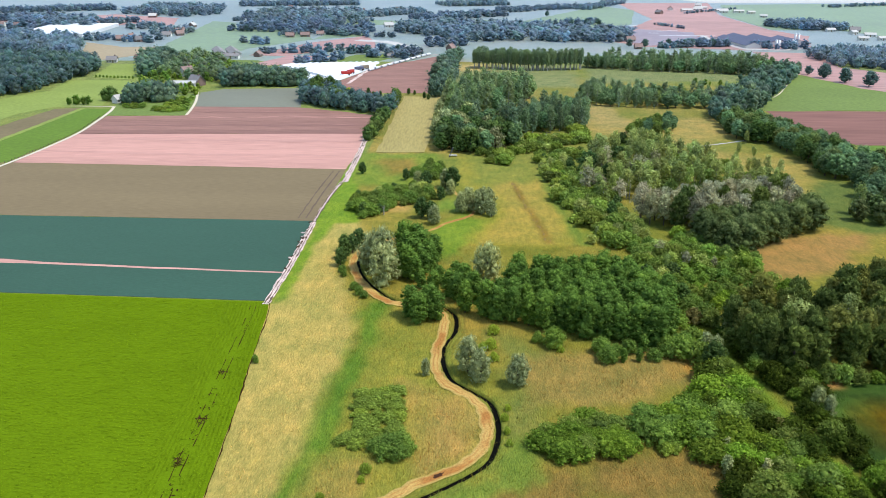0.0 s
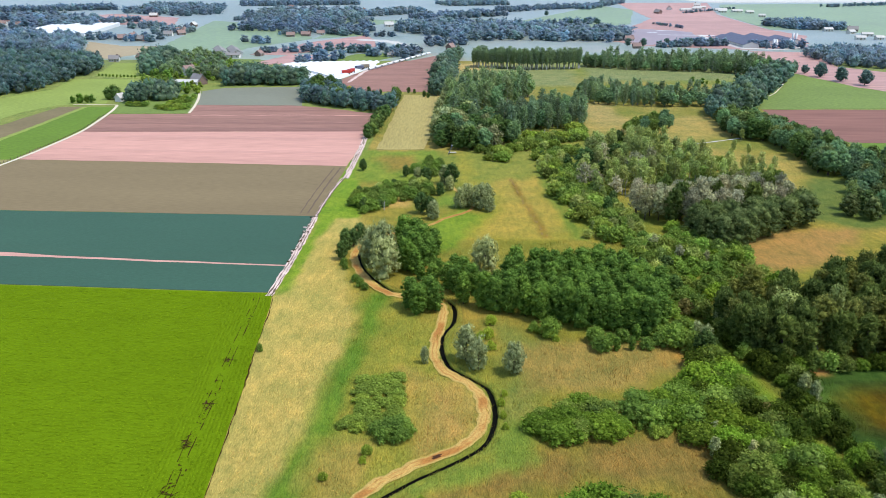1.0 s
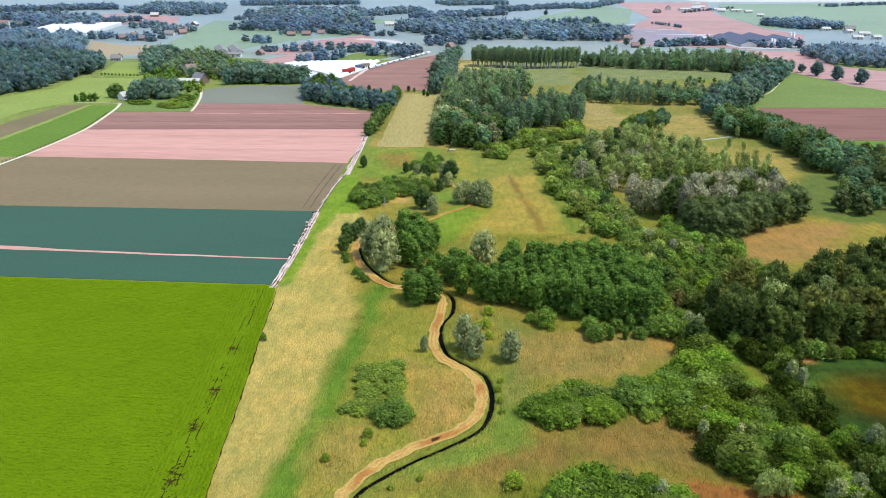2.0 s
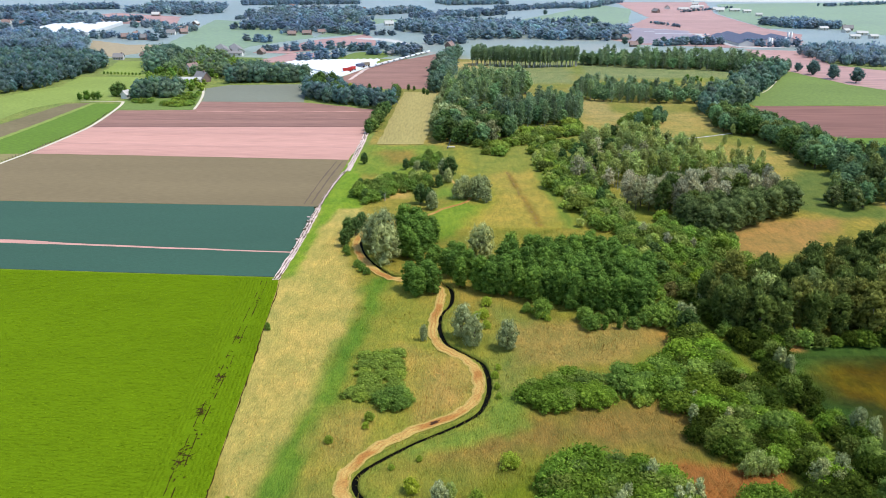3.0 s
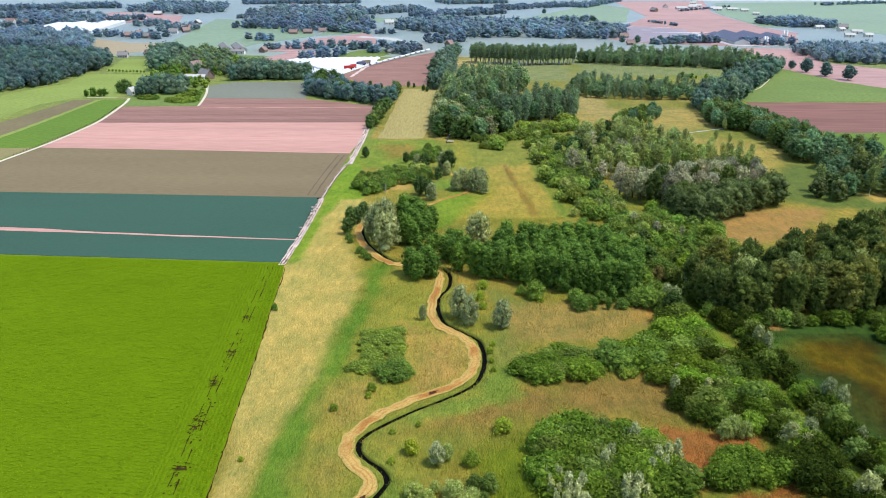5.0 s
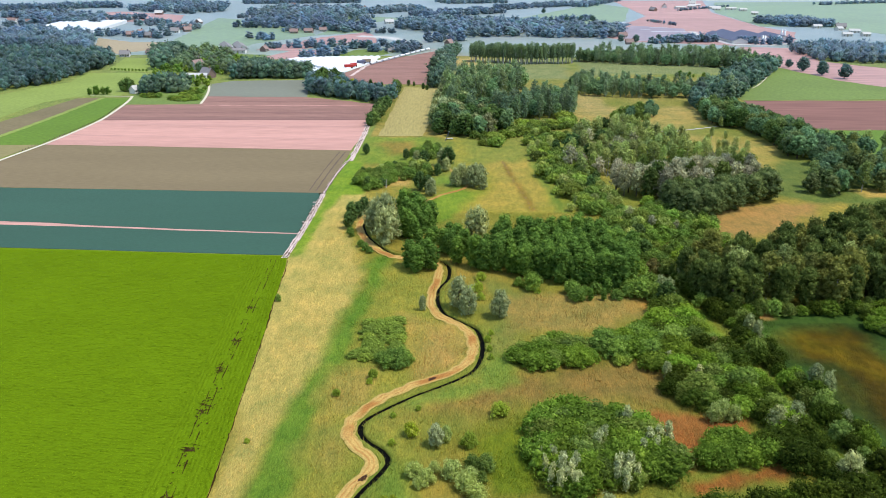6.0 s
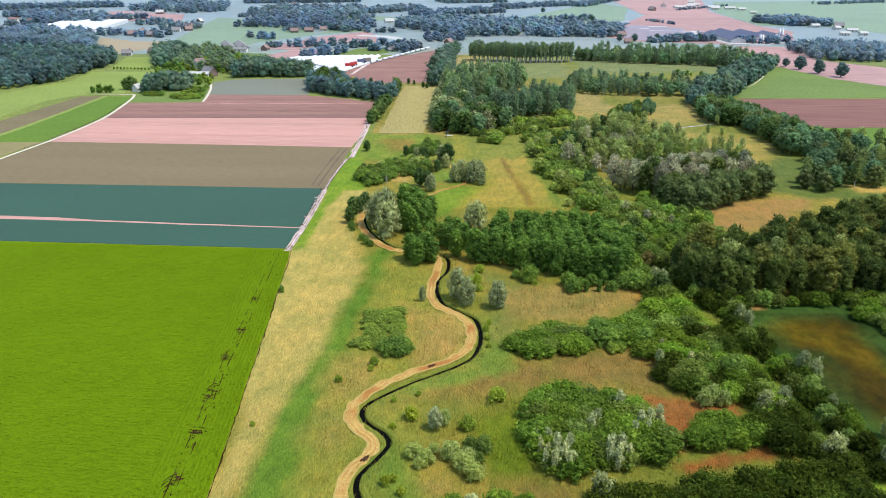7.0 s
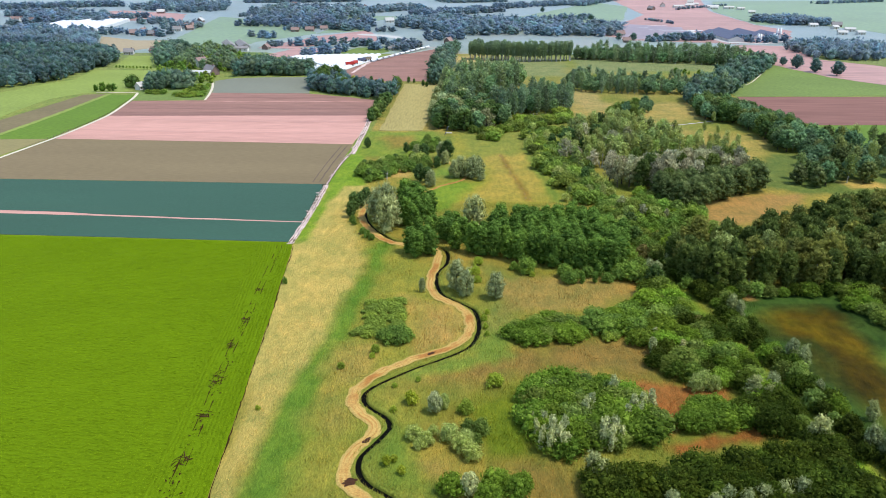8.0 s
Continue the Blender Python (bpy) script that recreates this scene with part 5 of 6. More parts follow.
# thicket belt along the overgrown boundary ditch
G5 = "thicket belt along the boundary ditch"
scatter([(36, 124), (37, 140), (34, 158), (41, 158), (43, 140), (44, 128), (46.5, 113), (41.5, 108), (38.5, 112)], 2.3, {"thicket": 4, "sallow": 2, "shrub": 1, "oak": 1}, (2.6, 4.4), G5, (1.0, 1.3), seed=51, joined="thicket", share=0.6, label="green thicket along an overgrown ditch", open_share=0.25)
scatter([(46, 130), (50, 117), (52.6, 109), (53.5, 98), (54, 88), (55.4, 74), (57, 62), (58.5, 50), (56, 50), (52.5, 66), (49.8, 78), (47.8, 92), (46.6, 106), (44, 122)], 2.0, {"deepbush": 6, "shrub": 1, "sallow": 3}, (2.0, 3.6), G5, (0.9, 1.2), seed=52, joined="thicket", share=0.85, label="green thicket along an overgrown ditch", open_share=0.08)
for x, y, h in ((40.4, 116, 5.4), (39.4, 118, 5.0), (51.4, 101.5, 4.4), (52.4, 99.8, 4.0), (55.4, 83, 5.0), (56.4, 80.6, 4.8), (55.2, 72, 3.6), (60.5, 66, 3.8), (57.6, 56, 5.0), (56.5, 58, 5.0), (44.8, 124.5, 4.0)):
    plant("willow", x, y, h, 0.75, G5)
for x, y, h, w in ((50.1, 59.6, 5.0, 1.1), (45.4, 71.6, 4.4, 0.9), (48.5, 73.0, 4.2, 0.9), (47.0, 70.0, 3.8, 0.9)):
    plant("willow", x, y, h, w, G5)
for x, y, h in ((43.4, 95.2, 3.0), (44.6, 93.8, 2.6), (41.0, 131, 3.4)):
    plant("brownbush", x, y, h, 1.0, G5)
for x, y, h in ((37.0, 73.4, 3.2), (38.4, 74.2, 3.6), (39.8, 73.6, 3.0)):
    plant("palebush", x, y, h, 0.8, G5)

# the dark wood
G6 = "dark wood behind the marsh"
scatter([(46.5, 116), (51, 112), (60, 113), (73, 113), (80, 115), (86, 107), (120, 118), (128, 160), (104, 158), (90, 151), (77, 143.5), (66, 134), (58, 131), (52, 134), (45.5, 128)], 2.9, {"wood": 7, "olivewood": 3.4, "birch": 0.4}, (7.0, 10.4), G6, (1.05, 1.35), seed=61)
scatter([(50, 110.6), (60, 111.4), (72, 112.4), (79, 114), (86, 105), (100, 100), (100, 90), (82, 96), (74, 110), (60, 109.6)], 2.2, {"shrub": 2, "deepbush": 2, "sallow": 2}, (2.0, 3.4), G6, (1.0, 1.25), seed=62, joined="thicket", share=0.6, label="leafy fringe of bushes before a dark wood")
scatter([(77, 114), (75, 104), (78, 96), (84, 94), (84, 105), (82, 115)], 1.9, {"sallow": 2, "shrub": 2}, (2.0, 3.0), G6, (1.0, 1.3), seed=64)

# woods beyond the marsh
scatter([(50, 180), (59, 172), (63, 162), (61, 155), (69, 148), (62, 137), (47, 138), (44, 151)], 2.4, {"thicket": 3, "sallow": 3, "shrub": 2}, (2.0, 3.4), "thicket between woods", (1.0, 1.3), seed=63, joined="thicket", share=0.5, label="rolling green thicket between two woods", open_share=0.1)
G7 = "mixed wood beyond the scrub"
scatter([(54, 176), (57, 168), (64, 168), (75, 179), (87, 185), (86, 189), (74, 185), (60, 180)], 3.3, {"greyoak": 5, "wood": 0.6}, (7.2, 9.2), G7, (1.1, 1.35), seed=71)
scatter([(41, 190), (48, 186), (55, 181), (66, 184), (80, 189), (86, 192), (84, 201), (75, 203), (57, 200), (45, 195)], 3.2, {"greywood": 5, "wood": 0.6}, (8.4, 10.4), G7, (0.95, 1.2), seed=72, joined="wood", share=0.6, label="dense wood of greyish trees with dull sparse leaves")
scatter([(38, 166), (46, 168), (58, 163), (60, 156), (52, 154), (43, 158)], 2.6, {"thicket": 3, "greywood": 1, "palebush": 2, "sallow": 2}, (2.4, 4.6), G7, seed=73, joined="thicket", share=0.4, label="mixed thicket with dry grey bushes", open_share=0.25)
scatter([(30, 207), (37, 204), (47, 208), (69, 223), (88, 222), (84, 210), (74, 216), (78, 256), (62, 274), (42, 256), (34, 232)], 3.5, {"birch": 7, "greywood": 0.5, "sallow": 2, "oak": 0.6}, (6.6, 9.4), G7, (1.0, 1.35), seed=74, joined="birch_wood", share=0.35, label="open olive-green birch wood with pale trunks", open_share=0.24)
scatter([(22, 249), (25, 207), (28, 174), (37, 167), (39, 148), (43, 157), (41, 196), (35, 230), (30, 255)], 2.6, {"thicket": 2, "sallow": 3, "lowscrub": 2, "palebush": 2, "oak": 0.6, "birch": 1}, (2.4, 4.2), G7, seed=75, joined="thicket", share=0.45, label="light green thicket beside a hay meadow", open_share=0.33)
scatter([(112, 218), (99, 191), (104, 188), (112, 193), (127, 194), (150, 205), (150, 234), (136, 250), (116, 230)], 4.0, {"greyoak": 4, "linden": 3, "birch": 1}, (5.5, 8.5), G7, (1.0, 1.3), seed=76, joined="wood", share=0.42, label="mixed grey-green wood beside a green meadow", open_share=0.22)
scatter([(98, 288), (109, 281), (112, 257), (109, 233), (116, 230), (127, 246), (126, 262), (121, 280), (121, 300), (112, 318), (104, 318)], 3.4, {"linden": 4, "oak": 2, "greyoak": 1}, (6.5, 9.0), G7, (1.0, 1.3), seed=77, joined="wood", share=0.42, label="dark tree hedge at a field corner")
for x, y, h in ((92, 262, 5), (96, 258, 4), (101, 281, 5), (98, 265, 3), (86, 247, 5.5), (88, 226, 5), (90, 224, 4)):
    plant("birch", x, y, h, 1.1, G7)

scatter([(68, 224), (88, 222), (96, 226), (94, 236), (84, 244), (78, 252), (74, 240)], 3.3, {"birch": 3, "sallow": 3}, (4.0, 7.0), G7, (1.0, 1.3), seed=78, joined="birch_wood", share=0.4, label="olive-green birches and sallows at a meadow edge", open_share=0.2)

# bushes round the middle meadow
G8 = "bushes round the middle meadow"
scatter([(-33, 196), (-34, 206), (-24, 216), (-14, 218), (-10, 208), (-18, 203), (-24, 196), (-28, 190)], 2.4, {"sallow": 4, "thicket": 3, "oak": 0.6, "palebush": 0.5}, (2.0, 3.8), G8, (1.0, 1.35), seed=81)
for x, y, h in ((-34.2, 235, 4.2), (-20.0, 228, 4.0), (-5.4, 218.5, 7.4), (-8.6, 208, 4.2), (-13.4, 219, 6.0), (-13.2, 191.5, 6.2), (-10.6, 190.5, 5.4), (-28.6, 193.5, 4.0)):
    plant("oak", x, y, h, 0.95, G8)
for x, y, h in ((-7.6, 220.5, 5.6), (-2.6, 196.5, 5.6), (-0.8, 198, 6.4), (2.6, 196.0, 7.0), (4.6, 199.0, 6.0), (-9.6, 186.5, 5.0), (-6.0, 213, 4.4), (-15.8, 222, 4.6), (5.2, 193.5, 4.4)):
    plant("willow", x, y, h * 1.08, 1.0, G8)
scatter([(-10, 226), (-8, 240), (-14, 246), (-18, 232)], 3.0, {"sallow": 1, "thicket": 1}, (2.4, 3.6), G8, seed=82)
scatter([(-1, 249), (20, 248), (36, 258), (27, 281), (14, 264), (1, 260)], 3.0, {"sallow": 3, "lowscrub": 3, "palebush": 1, "thicket": 1}, (2.0, 3.6), G8, (1.0, 1.4), seed=83, joined="thicket", share=0.5, label="low light green bushes at a meadow end", open_share=0.45)

scatter([(16, 268), (24, 262), (38, 256), (44, 285), (46, 302), (30, 296), (20, 284)], 2.9, {"sallow": 3, "lowscrub": 3, "thicket": 1, "palebush": 1}, (2.0, 3.8), G8, (1.0, 1.4), seed=84, joined="thicket", share=0.5, label="light green scrub between woods", open_share=0.45)

# wood between the meadows
G9 = "wood between the meadows"
scatter([(-12, 268), (-6, 265), (2, 262), (13, 270), (19, 276), (14, 290), (-4, 324), (-10, 310), (-12.5, 285)], 3.6, {"oak": 4, "linden": 2, "poplar": 1, "willow": 1.2, "thicket": 1}, (6.5, 9.5), G9, (1.0, 1.35), seed=91, joined="wood", share=0.42, label="dense broadleaf wood with willows")
scatter([(15, 287), (24, 296), (44, 302), (48, 313), (46, 332), (34, 336), (20, 314), (11, 298)], 3.0, {"poplar": 5, "linden": 2}, (9.5, 13.0), G9, (0.9, 1.15), seed=92, joined="wood", share=0.45, label="stand of tall grey-green poplars")
scatter([(-11, 344), (-4, 316), (16, 337), (32, 381), (26, 390), (4, 392), (-9, 368)], 4.0, {"linden": 2, "poplar": 4}, (8.0, 12.0), G9, (0.95, 1.2), seed=93, joined="wood", share=0.34, label="mixed wood between meadows")
for x, y, h in ((-13.4, 287, 7.4), (-13.0, 304, 8.0), (-12.6, 322, 8.6), (-11.4, 340, 8.8), (-13.2, 296, 6.8), (-10.4, 352, 9.4)):
    plant("willow", x, y, h, 0.9, G9)
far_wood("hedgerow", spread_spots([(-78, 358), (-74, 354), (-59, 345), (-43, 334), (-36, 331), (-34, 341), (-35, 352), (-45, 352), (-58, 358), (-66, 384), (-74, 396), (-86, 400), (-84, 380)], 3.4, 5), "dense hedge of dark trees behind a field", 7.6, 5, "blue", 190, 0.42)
far_wood("hedgerow", spread_spots([(-39.5, 281), (-36.5, 281), (-35.4, 314), (-33.6, 372), (-36.5, 374), (-37.5, 340), (-38.6, 312)], 2.4, 6), "hedgerow beside a hay meadow", 5.0, 6, "oak", 180, 0.42)
scatter([(2, 484), (35, 473), (69, 479), (69, 486), (38, 484), (5, 495)], 2.35, {"rowpoplar": 1}, (10.5, 13.5), "row of poplars behind a meadow", (0.95, 1.2), seed=94)
scatter([(52, 363), (66, 354), (91, 351), (113, 352), (125, 346), (137, 366), (107, 374), (82, 384), (56, 390)], 3.3, {"poplar": 3, "linden": 2, "birch": 0.3}, (7.0, 10.5), "trees", (1.0, 1.4), seed=96, joined="wood", share=0.3, label="belt of grey-green trees between meadows")
scatter([(71, 486), (100, 476), (135, 468), (163, 457), (189, 490), (168, 500), (123, 508), (79, 510)], 3.3, {"poplar": 2, "linden": 2}, (7.5, 11.5), "trees", (1.05, 1.5), seed=97, joined="wood", share=0.2, label="belt of grey-green trees behind meadows")
far_wood("hedgerow", spread_spots([(104, 318), (119, 338), (130, 348), (139, 366), (159, 402), (185, 450), (192, 462), (186, 472), (158, 436), (132, 392), (112, 358), (99, 330)], 3.8, 10), "dark hedge of trees along a lane", 8.2, 10, "deep", 120, 0.5)
far_wood("hedgerow", spread_spots([(114, 425), (137, 415), (144, 408), (147, 412), (121, 425), (112, 431)], 3.4, 11), "low bushes across a meadow", 3.2, 11, "alder", 100, 0.4)
scatter([(62, 297), (77, 296), (84, 315), (78, 322), (64, 306)], 3.0, {"sallow": 2, "linden": 1.2}, (3.0, 4.6), "bushes", (1.0, 1.3), seed=95, joined="thicket", share=0.35, label="island of dark bushes in a golden meadow")
for x, y in ((201, 453), (205, 436), (211.5, 422), (197.5, 466), (195.2, 475), (193, 482)):
    plant("roadtree", x, y - 4, 8.6 if y < 460 else 5.5, 1.25, "roadside trees beside a pasture")
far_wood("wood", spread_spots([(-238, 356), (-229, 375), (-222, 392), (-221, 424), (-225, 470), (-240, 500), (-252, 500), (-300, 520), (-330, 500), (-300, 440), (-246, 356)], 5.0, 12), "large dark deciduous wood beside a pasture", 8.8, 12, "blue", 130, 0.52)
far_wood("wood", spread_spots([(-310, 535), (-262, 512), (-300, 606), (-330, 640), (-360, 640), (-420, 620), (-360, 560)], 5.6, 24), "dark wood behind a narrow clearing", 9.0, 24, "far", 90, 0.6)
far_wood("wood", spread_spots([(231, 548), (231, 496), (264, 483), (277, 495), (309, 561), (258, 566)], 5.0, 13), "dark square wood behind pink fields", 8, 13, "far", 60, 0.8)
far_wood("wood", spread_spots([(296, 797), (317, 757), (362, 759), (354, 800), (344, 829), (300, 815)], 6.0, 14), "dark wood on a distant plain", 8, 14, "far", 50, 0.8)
far_wood("farm_trees", spread_spots([(-129, 404), (-88, 410), (-90, 424), (-110, 436), (-135, 444), (-136, 424)], 3.8, 15), "mixed green trees along a field end", 8.6, 15, "deep", 150, 0.48)
far_wood("farm_trees", spread_spots([(-160, 352), (-142, 361), (-144, 374), (-156, 380), (-168, 372)], 3.6, 16), "dark trees beside a farm", 8.2, 16, "deep", 170, 0.45)
_house_free = [(-157, 407), (-151, 408), (-146, 412), (-163, 444), (-143, 416), (-163, 524), (-165, 534)]
def clear_of_houses(spots):
    return [p for p in spots if min(math.hypot(p[0] - a, p[1] - b) for a, b in _house_free) > 7]


far_wood("farm_trees", clear_of_houses(spread_spots([(-187, 438), (-179, 442), (-186, 470), (-194, 500), (-190, 510), (-208, 530), (-214, 510), (-200, 470)], 4.2, 17)), "tall dark trees at a farmyard's edge", 9.4, 17, "deep", 150, 0.5)
far_wood("farm_trees", clear_of_houses(spread_spots([(-178, 443), (-160, 432), (-141, 424), (-137, 434), (-155, 490), (-164, 515), (-184, 540), (-196, 545), (-190, 500)], 5.4, 21)), "pale garden trees round farmhouses", 6.6, 21, "poplar", 150, 0.5)
far_wood("farm_trees", clear_of_houses(spread_spots([(-184, 412), (-168, 404), (-160, 428), (-140, 420), (-134, 430), (-150, 500), (-162, 515), (-190, 540), (-182, 440)], 6.6, 22)), "garden trees and bushes round farmhouses", 5.0, 22, "thicket", 120, 0.48)
far_wood("farm_trees", spread_spots([(-178, 362), (-169, 361), (-168, 369), (-177, 370)], 3.4, 18), "trees beside a small white hut", 6, 18, "oak", 180, 0.45)
far_wood("farm_trees", spread_spots([(-189, 350), (-175, 351), (-175, 354), (-189, 353)], 2.8, 19), "low hedge beside a pasture", 4.4, 19, "alder", 120, 0.4)
far_wood("farm_trees", spread_spots([(-153, 389), (-135, 376), (-138, 394), (-144, 401), (-157, 399)], 4.0, 20), "garden bushes behind a farm field", 3.8, 20, "thicket", 120, 0.45)
scatter([(-157, 333), (-126, 331.5), (-134, 370), (-139, 372), (-141, 352), (-158, 347)], 3.0, {"lowscrub": 2, "thicket": 1}, (1.2, 2.2), "weeds", (1.3, 1.9), seed=23, joined="scrub", share=0.2, label="low weedy bushes at a field corner", open_share=0.3)
far_wood("tree_belt", spread_spots([(-19, 372), (-19, 420), (-18, 482), (-13, 528), (-5, 540), (-8, 492), (-9, 440), (-10, 390), (-11, 372)], 4.4, 25), "belt of tall trees beside a brown field", 8.4, 25, "deep", 150, 0.5)
for x, y, h in ((-30.5, 386, 3.4), (-27.5, 385, 2.6), (-22, 374, 3.6), (-20, 371, 3.0), (-47, 376, 3.4), (-50, 381, 4.4), (-44, 380, 3.0)):
    plant("oak", x, y, h, 0.9, "small trees at a field end")
plant("gold", -58, 372, 6.0, 0.9, "small trees at a field end")
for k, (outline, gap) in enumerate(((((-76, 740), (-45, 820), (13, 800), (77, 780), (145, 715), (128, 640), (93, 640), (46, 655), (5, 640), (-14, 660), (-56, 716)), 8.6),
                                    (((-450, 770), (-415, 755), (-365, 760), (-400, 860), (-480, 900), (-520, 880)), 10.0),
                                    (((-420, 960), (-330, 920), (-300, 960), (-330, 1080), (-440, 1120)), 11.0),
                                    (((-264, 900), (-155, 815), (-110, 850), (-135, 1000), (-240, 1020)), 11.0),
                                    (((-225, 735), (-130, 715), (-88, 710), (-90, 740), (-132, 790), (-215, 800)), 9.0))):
    far_wood("wood", spread_spots(outline, gap, 60 + k), "wide distant wood of trees tinted with blue haze", 8.6, 60 + k)
for x, y, h in ((-72, 366, 10.5), (-68, 376, 11), (-64, 362, 9), (-74, 378, 11.5), (-60, 352, 8.5), (-77, 372, 9)):
    plant("oak", x, y, h, 1.1, "tall trees at a field corner")
for k in range(11):
    plant("thicket", -213.5 + 2.3 * k, 440 - 0.45 * k, 1.6, 0.7, "clipped row of small trees")
for x, y, h in ((-223, 747, 6.5), (-206, 734, 6.5), (103, 806, 6.5), (120, 821, 6.5), (132, 822, 6.5), (92, 943, 6.5), (-230, 477, 6.5), (153, 612, 6.5), (163, 608, 6.5), (171, 612, 6.5), (187, 613, 6.5), (123, 611, 6.5), (135, 611, 6.5), (-51, 564, 6.5), (-72, 556, 6.5)):
    plant("roadtree", x, y, h, 1.2, "single trees in distant pastures")

# distant belts
belt(-524, 851, -486, 852, 60, 9)
belt(-409, 653, -376, 644, 40, 9)
belt(-311, 636, -292, 646, 30, 8)
belt(-280, 627, -252, 628, 25, 8)
belt(-367, 807, -343, 839, 30, 8)
belt(-284, 701, -250, 702, 30, 8)
belt(-298, 745, -288, 779, 40, 8)
belt(-590, 965, -462, 1038, 60, 9)
belt(-257, 859, -142, 814, 22, 8)
belt(-171, 611, -151, 621, 25, 9)
belt(-164, 682, -126, 718, 18, 7)
belt(-118, 683, -85, 696, 25, 9)
belt(-102, 815, -102, 863, 20, 8)
belt(-108, 918, -48, 1003, 50, 9)
belt(-93, 673, -63, 674, 20, 7)
belt(-146, 554, -137, 562, 8, 7)
belt(-135, 562, -112, 555, 12, 8)
belt(-112, 562, -90, 579, 10, 8)
belt(-84, 556, -79, 563, 6, 8)
belt(-77, 563, -71, 572, 6, 7)
belt(-65, 572, -59, 580, 6, 7)
belt(-105, 493, -81, 527, 16, 8)
belt(-43, 528, -28, 565, 30, 8)
belt(-29, 598, 2, 616, 25, 9)
belt(80, 805, 141, 822, 25, 8)
belt(-42, 865, 51, 942, 50, 9)
belt(54, 1006, 171, 1109, 40, 8)
belt(-29, 1131, 62, 1162, 60, 9)
belt(163, 1057, 241, 1231, 30, 7)
belt(-323, 1122, -156, 1156, 60, 9)
belt(146, 599, 172, 608, 8, 8)
belt(175, 608, 201, 613, 8, 9)
belt(215, 601, 230, 605, 8, 8)
belt(226, 588, 253, 598, 12, 8)
belt(189, 823, 208, 766, 4, 4)
belt(267, 990, 362, 1088, 6, 4)
belt(498, 1119, 621, 1179, 20, 6)
belt(-445, 734, -430, 747, 15, 8)


# ---------- crop rows, ruts and grass ----------
RUTS = spline([(-43.0, 136), (-42.5, 131), (-41.2, 110), (-40.2, 96.8), (-39.7, 86.3), (-38.8, 74.6), (-37.9, 64.3), (-37.0, 53), (-36.0, 40)], 0.8)
EDGE = spline([*FIELD_EDGE[:-1], (-29.8, 28)], 1.0)
BARE = [(-41.2, 110, 0.6), (-40.3, 96.6, 0.9), (-40.0, 86.2, 1.0), (-39.0, 74.6, 1.0), (-38.1, 64.3, 1.0), (-37.2, 53.4, 1.1)]


def edge_x(y):
    return np.interp(-np.asarray(y), -EDGE[:, 1], EDGE[:, 0])


def crop_rows(name, lines, mat, label, height, half, keep):
    """Low leafy ridges of uneven height along lines of plan points."""
    V, Fc, c = [], [], 0
    rs = np.random.RandomState(11)
    for line in lines:
        x, y = line[:, 0], line[:, 1]
        ok = keep(x, y)
        d = np.gradient(line, axis=0)
        d /= np.linalg.norm(d, axis=1)[:, None] + 1e-9
        n = np.stack([-d[:, 1], d[:, 0]], 1)
        h = height * (0.45 + 0.9 * rs.rand(len(line))) * (0.75 + 0.5 * soft_noise(x, y, 5, 3))
        w = half * (0.75 + 0.5 * rs.rand(len(line)))
        mid = line + n * (rs.rand(len(line), 1) - 0.5) * half
        a = np.concatenate([line + n * w[:, None], np.full((len(line), 1), 0.04)], 1)
        b = np.concatenate([mid, h[:, None] + 0.06], 1)
        e = np.concatenate([line - n * w[:, None], np.full((len(line), 1), 0.04)], 1)
        V.append(np.stack([a, b, e], 1).reshape(-1, 3))
        k = np.nonzero(ok[:-1] & ok[1:])[0] * 3 + c
        Fc.append(np.stack([k, k + 3, k + 4, k + 1], 1))
        Fc.append(np.stack([k + 1, k + 4, k + 5, k + 2], 1))
        c += 3 * len(line)
    tagged(new(name, quick_mesh(name, np.concatenate(V), np.concatenate(Fc), mat)), label, "crop", kind="stuff")


def not_bare(x, y):
    ok = np.ones(len(x), bool)
    r = distance_to_line(x, y, RUTS)
    ok &= ~((np.abs(r - 0.55) < 0.2) & (soft_noise(x, y, 2.5, 1) > 0.2))
    ok &= ~((r < 1.5) & (soft_noise(x * 0.6, y, 0.9, 3) * (0.6 + 0.8 * soft_noise(x, y, 8, 2)) > 0.62))
    for bx, by, br in BARE:
        ok &= np.hypot((x - bx) / 0.8, y - by) + (soft_noise(x, y, 0.9, 4) - 0.5) * 1.6 > br * 0.8
    return ok


lines = []
for k in range(133):
    y0 = 38 + 0.75 * k
    x = np.arange(-125, -28, 0.7)
    y = y0 - (x + 41) * 0.066
    lines.append(np.stack([x, y], 1))
crop_rows("crop_rows", lines, CROP, "leafy rows of a bright green crop", 0.08, 0.38, lambda x, y: (x < edge_x(y) - 7.5 - 1.5 * soft_noise(x, y, 4, 5)) & (y < 137.8 - (x + 41) * 0.042) & (y > 38) & not_bare(x, y))
lines = []
for k in range(13):
    y = np.arange(36, 138, 0.7)
    lines.append(np.stack([edge_x(y) - 0.45 - 0.62 * k, y], 1))
crop_rows("crop_rows", lines, CROP, "headland rows of a bright green crop", 0.1, 0.32, lambda x, y: not_bare(x, y) & (y < 137.2))
rg = np.random.RandomState(5)
n = 95000
ly = 40 + 100 * rg.rand(n) ** 1.1
lx = edge_x(np.minimum(ly, 136)) - 0.25 - 88 * rg.rand(n) ** 1.3
ok = (ly < 137.6 - (lx + 41) * 0.042) & not_bare(lx, ly)
lx, ly = lx[ok], ly[ok]
p = np.stack([lx, ly, 0.10 + 0.08 * rg.rand(len(lx))], 1)
u, w = rg.normal(size=(len(lx), 3)) * (1, 1, 0.14), rg.normal(size=(len(lx), 3)) * (1, 1, 0.14)
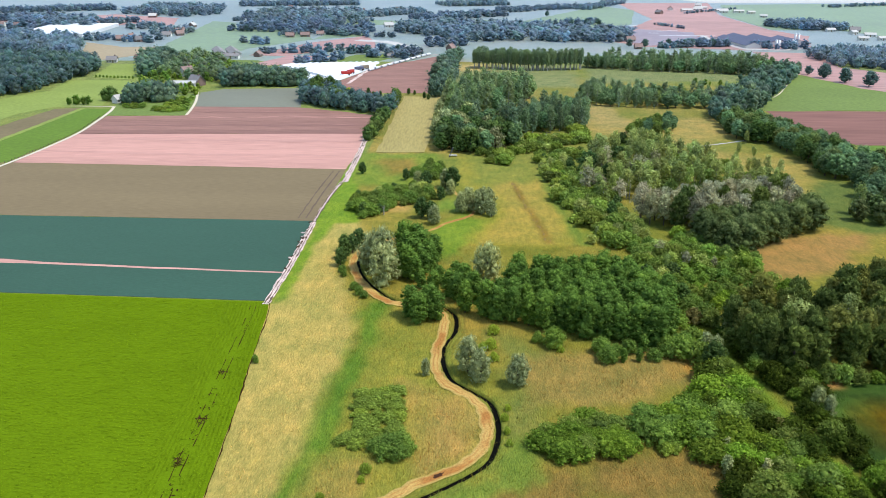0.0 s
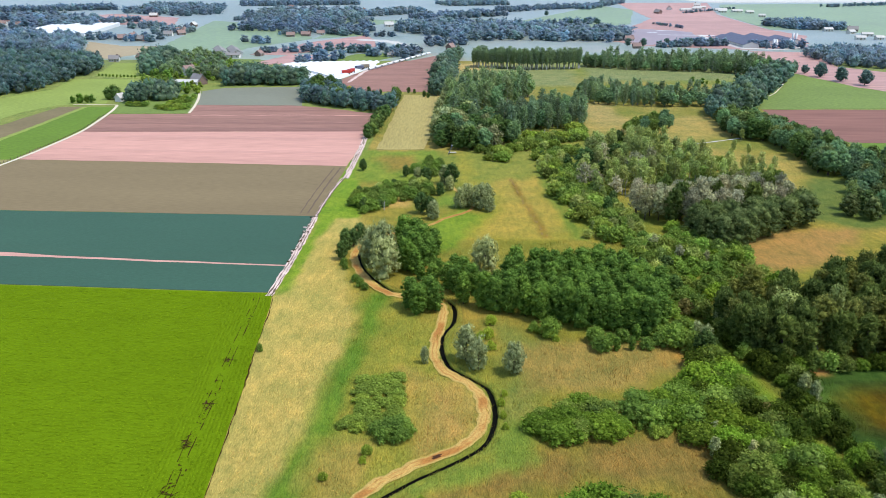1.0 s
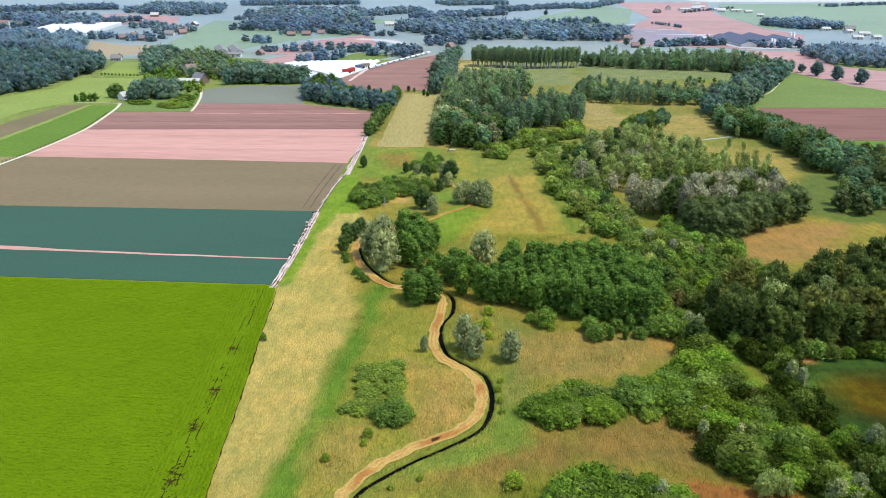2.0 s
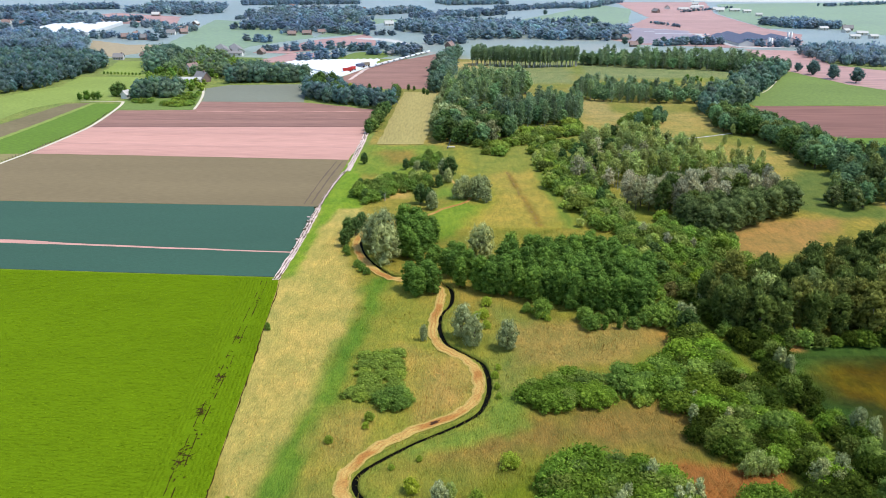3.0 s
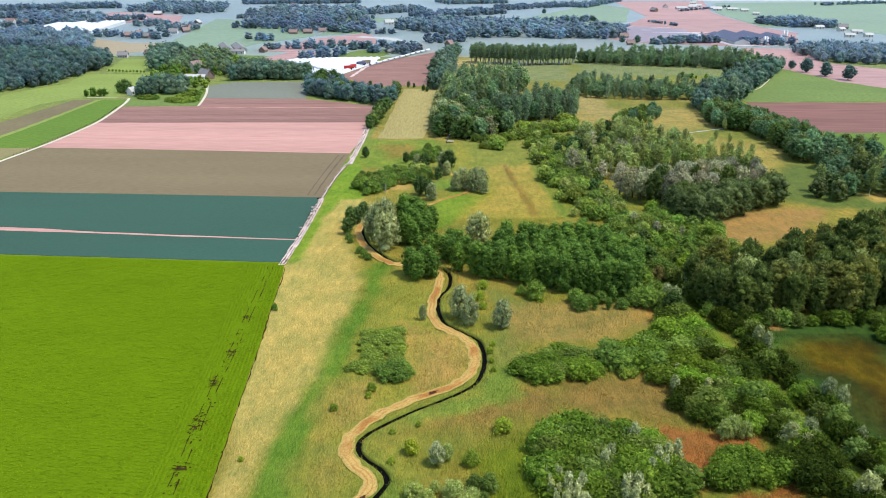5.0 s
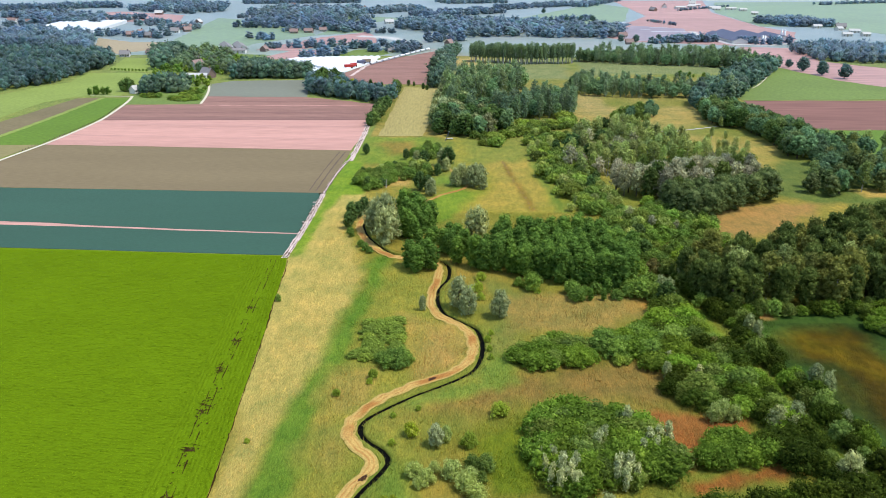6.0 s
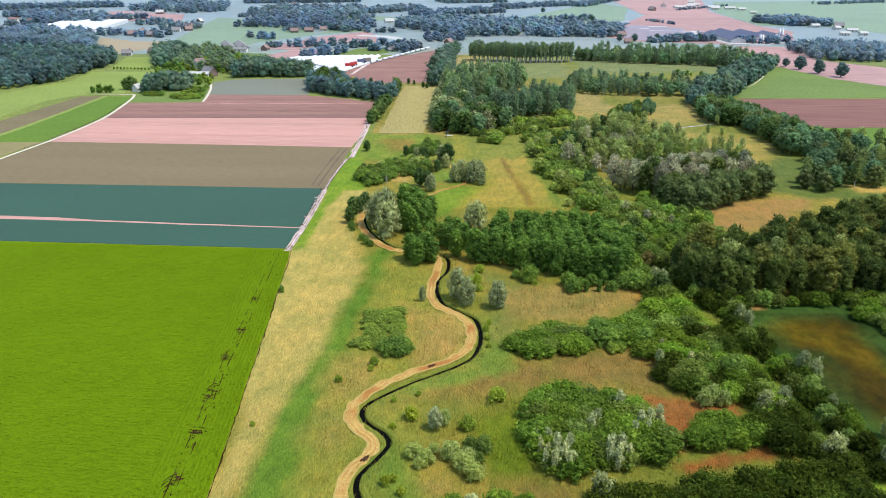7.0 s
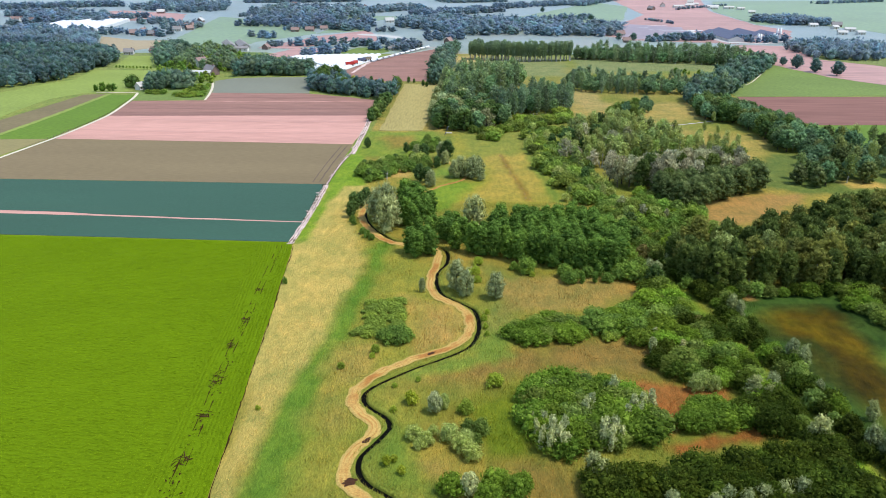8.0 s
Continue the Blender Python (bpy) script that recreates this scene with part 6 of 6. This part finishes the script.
u *= 0.19 / np.linalg.norm(u, axis=1)[:, None]
w *= 0.15 / np.linalg.norm(w, axis=1)[:, None]
tri = np.arange(len(lx) * 3).reshape(-1, 3)
tagged(new("crop_leaves", quick_mesh("crop_leaves", np.stack([p - u, p + w, p + u], 1).reshape(-1, 3), np.concatenate([tri, tri[:, 2:]], 1), CROP_LEAF)), "loose upper leaves of a bright green crop", "crop", kind="stuff")
for side in (0.55, -0.55):
    d = np.gradient(RUTS, axis=0)
    d /= np.linalg.norm(d, axis=1)[:, None]
    rut, k = RUTS + np.stack([-d[:, 1], d[:, 0]], 1) * side, 0
    while k < len(rut) - 6:
        n = random.randint(4, 11)
        ribbon("tractor_rut", rut[k:k + n], (0.045, 0.045), 0.085, RUT, "dark wet broken tractor rut through a crop", "rut", 3, 0.09, 0.0, 3 + k)
        k += n + random.randint(1, 4)
for q in range(230):
    bx, by = RUTS[int(len(RUTS) * random.random() ** 0.8 * 0.999)]
    if soft_noise(bx + 3, by, 7, 2) > random.uniform(0.3, 0.75):
        k = random.uniform(0.06, 0.16)
        earth_patch(bx + random.gauss(0, 0.6), by + random.uniform(-0.6, 0.6), k * random.uniform(1.0, 3.0), k, random.uniform(20, 120), RUT, 0.14, "wet bare patch with failed crop")
for bx, by, br in BARE:
    for q in range(16):
        k = random.uniform(0.05, 0.11)
        earth_patch(bx + random.gauss(0, 0.55 * br), by + random.gauss(0, 0.75 * br), random.uniform(0.3, 1.1) * br, k, random.choice((random.uniform(-25, 25), random.uniform(50, 120))), random.choice((RUT, RUT, EARTH)), 0.145, "thin wet streak with failed crop")
ribbon("furrow", EDGE + (0.1, 0.0), (0.085, 0.085), 0.05, RUT, "narrow dark furrow at the crop's edge", "furrow", 3, 0.17)
ribbon("wheel_track", spline([(-43.4, 190), (-43.0, 214), (-42.0, 238)]), (0.25, 0.25), 0.075, TYRE_SOIL, "dark wheel mark along a seedling field", "wheel track", 3, 0.15)
ribbon("wheel_track", spline([(-45.4, 190), (-45.0, 214), (-44.0, 238)]), (0.2, 0.2), 0.075, TYRE_SOIL, "dark wheel mark along a seedling field", "wheel track", 3, 0.15)

rg = np.random.RandomState(21)
count = 120000
tx, ty = rg.uniform(-34, 58, count), 42 + 130 * rg.rand(count) ** 1.25
keep = (distance_to_line(tx, ty, DITCH[::3]) > 0.6) & (distance_to_line(tx, ty, TRAIL[::3]) > 0.92) & (tx > edge_x(np.minimum(ty, 136)) + 1.2)
tx, ty = tx[keep], ty[keep]
k = rg.randint(0, len(DITCH), 3000)
off = rg.choice((-1, 1), 3000) * rg.uniform(0.55, 1.0, 3000)
bend = np.gradient(DITCH, axis=0)[k]
bend /= np.linalg.norm(bend, axis=1)[:, None]
meadow = len(tx)
tx, ty = np.concatenate([tx, DITCH[k, 0] - bend[:, 1] * off]), np.concatenate([ty, DITCH[k, 1] + bend[:, 0] * off])
tone = cover_at(tx, ty) * rg.uniform(0.8, 1.7, (len(tx), 1)) * np.stack([rg.uniform(0.88, 1.3, len(tx)), np.ones(len(tx)), rg.uniform(0.8, 1.2, len(tx))], 1)
lush = soft_noise(tx, ty, 3.0, 4)
h = (0.15 + 0.5 * rg.rand(len(tx)) ** 2) * (0.5 + 1.0 * lush) * np.where(tx < -21, 0.55, 1.0) * np.where(np.arange(len(tx)) < meadow, 1.0, 1.5)
a = rg.rand(len(tx)) * np.pi
w = 0.02 + 0.035 * rg.rand(len(tx))
lean = rg.normal(size=(len(tx), 2)) * 0.3
base = np.stack([tx, ty, np.full(len(tx), -0.06)], 1)
side = np.stack([np.cos(a) * w, np.sin(a) * w, 0 * a], 1)
tip = base + np.stack([lean[:, 0], lean[:, 1], h + 0.06], 1)
verts = np.stack([base - side, base + side, tip], 1).reshape(-1, 3)
tri = np.arange(len(verts)).reshape(-1, 3)
me = quick_mesh("meadow_grass", verts, np.concatenate([tri, tri[:, 2:]], 1), TUFTS)
me.color_attributes.new("cover", "FLOAT_COLOR", "POINT").data.foreach_set("color", np.repeat(np.concatenate([tone, np.ones((len(tx), 1))], 1), 3, axis=0).astype(np.float32).ravel())
tagged(new("meadow_grass", me), "tufts of tall meadow grass and sedge", "grass", kind="stuff")


# ---------- farms and distant buildings ----------
def gable_walls(w, d, e, r):
    v = [(-w / 2, -d / 2, 0), (w / 2, -d / 2, 0), (w / 2, d / 2, 0), (-w / 2, d / 2, 0), (-w / 2, -d / 2, e), (w / 2, -d / 2, e), (w / 2, d / 2, e), (-w / 2, d / 2, e), (-w / 2, 0, r), (w / 2, 0, r)]
    return v, [(0, 1, 5, 4), (2, 3, 7, 6), (1, 2, 6, 9, 5), (3, 0, 4, 8, 7), (3, 2, 1, 0)]


def roof_slab(w, d, e, r, side, t=0.18, over=0.4):
    s = -1 if side else 1
    slope = (r - e) / (d / 2)
    y0, y1 = 0.0, s * (d / 2 + over)
    z0, z1 = r + 0.05, e - slope * over + 0.05
    x = w / 2 + over
    v = [(-x, y0, z0), (x, y0, z0), (x, y1, z1), (-x, y1, z1)]
    v += [(p, q, z + t) for p, q, z in v]
    return v, [(0, 1, 2, 3), (7, 6, 5, 4), (0, 4, 5, 1), (1, 5, 6, 2), (2, 6, 7, 3), (3, 7, 4, 0)]


def building(kind, x, y, w, d, e, r, turn, wall, roof, label, windows=3, doors=1, chimney=True):
    """A gabled house or barn: ridge along its width, windows and door on both long sides; sizes in metres."""
    w, d, e, r = (v / UNIT for v in (w, d, e, r))
    root = new(kind)
    tagged(root, label, kind.replace("_", " "), "buildings of the farms")
    part("wall", mesh_of("wall", *gable_walls(w, d, e, r), wall), root)
    for side in (0, 1):
        part("roof", mesh_of("roof", *roof_slab(w, d, e, r, side), roof), root)
    if chimney:
        part("chimney", box_mesh("chimney", w * 0.28, -0.35, r - 0.6, w * 0.28 + 0.7, 0.35, r + 0.9, BRICK, 0.04), root)
    for s in (-1, 1):
        for i in range(windows + doors):
            px = -w / 2 + w * (i + 0.5) / (windows + doors)
            door = doors and i == (windows + doors) // 2
            hw, z0, z1 = (0.5, 0.02, min(2.05, e - 0.1)) if door else (0.5, 0.3 * e, 0.75 * e)
            if kind == "barn" and door:
                hw, z1 = 1.6, min(e - 0.2, 3.2)
            y0, y1 = sorted((s * d / 2, s * (d / 2 + 0.07)))
            if door:
                part("door", box_mesh("door", px - hw, y0, z0, px + hw, y1, z1, WOOD, 0.02), root)
            else:
                f = part("window", box_mesh("window", px - hw, y0, z0, px + hw, y1, z1, PLASTER, 0.02), root)
                y2 = s * (d / 2 + 0.075)
                y3 = s * (d / 2 + 0.09)
                part("pane", box_mesh("pane", px - hw + 0.1, min(y2, y3), z0 + 0.1, px + hw - 0.1, max(y2, y3), z1 - 0.1, PANE), f)
    root.matrix_basis = pose(x, y, 0, 0, 0, turn)
    return root


building("house", -152.5, 408.5, 23, 6.5, 3.0, 4.6, 1, PLASTER, CONCRETE, "long low white farm wing with a pale roof", 6, 1, False)
building("house", -146.4, 413.0, 13, 9, 3.2, 8.4, -38, BRICK, TILE_GREY, "farmhouse with a steep grey-brown roof")
building("house", -163, 446, 11, 9, 4.2, 9.0, 60, PLASTER, TILE_RED, "white gabled house among garden trees")
building("house", -172, 470, 12, 8, 3.6, 7.6, 20, PLASTER, TILE_GREY, "white house behind garden trees")
building("house", -165.8, 358.4, 6.1, 5.4, 3.2, 6.0, 70, PLASTER, CONCRETE, "small white hut beside a farm road", 1, 1, False)
building("barn", -176.5, 552, 56, 12, 3.4, 6.6, 112, PLASTER, TILE_GREY, "long livestock barn with a brown-grey roof", 6, 1, False)
building("barn", -167.0, 554, 56, 12, 3.4, 6.6, 112, PLASTER, TILE_GREY, "long livestock barn with a brown-grey roof", 6, 1, False)
building("house", -163, 529, 22, 8, 3.4, 5.4, 1, PLASTER, TILE_GREY, "white farmhouse before long barns")
building("house", -146, 541, 9, 7, 3.0, 6.2, 80, BRICK, TILE_RED, "red brick farmhouse beside a pink field")
building("house", -181, 520, 8, 6, 2.8, 5.4, 30, BRICK, TILE_GREY, "small brick farmhouse among trees")
building("house", -233.5, 507, 10, 7, 3.0, 6.4, 10, PLASTER, TILE_GREY, "white house at a paddock's end")
building("house", -219.5, 517, 9, 7, 3.0, 6.4, -20, PLASTER, TILE_RED, "white house with an orange roof")
building("house", -268, 476, 13, 8, 3.0, 6.4, 20, BRICK, TILE_BLUE, "house with a blue-grey roof inside a wood")
building("house", -288, 648, 11, 8, 3.2, 7.0, 20, BRICK, TILE_RED, "brick village house with a red roof")
building("house", -286, 664, 11, 8, 3.2, 7.0, 75, PLASTER, TILE_RED, "white village house with a red roof")
building("house", -270, 640, 10, 8, 3.2, 7.0, -10, BRICK, TILE_GREY, "brick village house with a grey roof")
building("house", -262, 682, 12, 8, 3.2, 7.0, 5, PLASTER, TILE_GREY, "white village house with a grey roof")
building("house", -255, 694, 10, 8, 3.2, 7.0, 40, BRICK, TILE_RED, "brick village house with a red roof")
building("house", -154, 680, 11, 7, 3.0, 6.2, 5, BRICK, TILE_RED, "brick house in a row along a distant lane")
building("house", -142, 686, 12, 7, 3.0, 6.2, -4, BRICK, TILE_RED, "brick house in a row along a distant lane")
building("house", -131, 697, 10, 7, 3.0, 6.2, 12, PLASTER, TILE_RED, "white house in a row along a distant lane")
building("house", -13.5, 585, 9, 8, 3.2, 7.2, 60, BRICK, TILE_RED, "red house behind a tree belt")
building("house", -54, 537, 7, 6, 2.8, 5.6, 20, PLASTER, TILE_GREY, "white house beside a brown field")
building("house", -36, 560, 8, 6, 2.8, 5.6, -20, PLASTER, TILE_RED, "white house at a field corner")
building("house", 70, 715, 13, 9, 3.4, 7.6, 15, BRICK, TILE_RED, "red-roofed house among dark trees")
building("house", 127, 597, 9, 7, 3.0, 6.4, 0, BRICK, TILE_RED, "red-roofed house beside a bare field")
building("house", 132, 652, 11, 8, 3.0, 6.6, 10, PLASTER, TILE_RED, "white house with a red roof by trees")
building("house", -135, 1005, 16, 10, 3.4, 7.6, 0, BRICK, TILE_RED, "distant house with a red roof")
building("house", -93, 1030, 18, 10, 3.4, 7.6, 8, BRICK, TILE_RED, "distant house with a red roof")
building("house", -245, 957, 12, 9, 4.0, 8.0, 90, PLASTER, CONCRETE, "distant white house on open land")
building("house", -236, 980, 18, 9, 4.0, 8.0, 0, PLASTER, CONCRETE, "distant white house on open land")
for x, y, w, t in ((213, 634, 104, 92), (226, 650, 108, 92), (241, 652, 80, 93), (255, 642, 62, 93)):
    building("barn", x, y, w, 19, 3.6, 7.0, t, PLASTER, TILE_BLUE, "long barn with a dark blue-grey roof", 5, 1, False)
ribbon("yard", spline([(204, 706), (202, 650), (206, 600)], 6.0), (3, 3), 0.2, CONCRETE, "pale concrete farmyard strip beside barns", "yard", 3, 1.0)
ribbon("yard", spline([(205, 598), (230, 591), (256, 606)], 6.0), (4, 4), 0.2, CONCRETE, "pale concrete farmyard before barns", "yard", 3, 1.0)

for k, (x, y) in enumerate(((-470, 788), (-513, 906), (-387, 791), (-381, 806), (-366, 830), (-363, 910), (-262, 714), (-140, 936), (-77, 1002), (-237, 1070), (-197, 1022), (4, 961), (264, 1060), (233, 989), (323, 1141), (-444, 775), (-454, 853), (-273, 780), (-119, 706), (356, 745), (-79, 786))):
    building("house", x, y, 14, 9, 3.6, 7.6, 37 * k % 180, (PLASTER, BRICK)[k % 2], (TILE_RED, TILE_GREY, CONCRETE)[k % 3], ("white", "brick")[k % 2] + " village house with a " + ("red", "grey", "pale")[k % 3] + " roof", 2, 1)


def silo(x, y, h, r):
    root = new("silo")
    tagged(root, "tall pale steel silo with a domed top", "silo", "silos by the barns")
    v, f = [], []
    tube(v, f, [(0, 0, 0), (0, 0, h * 0.85)], [r, r], 14)
    part("shell", mesh_of("shell", v, f, STEEL, smooth=True), root)
    v, f = [], []
    tube(v, f, [(0, 0, h * 0.85), (0, 0, h * 0.95), (0, 0, h)], [r * 1.03, r * 0.7, r * 0.15], 14)
    part("dome", mesh_of("dome", v, f, STEEL, smooth=True), root)
    root.matrix_basis = pose(x, y, 0)


for x, y, h in ((234, 610, 6), (236.4, 611, 5.6), (248, 614, 6), (250, 615, 5.6), (266, 655, 6.6), (268.2, 654, 6.6)):
    silo(x, y, h, 0.95)
for x, y, w in ((279, 1036, 22), (311, 1087, 26), (324, 1037, 24), (338, 1015, 20), (346, 993, 14), (339, 931, 12), (334, 746, 12), (353, 771, 10), (344, 722, 9), (326, 666, 12), (347, 698, 14), (342, 667, 10), (300, 1060, 18), (318, 1010, 16)):
    building("shed", x, y, w, 9, 3.4, 5.6, random.uniform(-20, 20), PLASTER, CONCRETE, "distant white shed on a plain", 2, 1, False)


def film_tunnel(a, b, r, label):
    """A low half-round tunnel of white plastic film on hoops, from a to b."""
    a, b = Vector((*a, 0)), Vector((*b, 0))
    d = (b - a).normalized()
    n = Vector((-d.y, d.x, 0))
    v, f = [], []
    steps = max(2, int((b - a).length / 3))
    for i in range(steps + 1):
        p = a.lerp(b, i / steps)
        for k in range(9):
            t = math.pi * k / 8
            q = r * (1 - 0.03 * (i % 2))
            v.append(p + n * (q * math.cos(t)) + Vector((0, 0, 0.62 * q * math.sin(t))))
    for i in range(steps):
        for k in range(8):
            j = i * 9 + k
            f.append((j, j + 1, j + 10, j + 9))
    f += [tuple(range(9)), tuple(range(steps * 9 + 8, steps * 9 - 1, -1))]
    tagged(new("film_tunnel", mesh_of("film_tunnel", v, f, FILM)), label, "plastic tunnel", "plastic tunnels")


for k in range(13):
    f = k / 12
    film_tunnel((-76.0 - 41 * f, 428 + 57 * f ** 0.8), (-60.2 - 50 * f, 508 - 9 * f), 2.1 + 0.3 * f, "low white plastic film tunnel over a crop")
field("film_cover", [(-118.5, 488), (-106, 500), (-91, 511), (-62, 511.5), (-58, 488), (-74.2, 425), (-83, 418), (-98, 452)], 0.3, FILM, "white plastic sheeting over ground beside tunnels", "plastic sheet")


def farm_trailer(x, y, turn, mat):
    root = new("trailer")
    tagged(root, "red farm trailer on plastic-covered ground" if mat is RED_PAINT else "dark farm trailer on plastic-covered ground", "trailer", "trailers beside the tunnels")
    part("bed", box_mesh("bed", -2.6, -1.1, 0.8, 2.6, 1.1, 2.4, mat, 0.06), root)
    for px in (-1.6, 1.6):
        for py in (-1.15, 1.15):
            v, f = [], []
            tube(v, f, [(px, py - 0.15, 0.5), (px, py + 0.15, 0.5)], [0.5, 0.5], 10)
            part("wheel", mesh_of("wheel", v, f, RUT), root)
    root.matrix_basis = pose(x, y, 0.3, 0, 0, turn)


farm_trailer(-71.5, 450, 20, RED_PAINT)
farm_trailer(-69.5, 456, 70, RED_PAINT)
farm_trailer(-66.5, 470, 40, TILE_BLUE)
farm_trailer(-63.8, 476, 40, WOOD)


def bale_row(x, y, turn):
    """A short row of three round bales wrapped in white film."""
    root = new("wrapped_bales")
    tagged(root, "short row of round bales in white film", "bales", "rows of wrapped bales beside the field road")
    for i in range(3):
        v, f = [], []
        tube(v, f, [(2.1 * i - 2.6, 0, 0.8), (2.1 * i - 2.5, 0, 0.8), (2.1 * i - 0.7, 0, 0.8), (2.1 * i - 0.6, 0, 0.8)], [0.7, 0.8, 0.8, 0.7], 12)
        part("bale", mesh_of("bale", v, f, FILM, smooth=True), root)
    root.matrix_basis = pose(x, y, 0.05, 0, 0, turn)


for k in range(11):
    f = k / 10
    bale_row(-59.6 + 30.6 * f, 471 + 80 * f, 68)


def greenhouse(x, y, w, d, spans, turn):
    root = new("greenhouse")
    tagged(root, "large pale glasshouse with many ridges", "greenhouse")
    part("wall", box_mesh("wall", -w / 2, -d / 2, 0, w / 2, d / 2, 3.0, FILM), root)
    s = w / spans
    for i in range(spans):
        x0 = -w / 2 + s * i
        v = [(x0, -d / 2, 3.01), (x0 + s, -d / 2, 3.01), (x0 + s / 2, -d / 2, 3.6), (x0, d / 2, 3.01), (x0 + s, d / 2, 3.01), (x0 + s / 2, d / 2, 3.6)]
        part("roof", mesh_of("roof", v, [(0, 1, 2), (5, 4, 3), (0, 2, 5, 3), (1, 4, 5, 2)], FILM), root)
    root.matrix_basis = pose(x, y, 0, 0, 0, turn)


greenhouse(-371, 724, 62, 118, 12, 9)

# plank bridge with a post, and lone posts
root = new("footbridge")
tagged(root, "small pale plank footbridge at a meadow end", "footbridge")
for i in range(6):
    part("plank", box_mesh("plank", -1.32 + 0.44 * i, -0.4, 0.42, -1.32 + 0.44 * i + 0.4, 0.4, 0.5, CONCRETE), root)
for s in (-0.42, 0.42):
    part("kerb", box_mesh("kerb", -1.34, s - 0.06, 0.4, 1.34, s + 0.06, 0.58, PLASTER, 0.01), root)
    for px in (-1.2, 1.2):
        part("post", box_mesh("post", px - 0.06, s - 0.06, -0.1, px + 0.06, s + 0.06, 0.42, WOOD, 0.01), root)
root.matrix_basis = pose(-6.0, 258.4, 0, 0, 0, 0)
pole = new("leaning_pole")
tagged(pole, "dark blue-grey leaning pole beside a plank footbridge", "pole")
part("shaft", box_mesh("shaft", -0.12, -0.12, -0.2, 0.12, 0.12, 3.4, TILE_BLUE, 0.03), pole)
part("cap", box_mesh("cap", -0.16, -0.16, 3.4, 0.16, 0.16, 3.55, STEEL, 0.03), pole)
pole.matrix_basis = pose(-7.4, 257.2, 0, 0, 22, 0)


def snag(x, y, h):
    v, f = [], []
    tube(v, f, [(0, 0, -0.2), (0.05, 0, h * 0.5), (0.3, 0.1, h)], [0.16, 0.12, 0.05], 7)
    tube(v, f, [(0.05, 0, h * 0.6), (-0.5, 0.2, h * 0.9)], [0.06, 0.02], 5)
    ob = new("dead_tree", mesh_of("dead_tree", v, f, PALE_BARK, smooth=True))
    ob.matrix_basis = pose(x, y, 0, 0, 0, random.uniform(0, 360))
    tagged(ob, "bare pale dead tree stem", "dead tree", "dead tree stems")


snag(-23.3, 193.8, 2.6)
snag(27.6, 278, 4.5)
snag(115.5, 236, 5.5)
snag(44.6, 210, 5.5)
snag(48, 213, 6)


def rubble(x, y, r, mat):
    bm = bmesh.new()
    bmesh.ops.create_icosphere(bm, subdivisions=1, radius=r)
    for v in bm.verts:
        v.co = Vector((v.co.x * 1.5, v.co.y, v.co.z * 0.5)) * random.uniform(0.7, 1.2)
    me = bpy.data.meshes.new("clod")
    bm.to_mesh(me)
    bm.free()
    me.materials.append(mat)
    ob = new("clod", me)
    ob.matrix_basis = pose(x, y, 0.15, 0, 0, random.uniform(0, 360))
    tagged(ob, "dark clod of earth on a sandy track", "clod", "clods along the farm track")


for k in range(46):
    y = random.choice((random.uniform(150, 190), random.uniform(160, 182), random.uniform(232, 280)))
    rubble(float(np.interp(y, [136, 159, 187, 226, 250, 284], [-41, -40.7, -41, -39.5, -38.3, -39.3])) + random.uniform(-1.0, 0.7), y, random.uniform(0.15, 0.38), random.choice((RUT, EARTH, SAND)))


# ---------- fence posts along the farm road ----------
def fence_post(x, y, h, turn):
    """A rough split post with a slanted top, leaning a little."""
    w = 0.09
    v = [(-w, -w, -0.1), (w, -w, -0.1), (w, w, -0.1), (-w, w, -0.1), (-w * 0.8, -w * 0.8, h), (w * 0.8, -w * 0.8, h + 0.06), (w * 0.8, w * 0.8, h + 0.06), (-w * 0.8, w * 0.8, h)]
    ob = new("fence_post", mesh_of("fence_post", v, [(0, 1, 5, 4), (1, 2, 6, 5), (2, 3, 7, 6), (3, 0, 4, 7), (4, 5, 6, 7), (3, 2, 1, 0)], BARK))
    ob.matrix_basis = pose(x, y, 0.05, random.uniform(-4, 4), random.uniform(-4, 4), turn)
    return tagged(ob, "dark weathered fence post beside a farm road", "fence post", "fence posts along the farm road")


for k in range(52):
    y = 234 + 1.75 * k
    fence_post(float(np.interp(y, [216.5, 231, 251.5, 278, 296.6, 332], [-156.6, -155, -152.9, -152.1, -153, -158.8])) - 1.1, y, random.uniform(0.55, 0.75), random.uniform(0, 90))


# ---------- from plan units to metres ----------
for ob in scene.objects:
    if ob.parent is None and ob.type in {"MESH", "EMPTY"}:
        ob.matrix_basis = Matrix.Scale(UNIT, 4) @ ob.matrix_basis
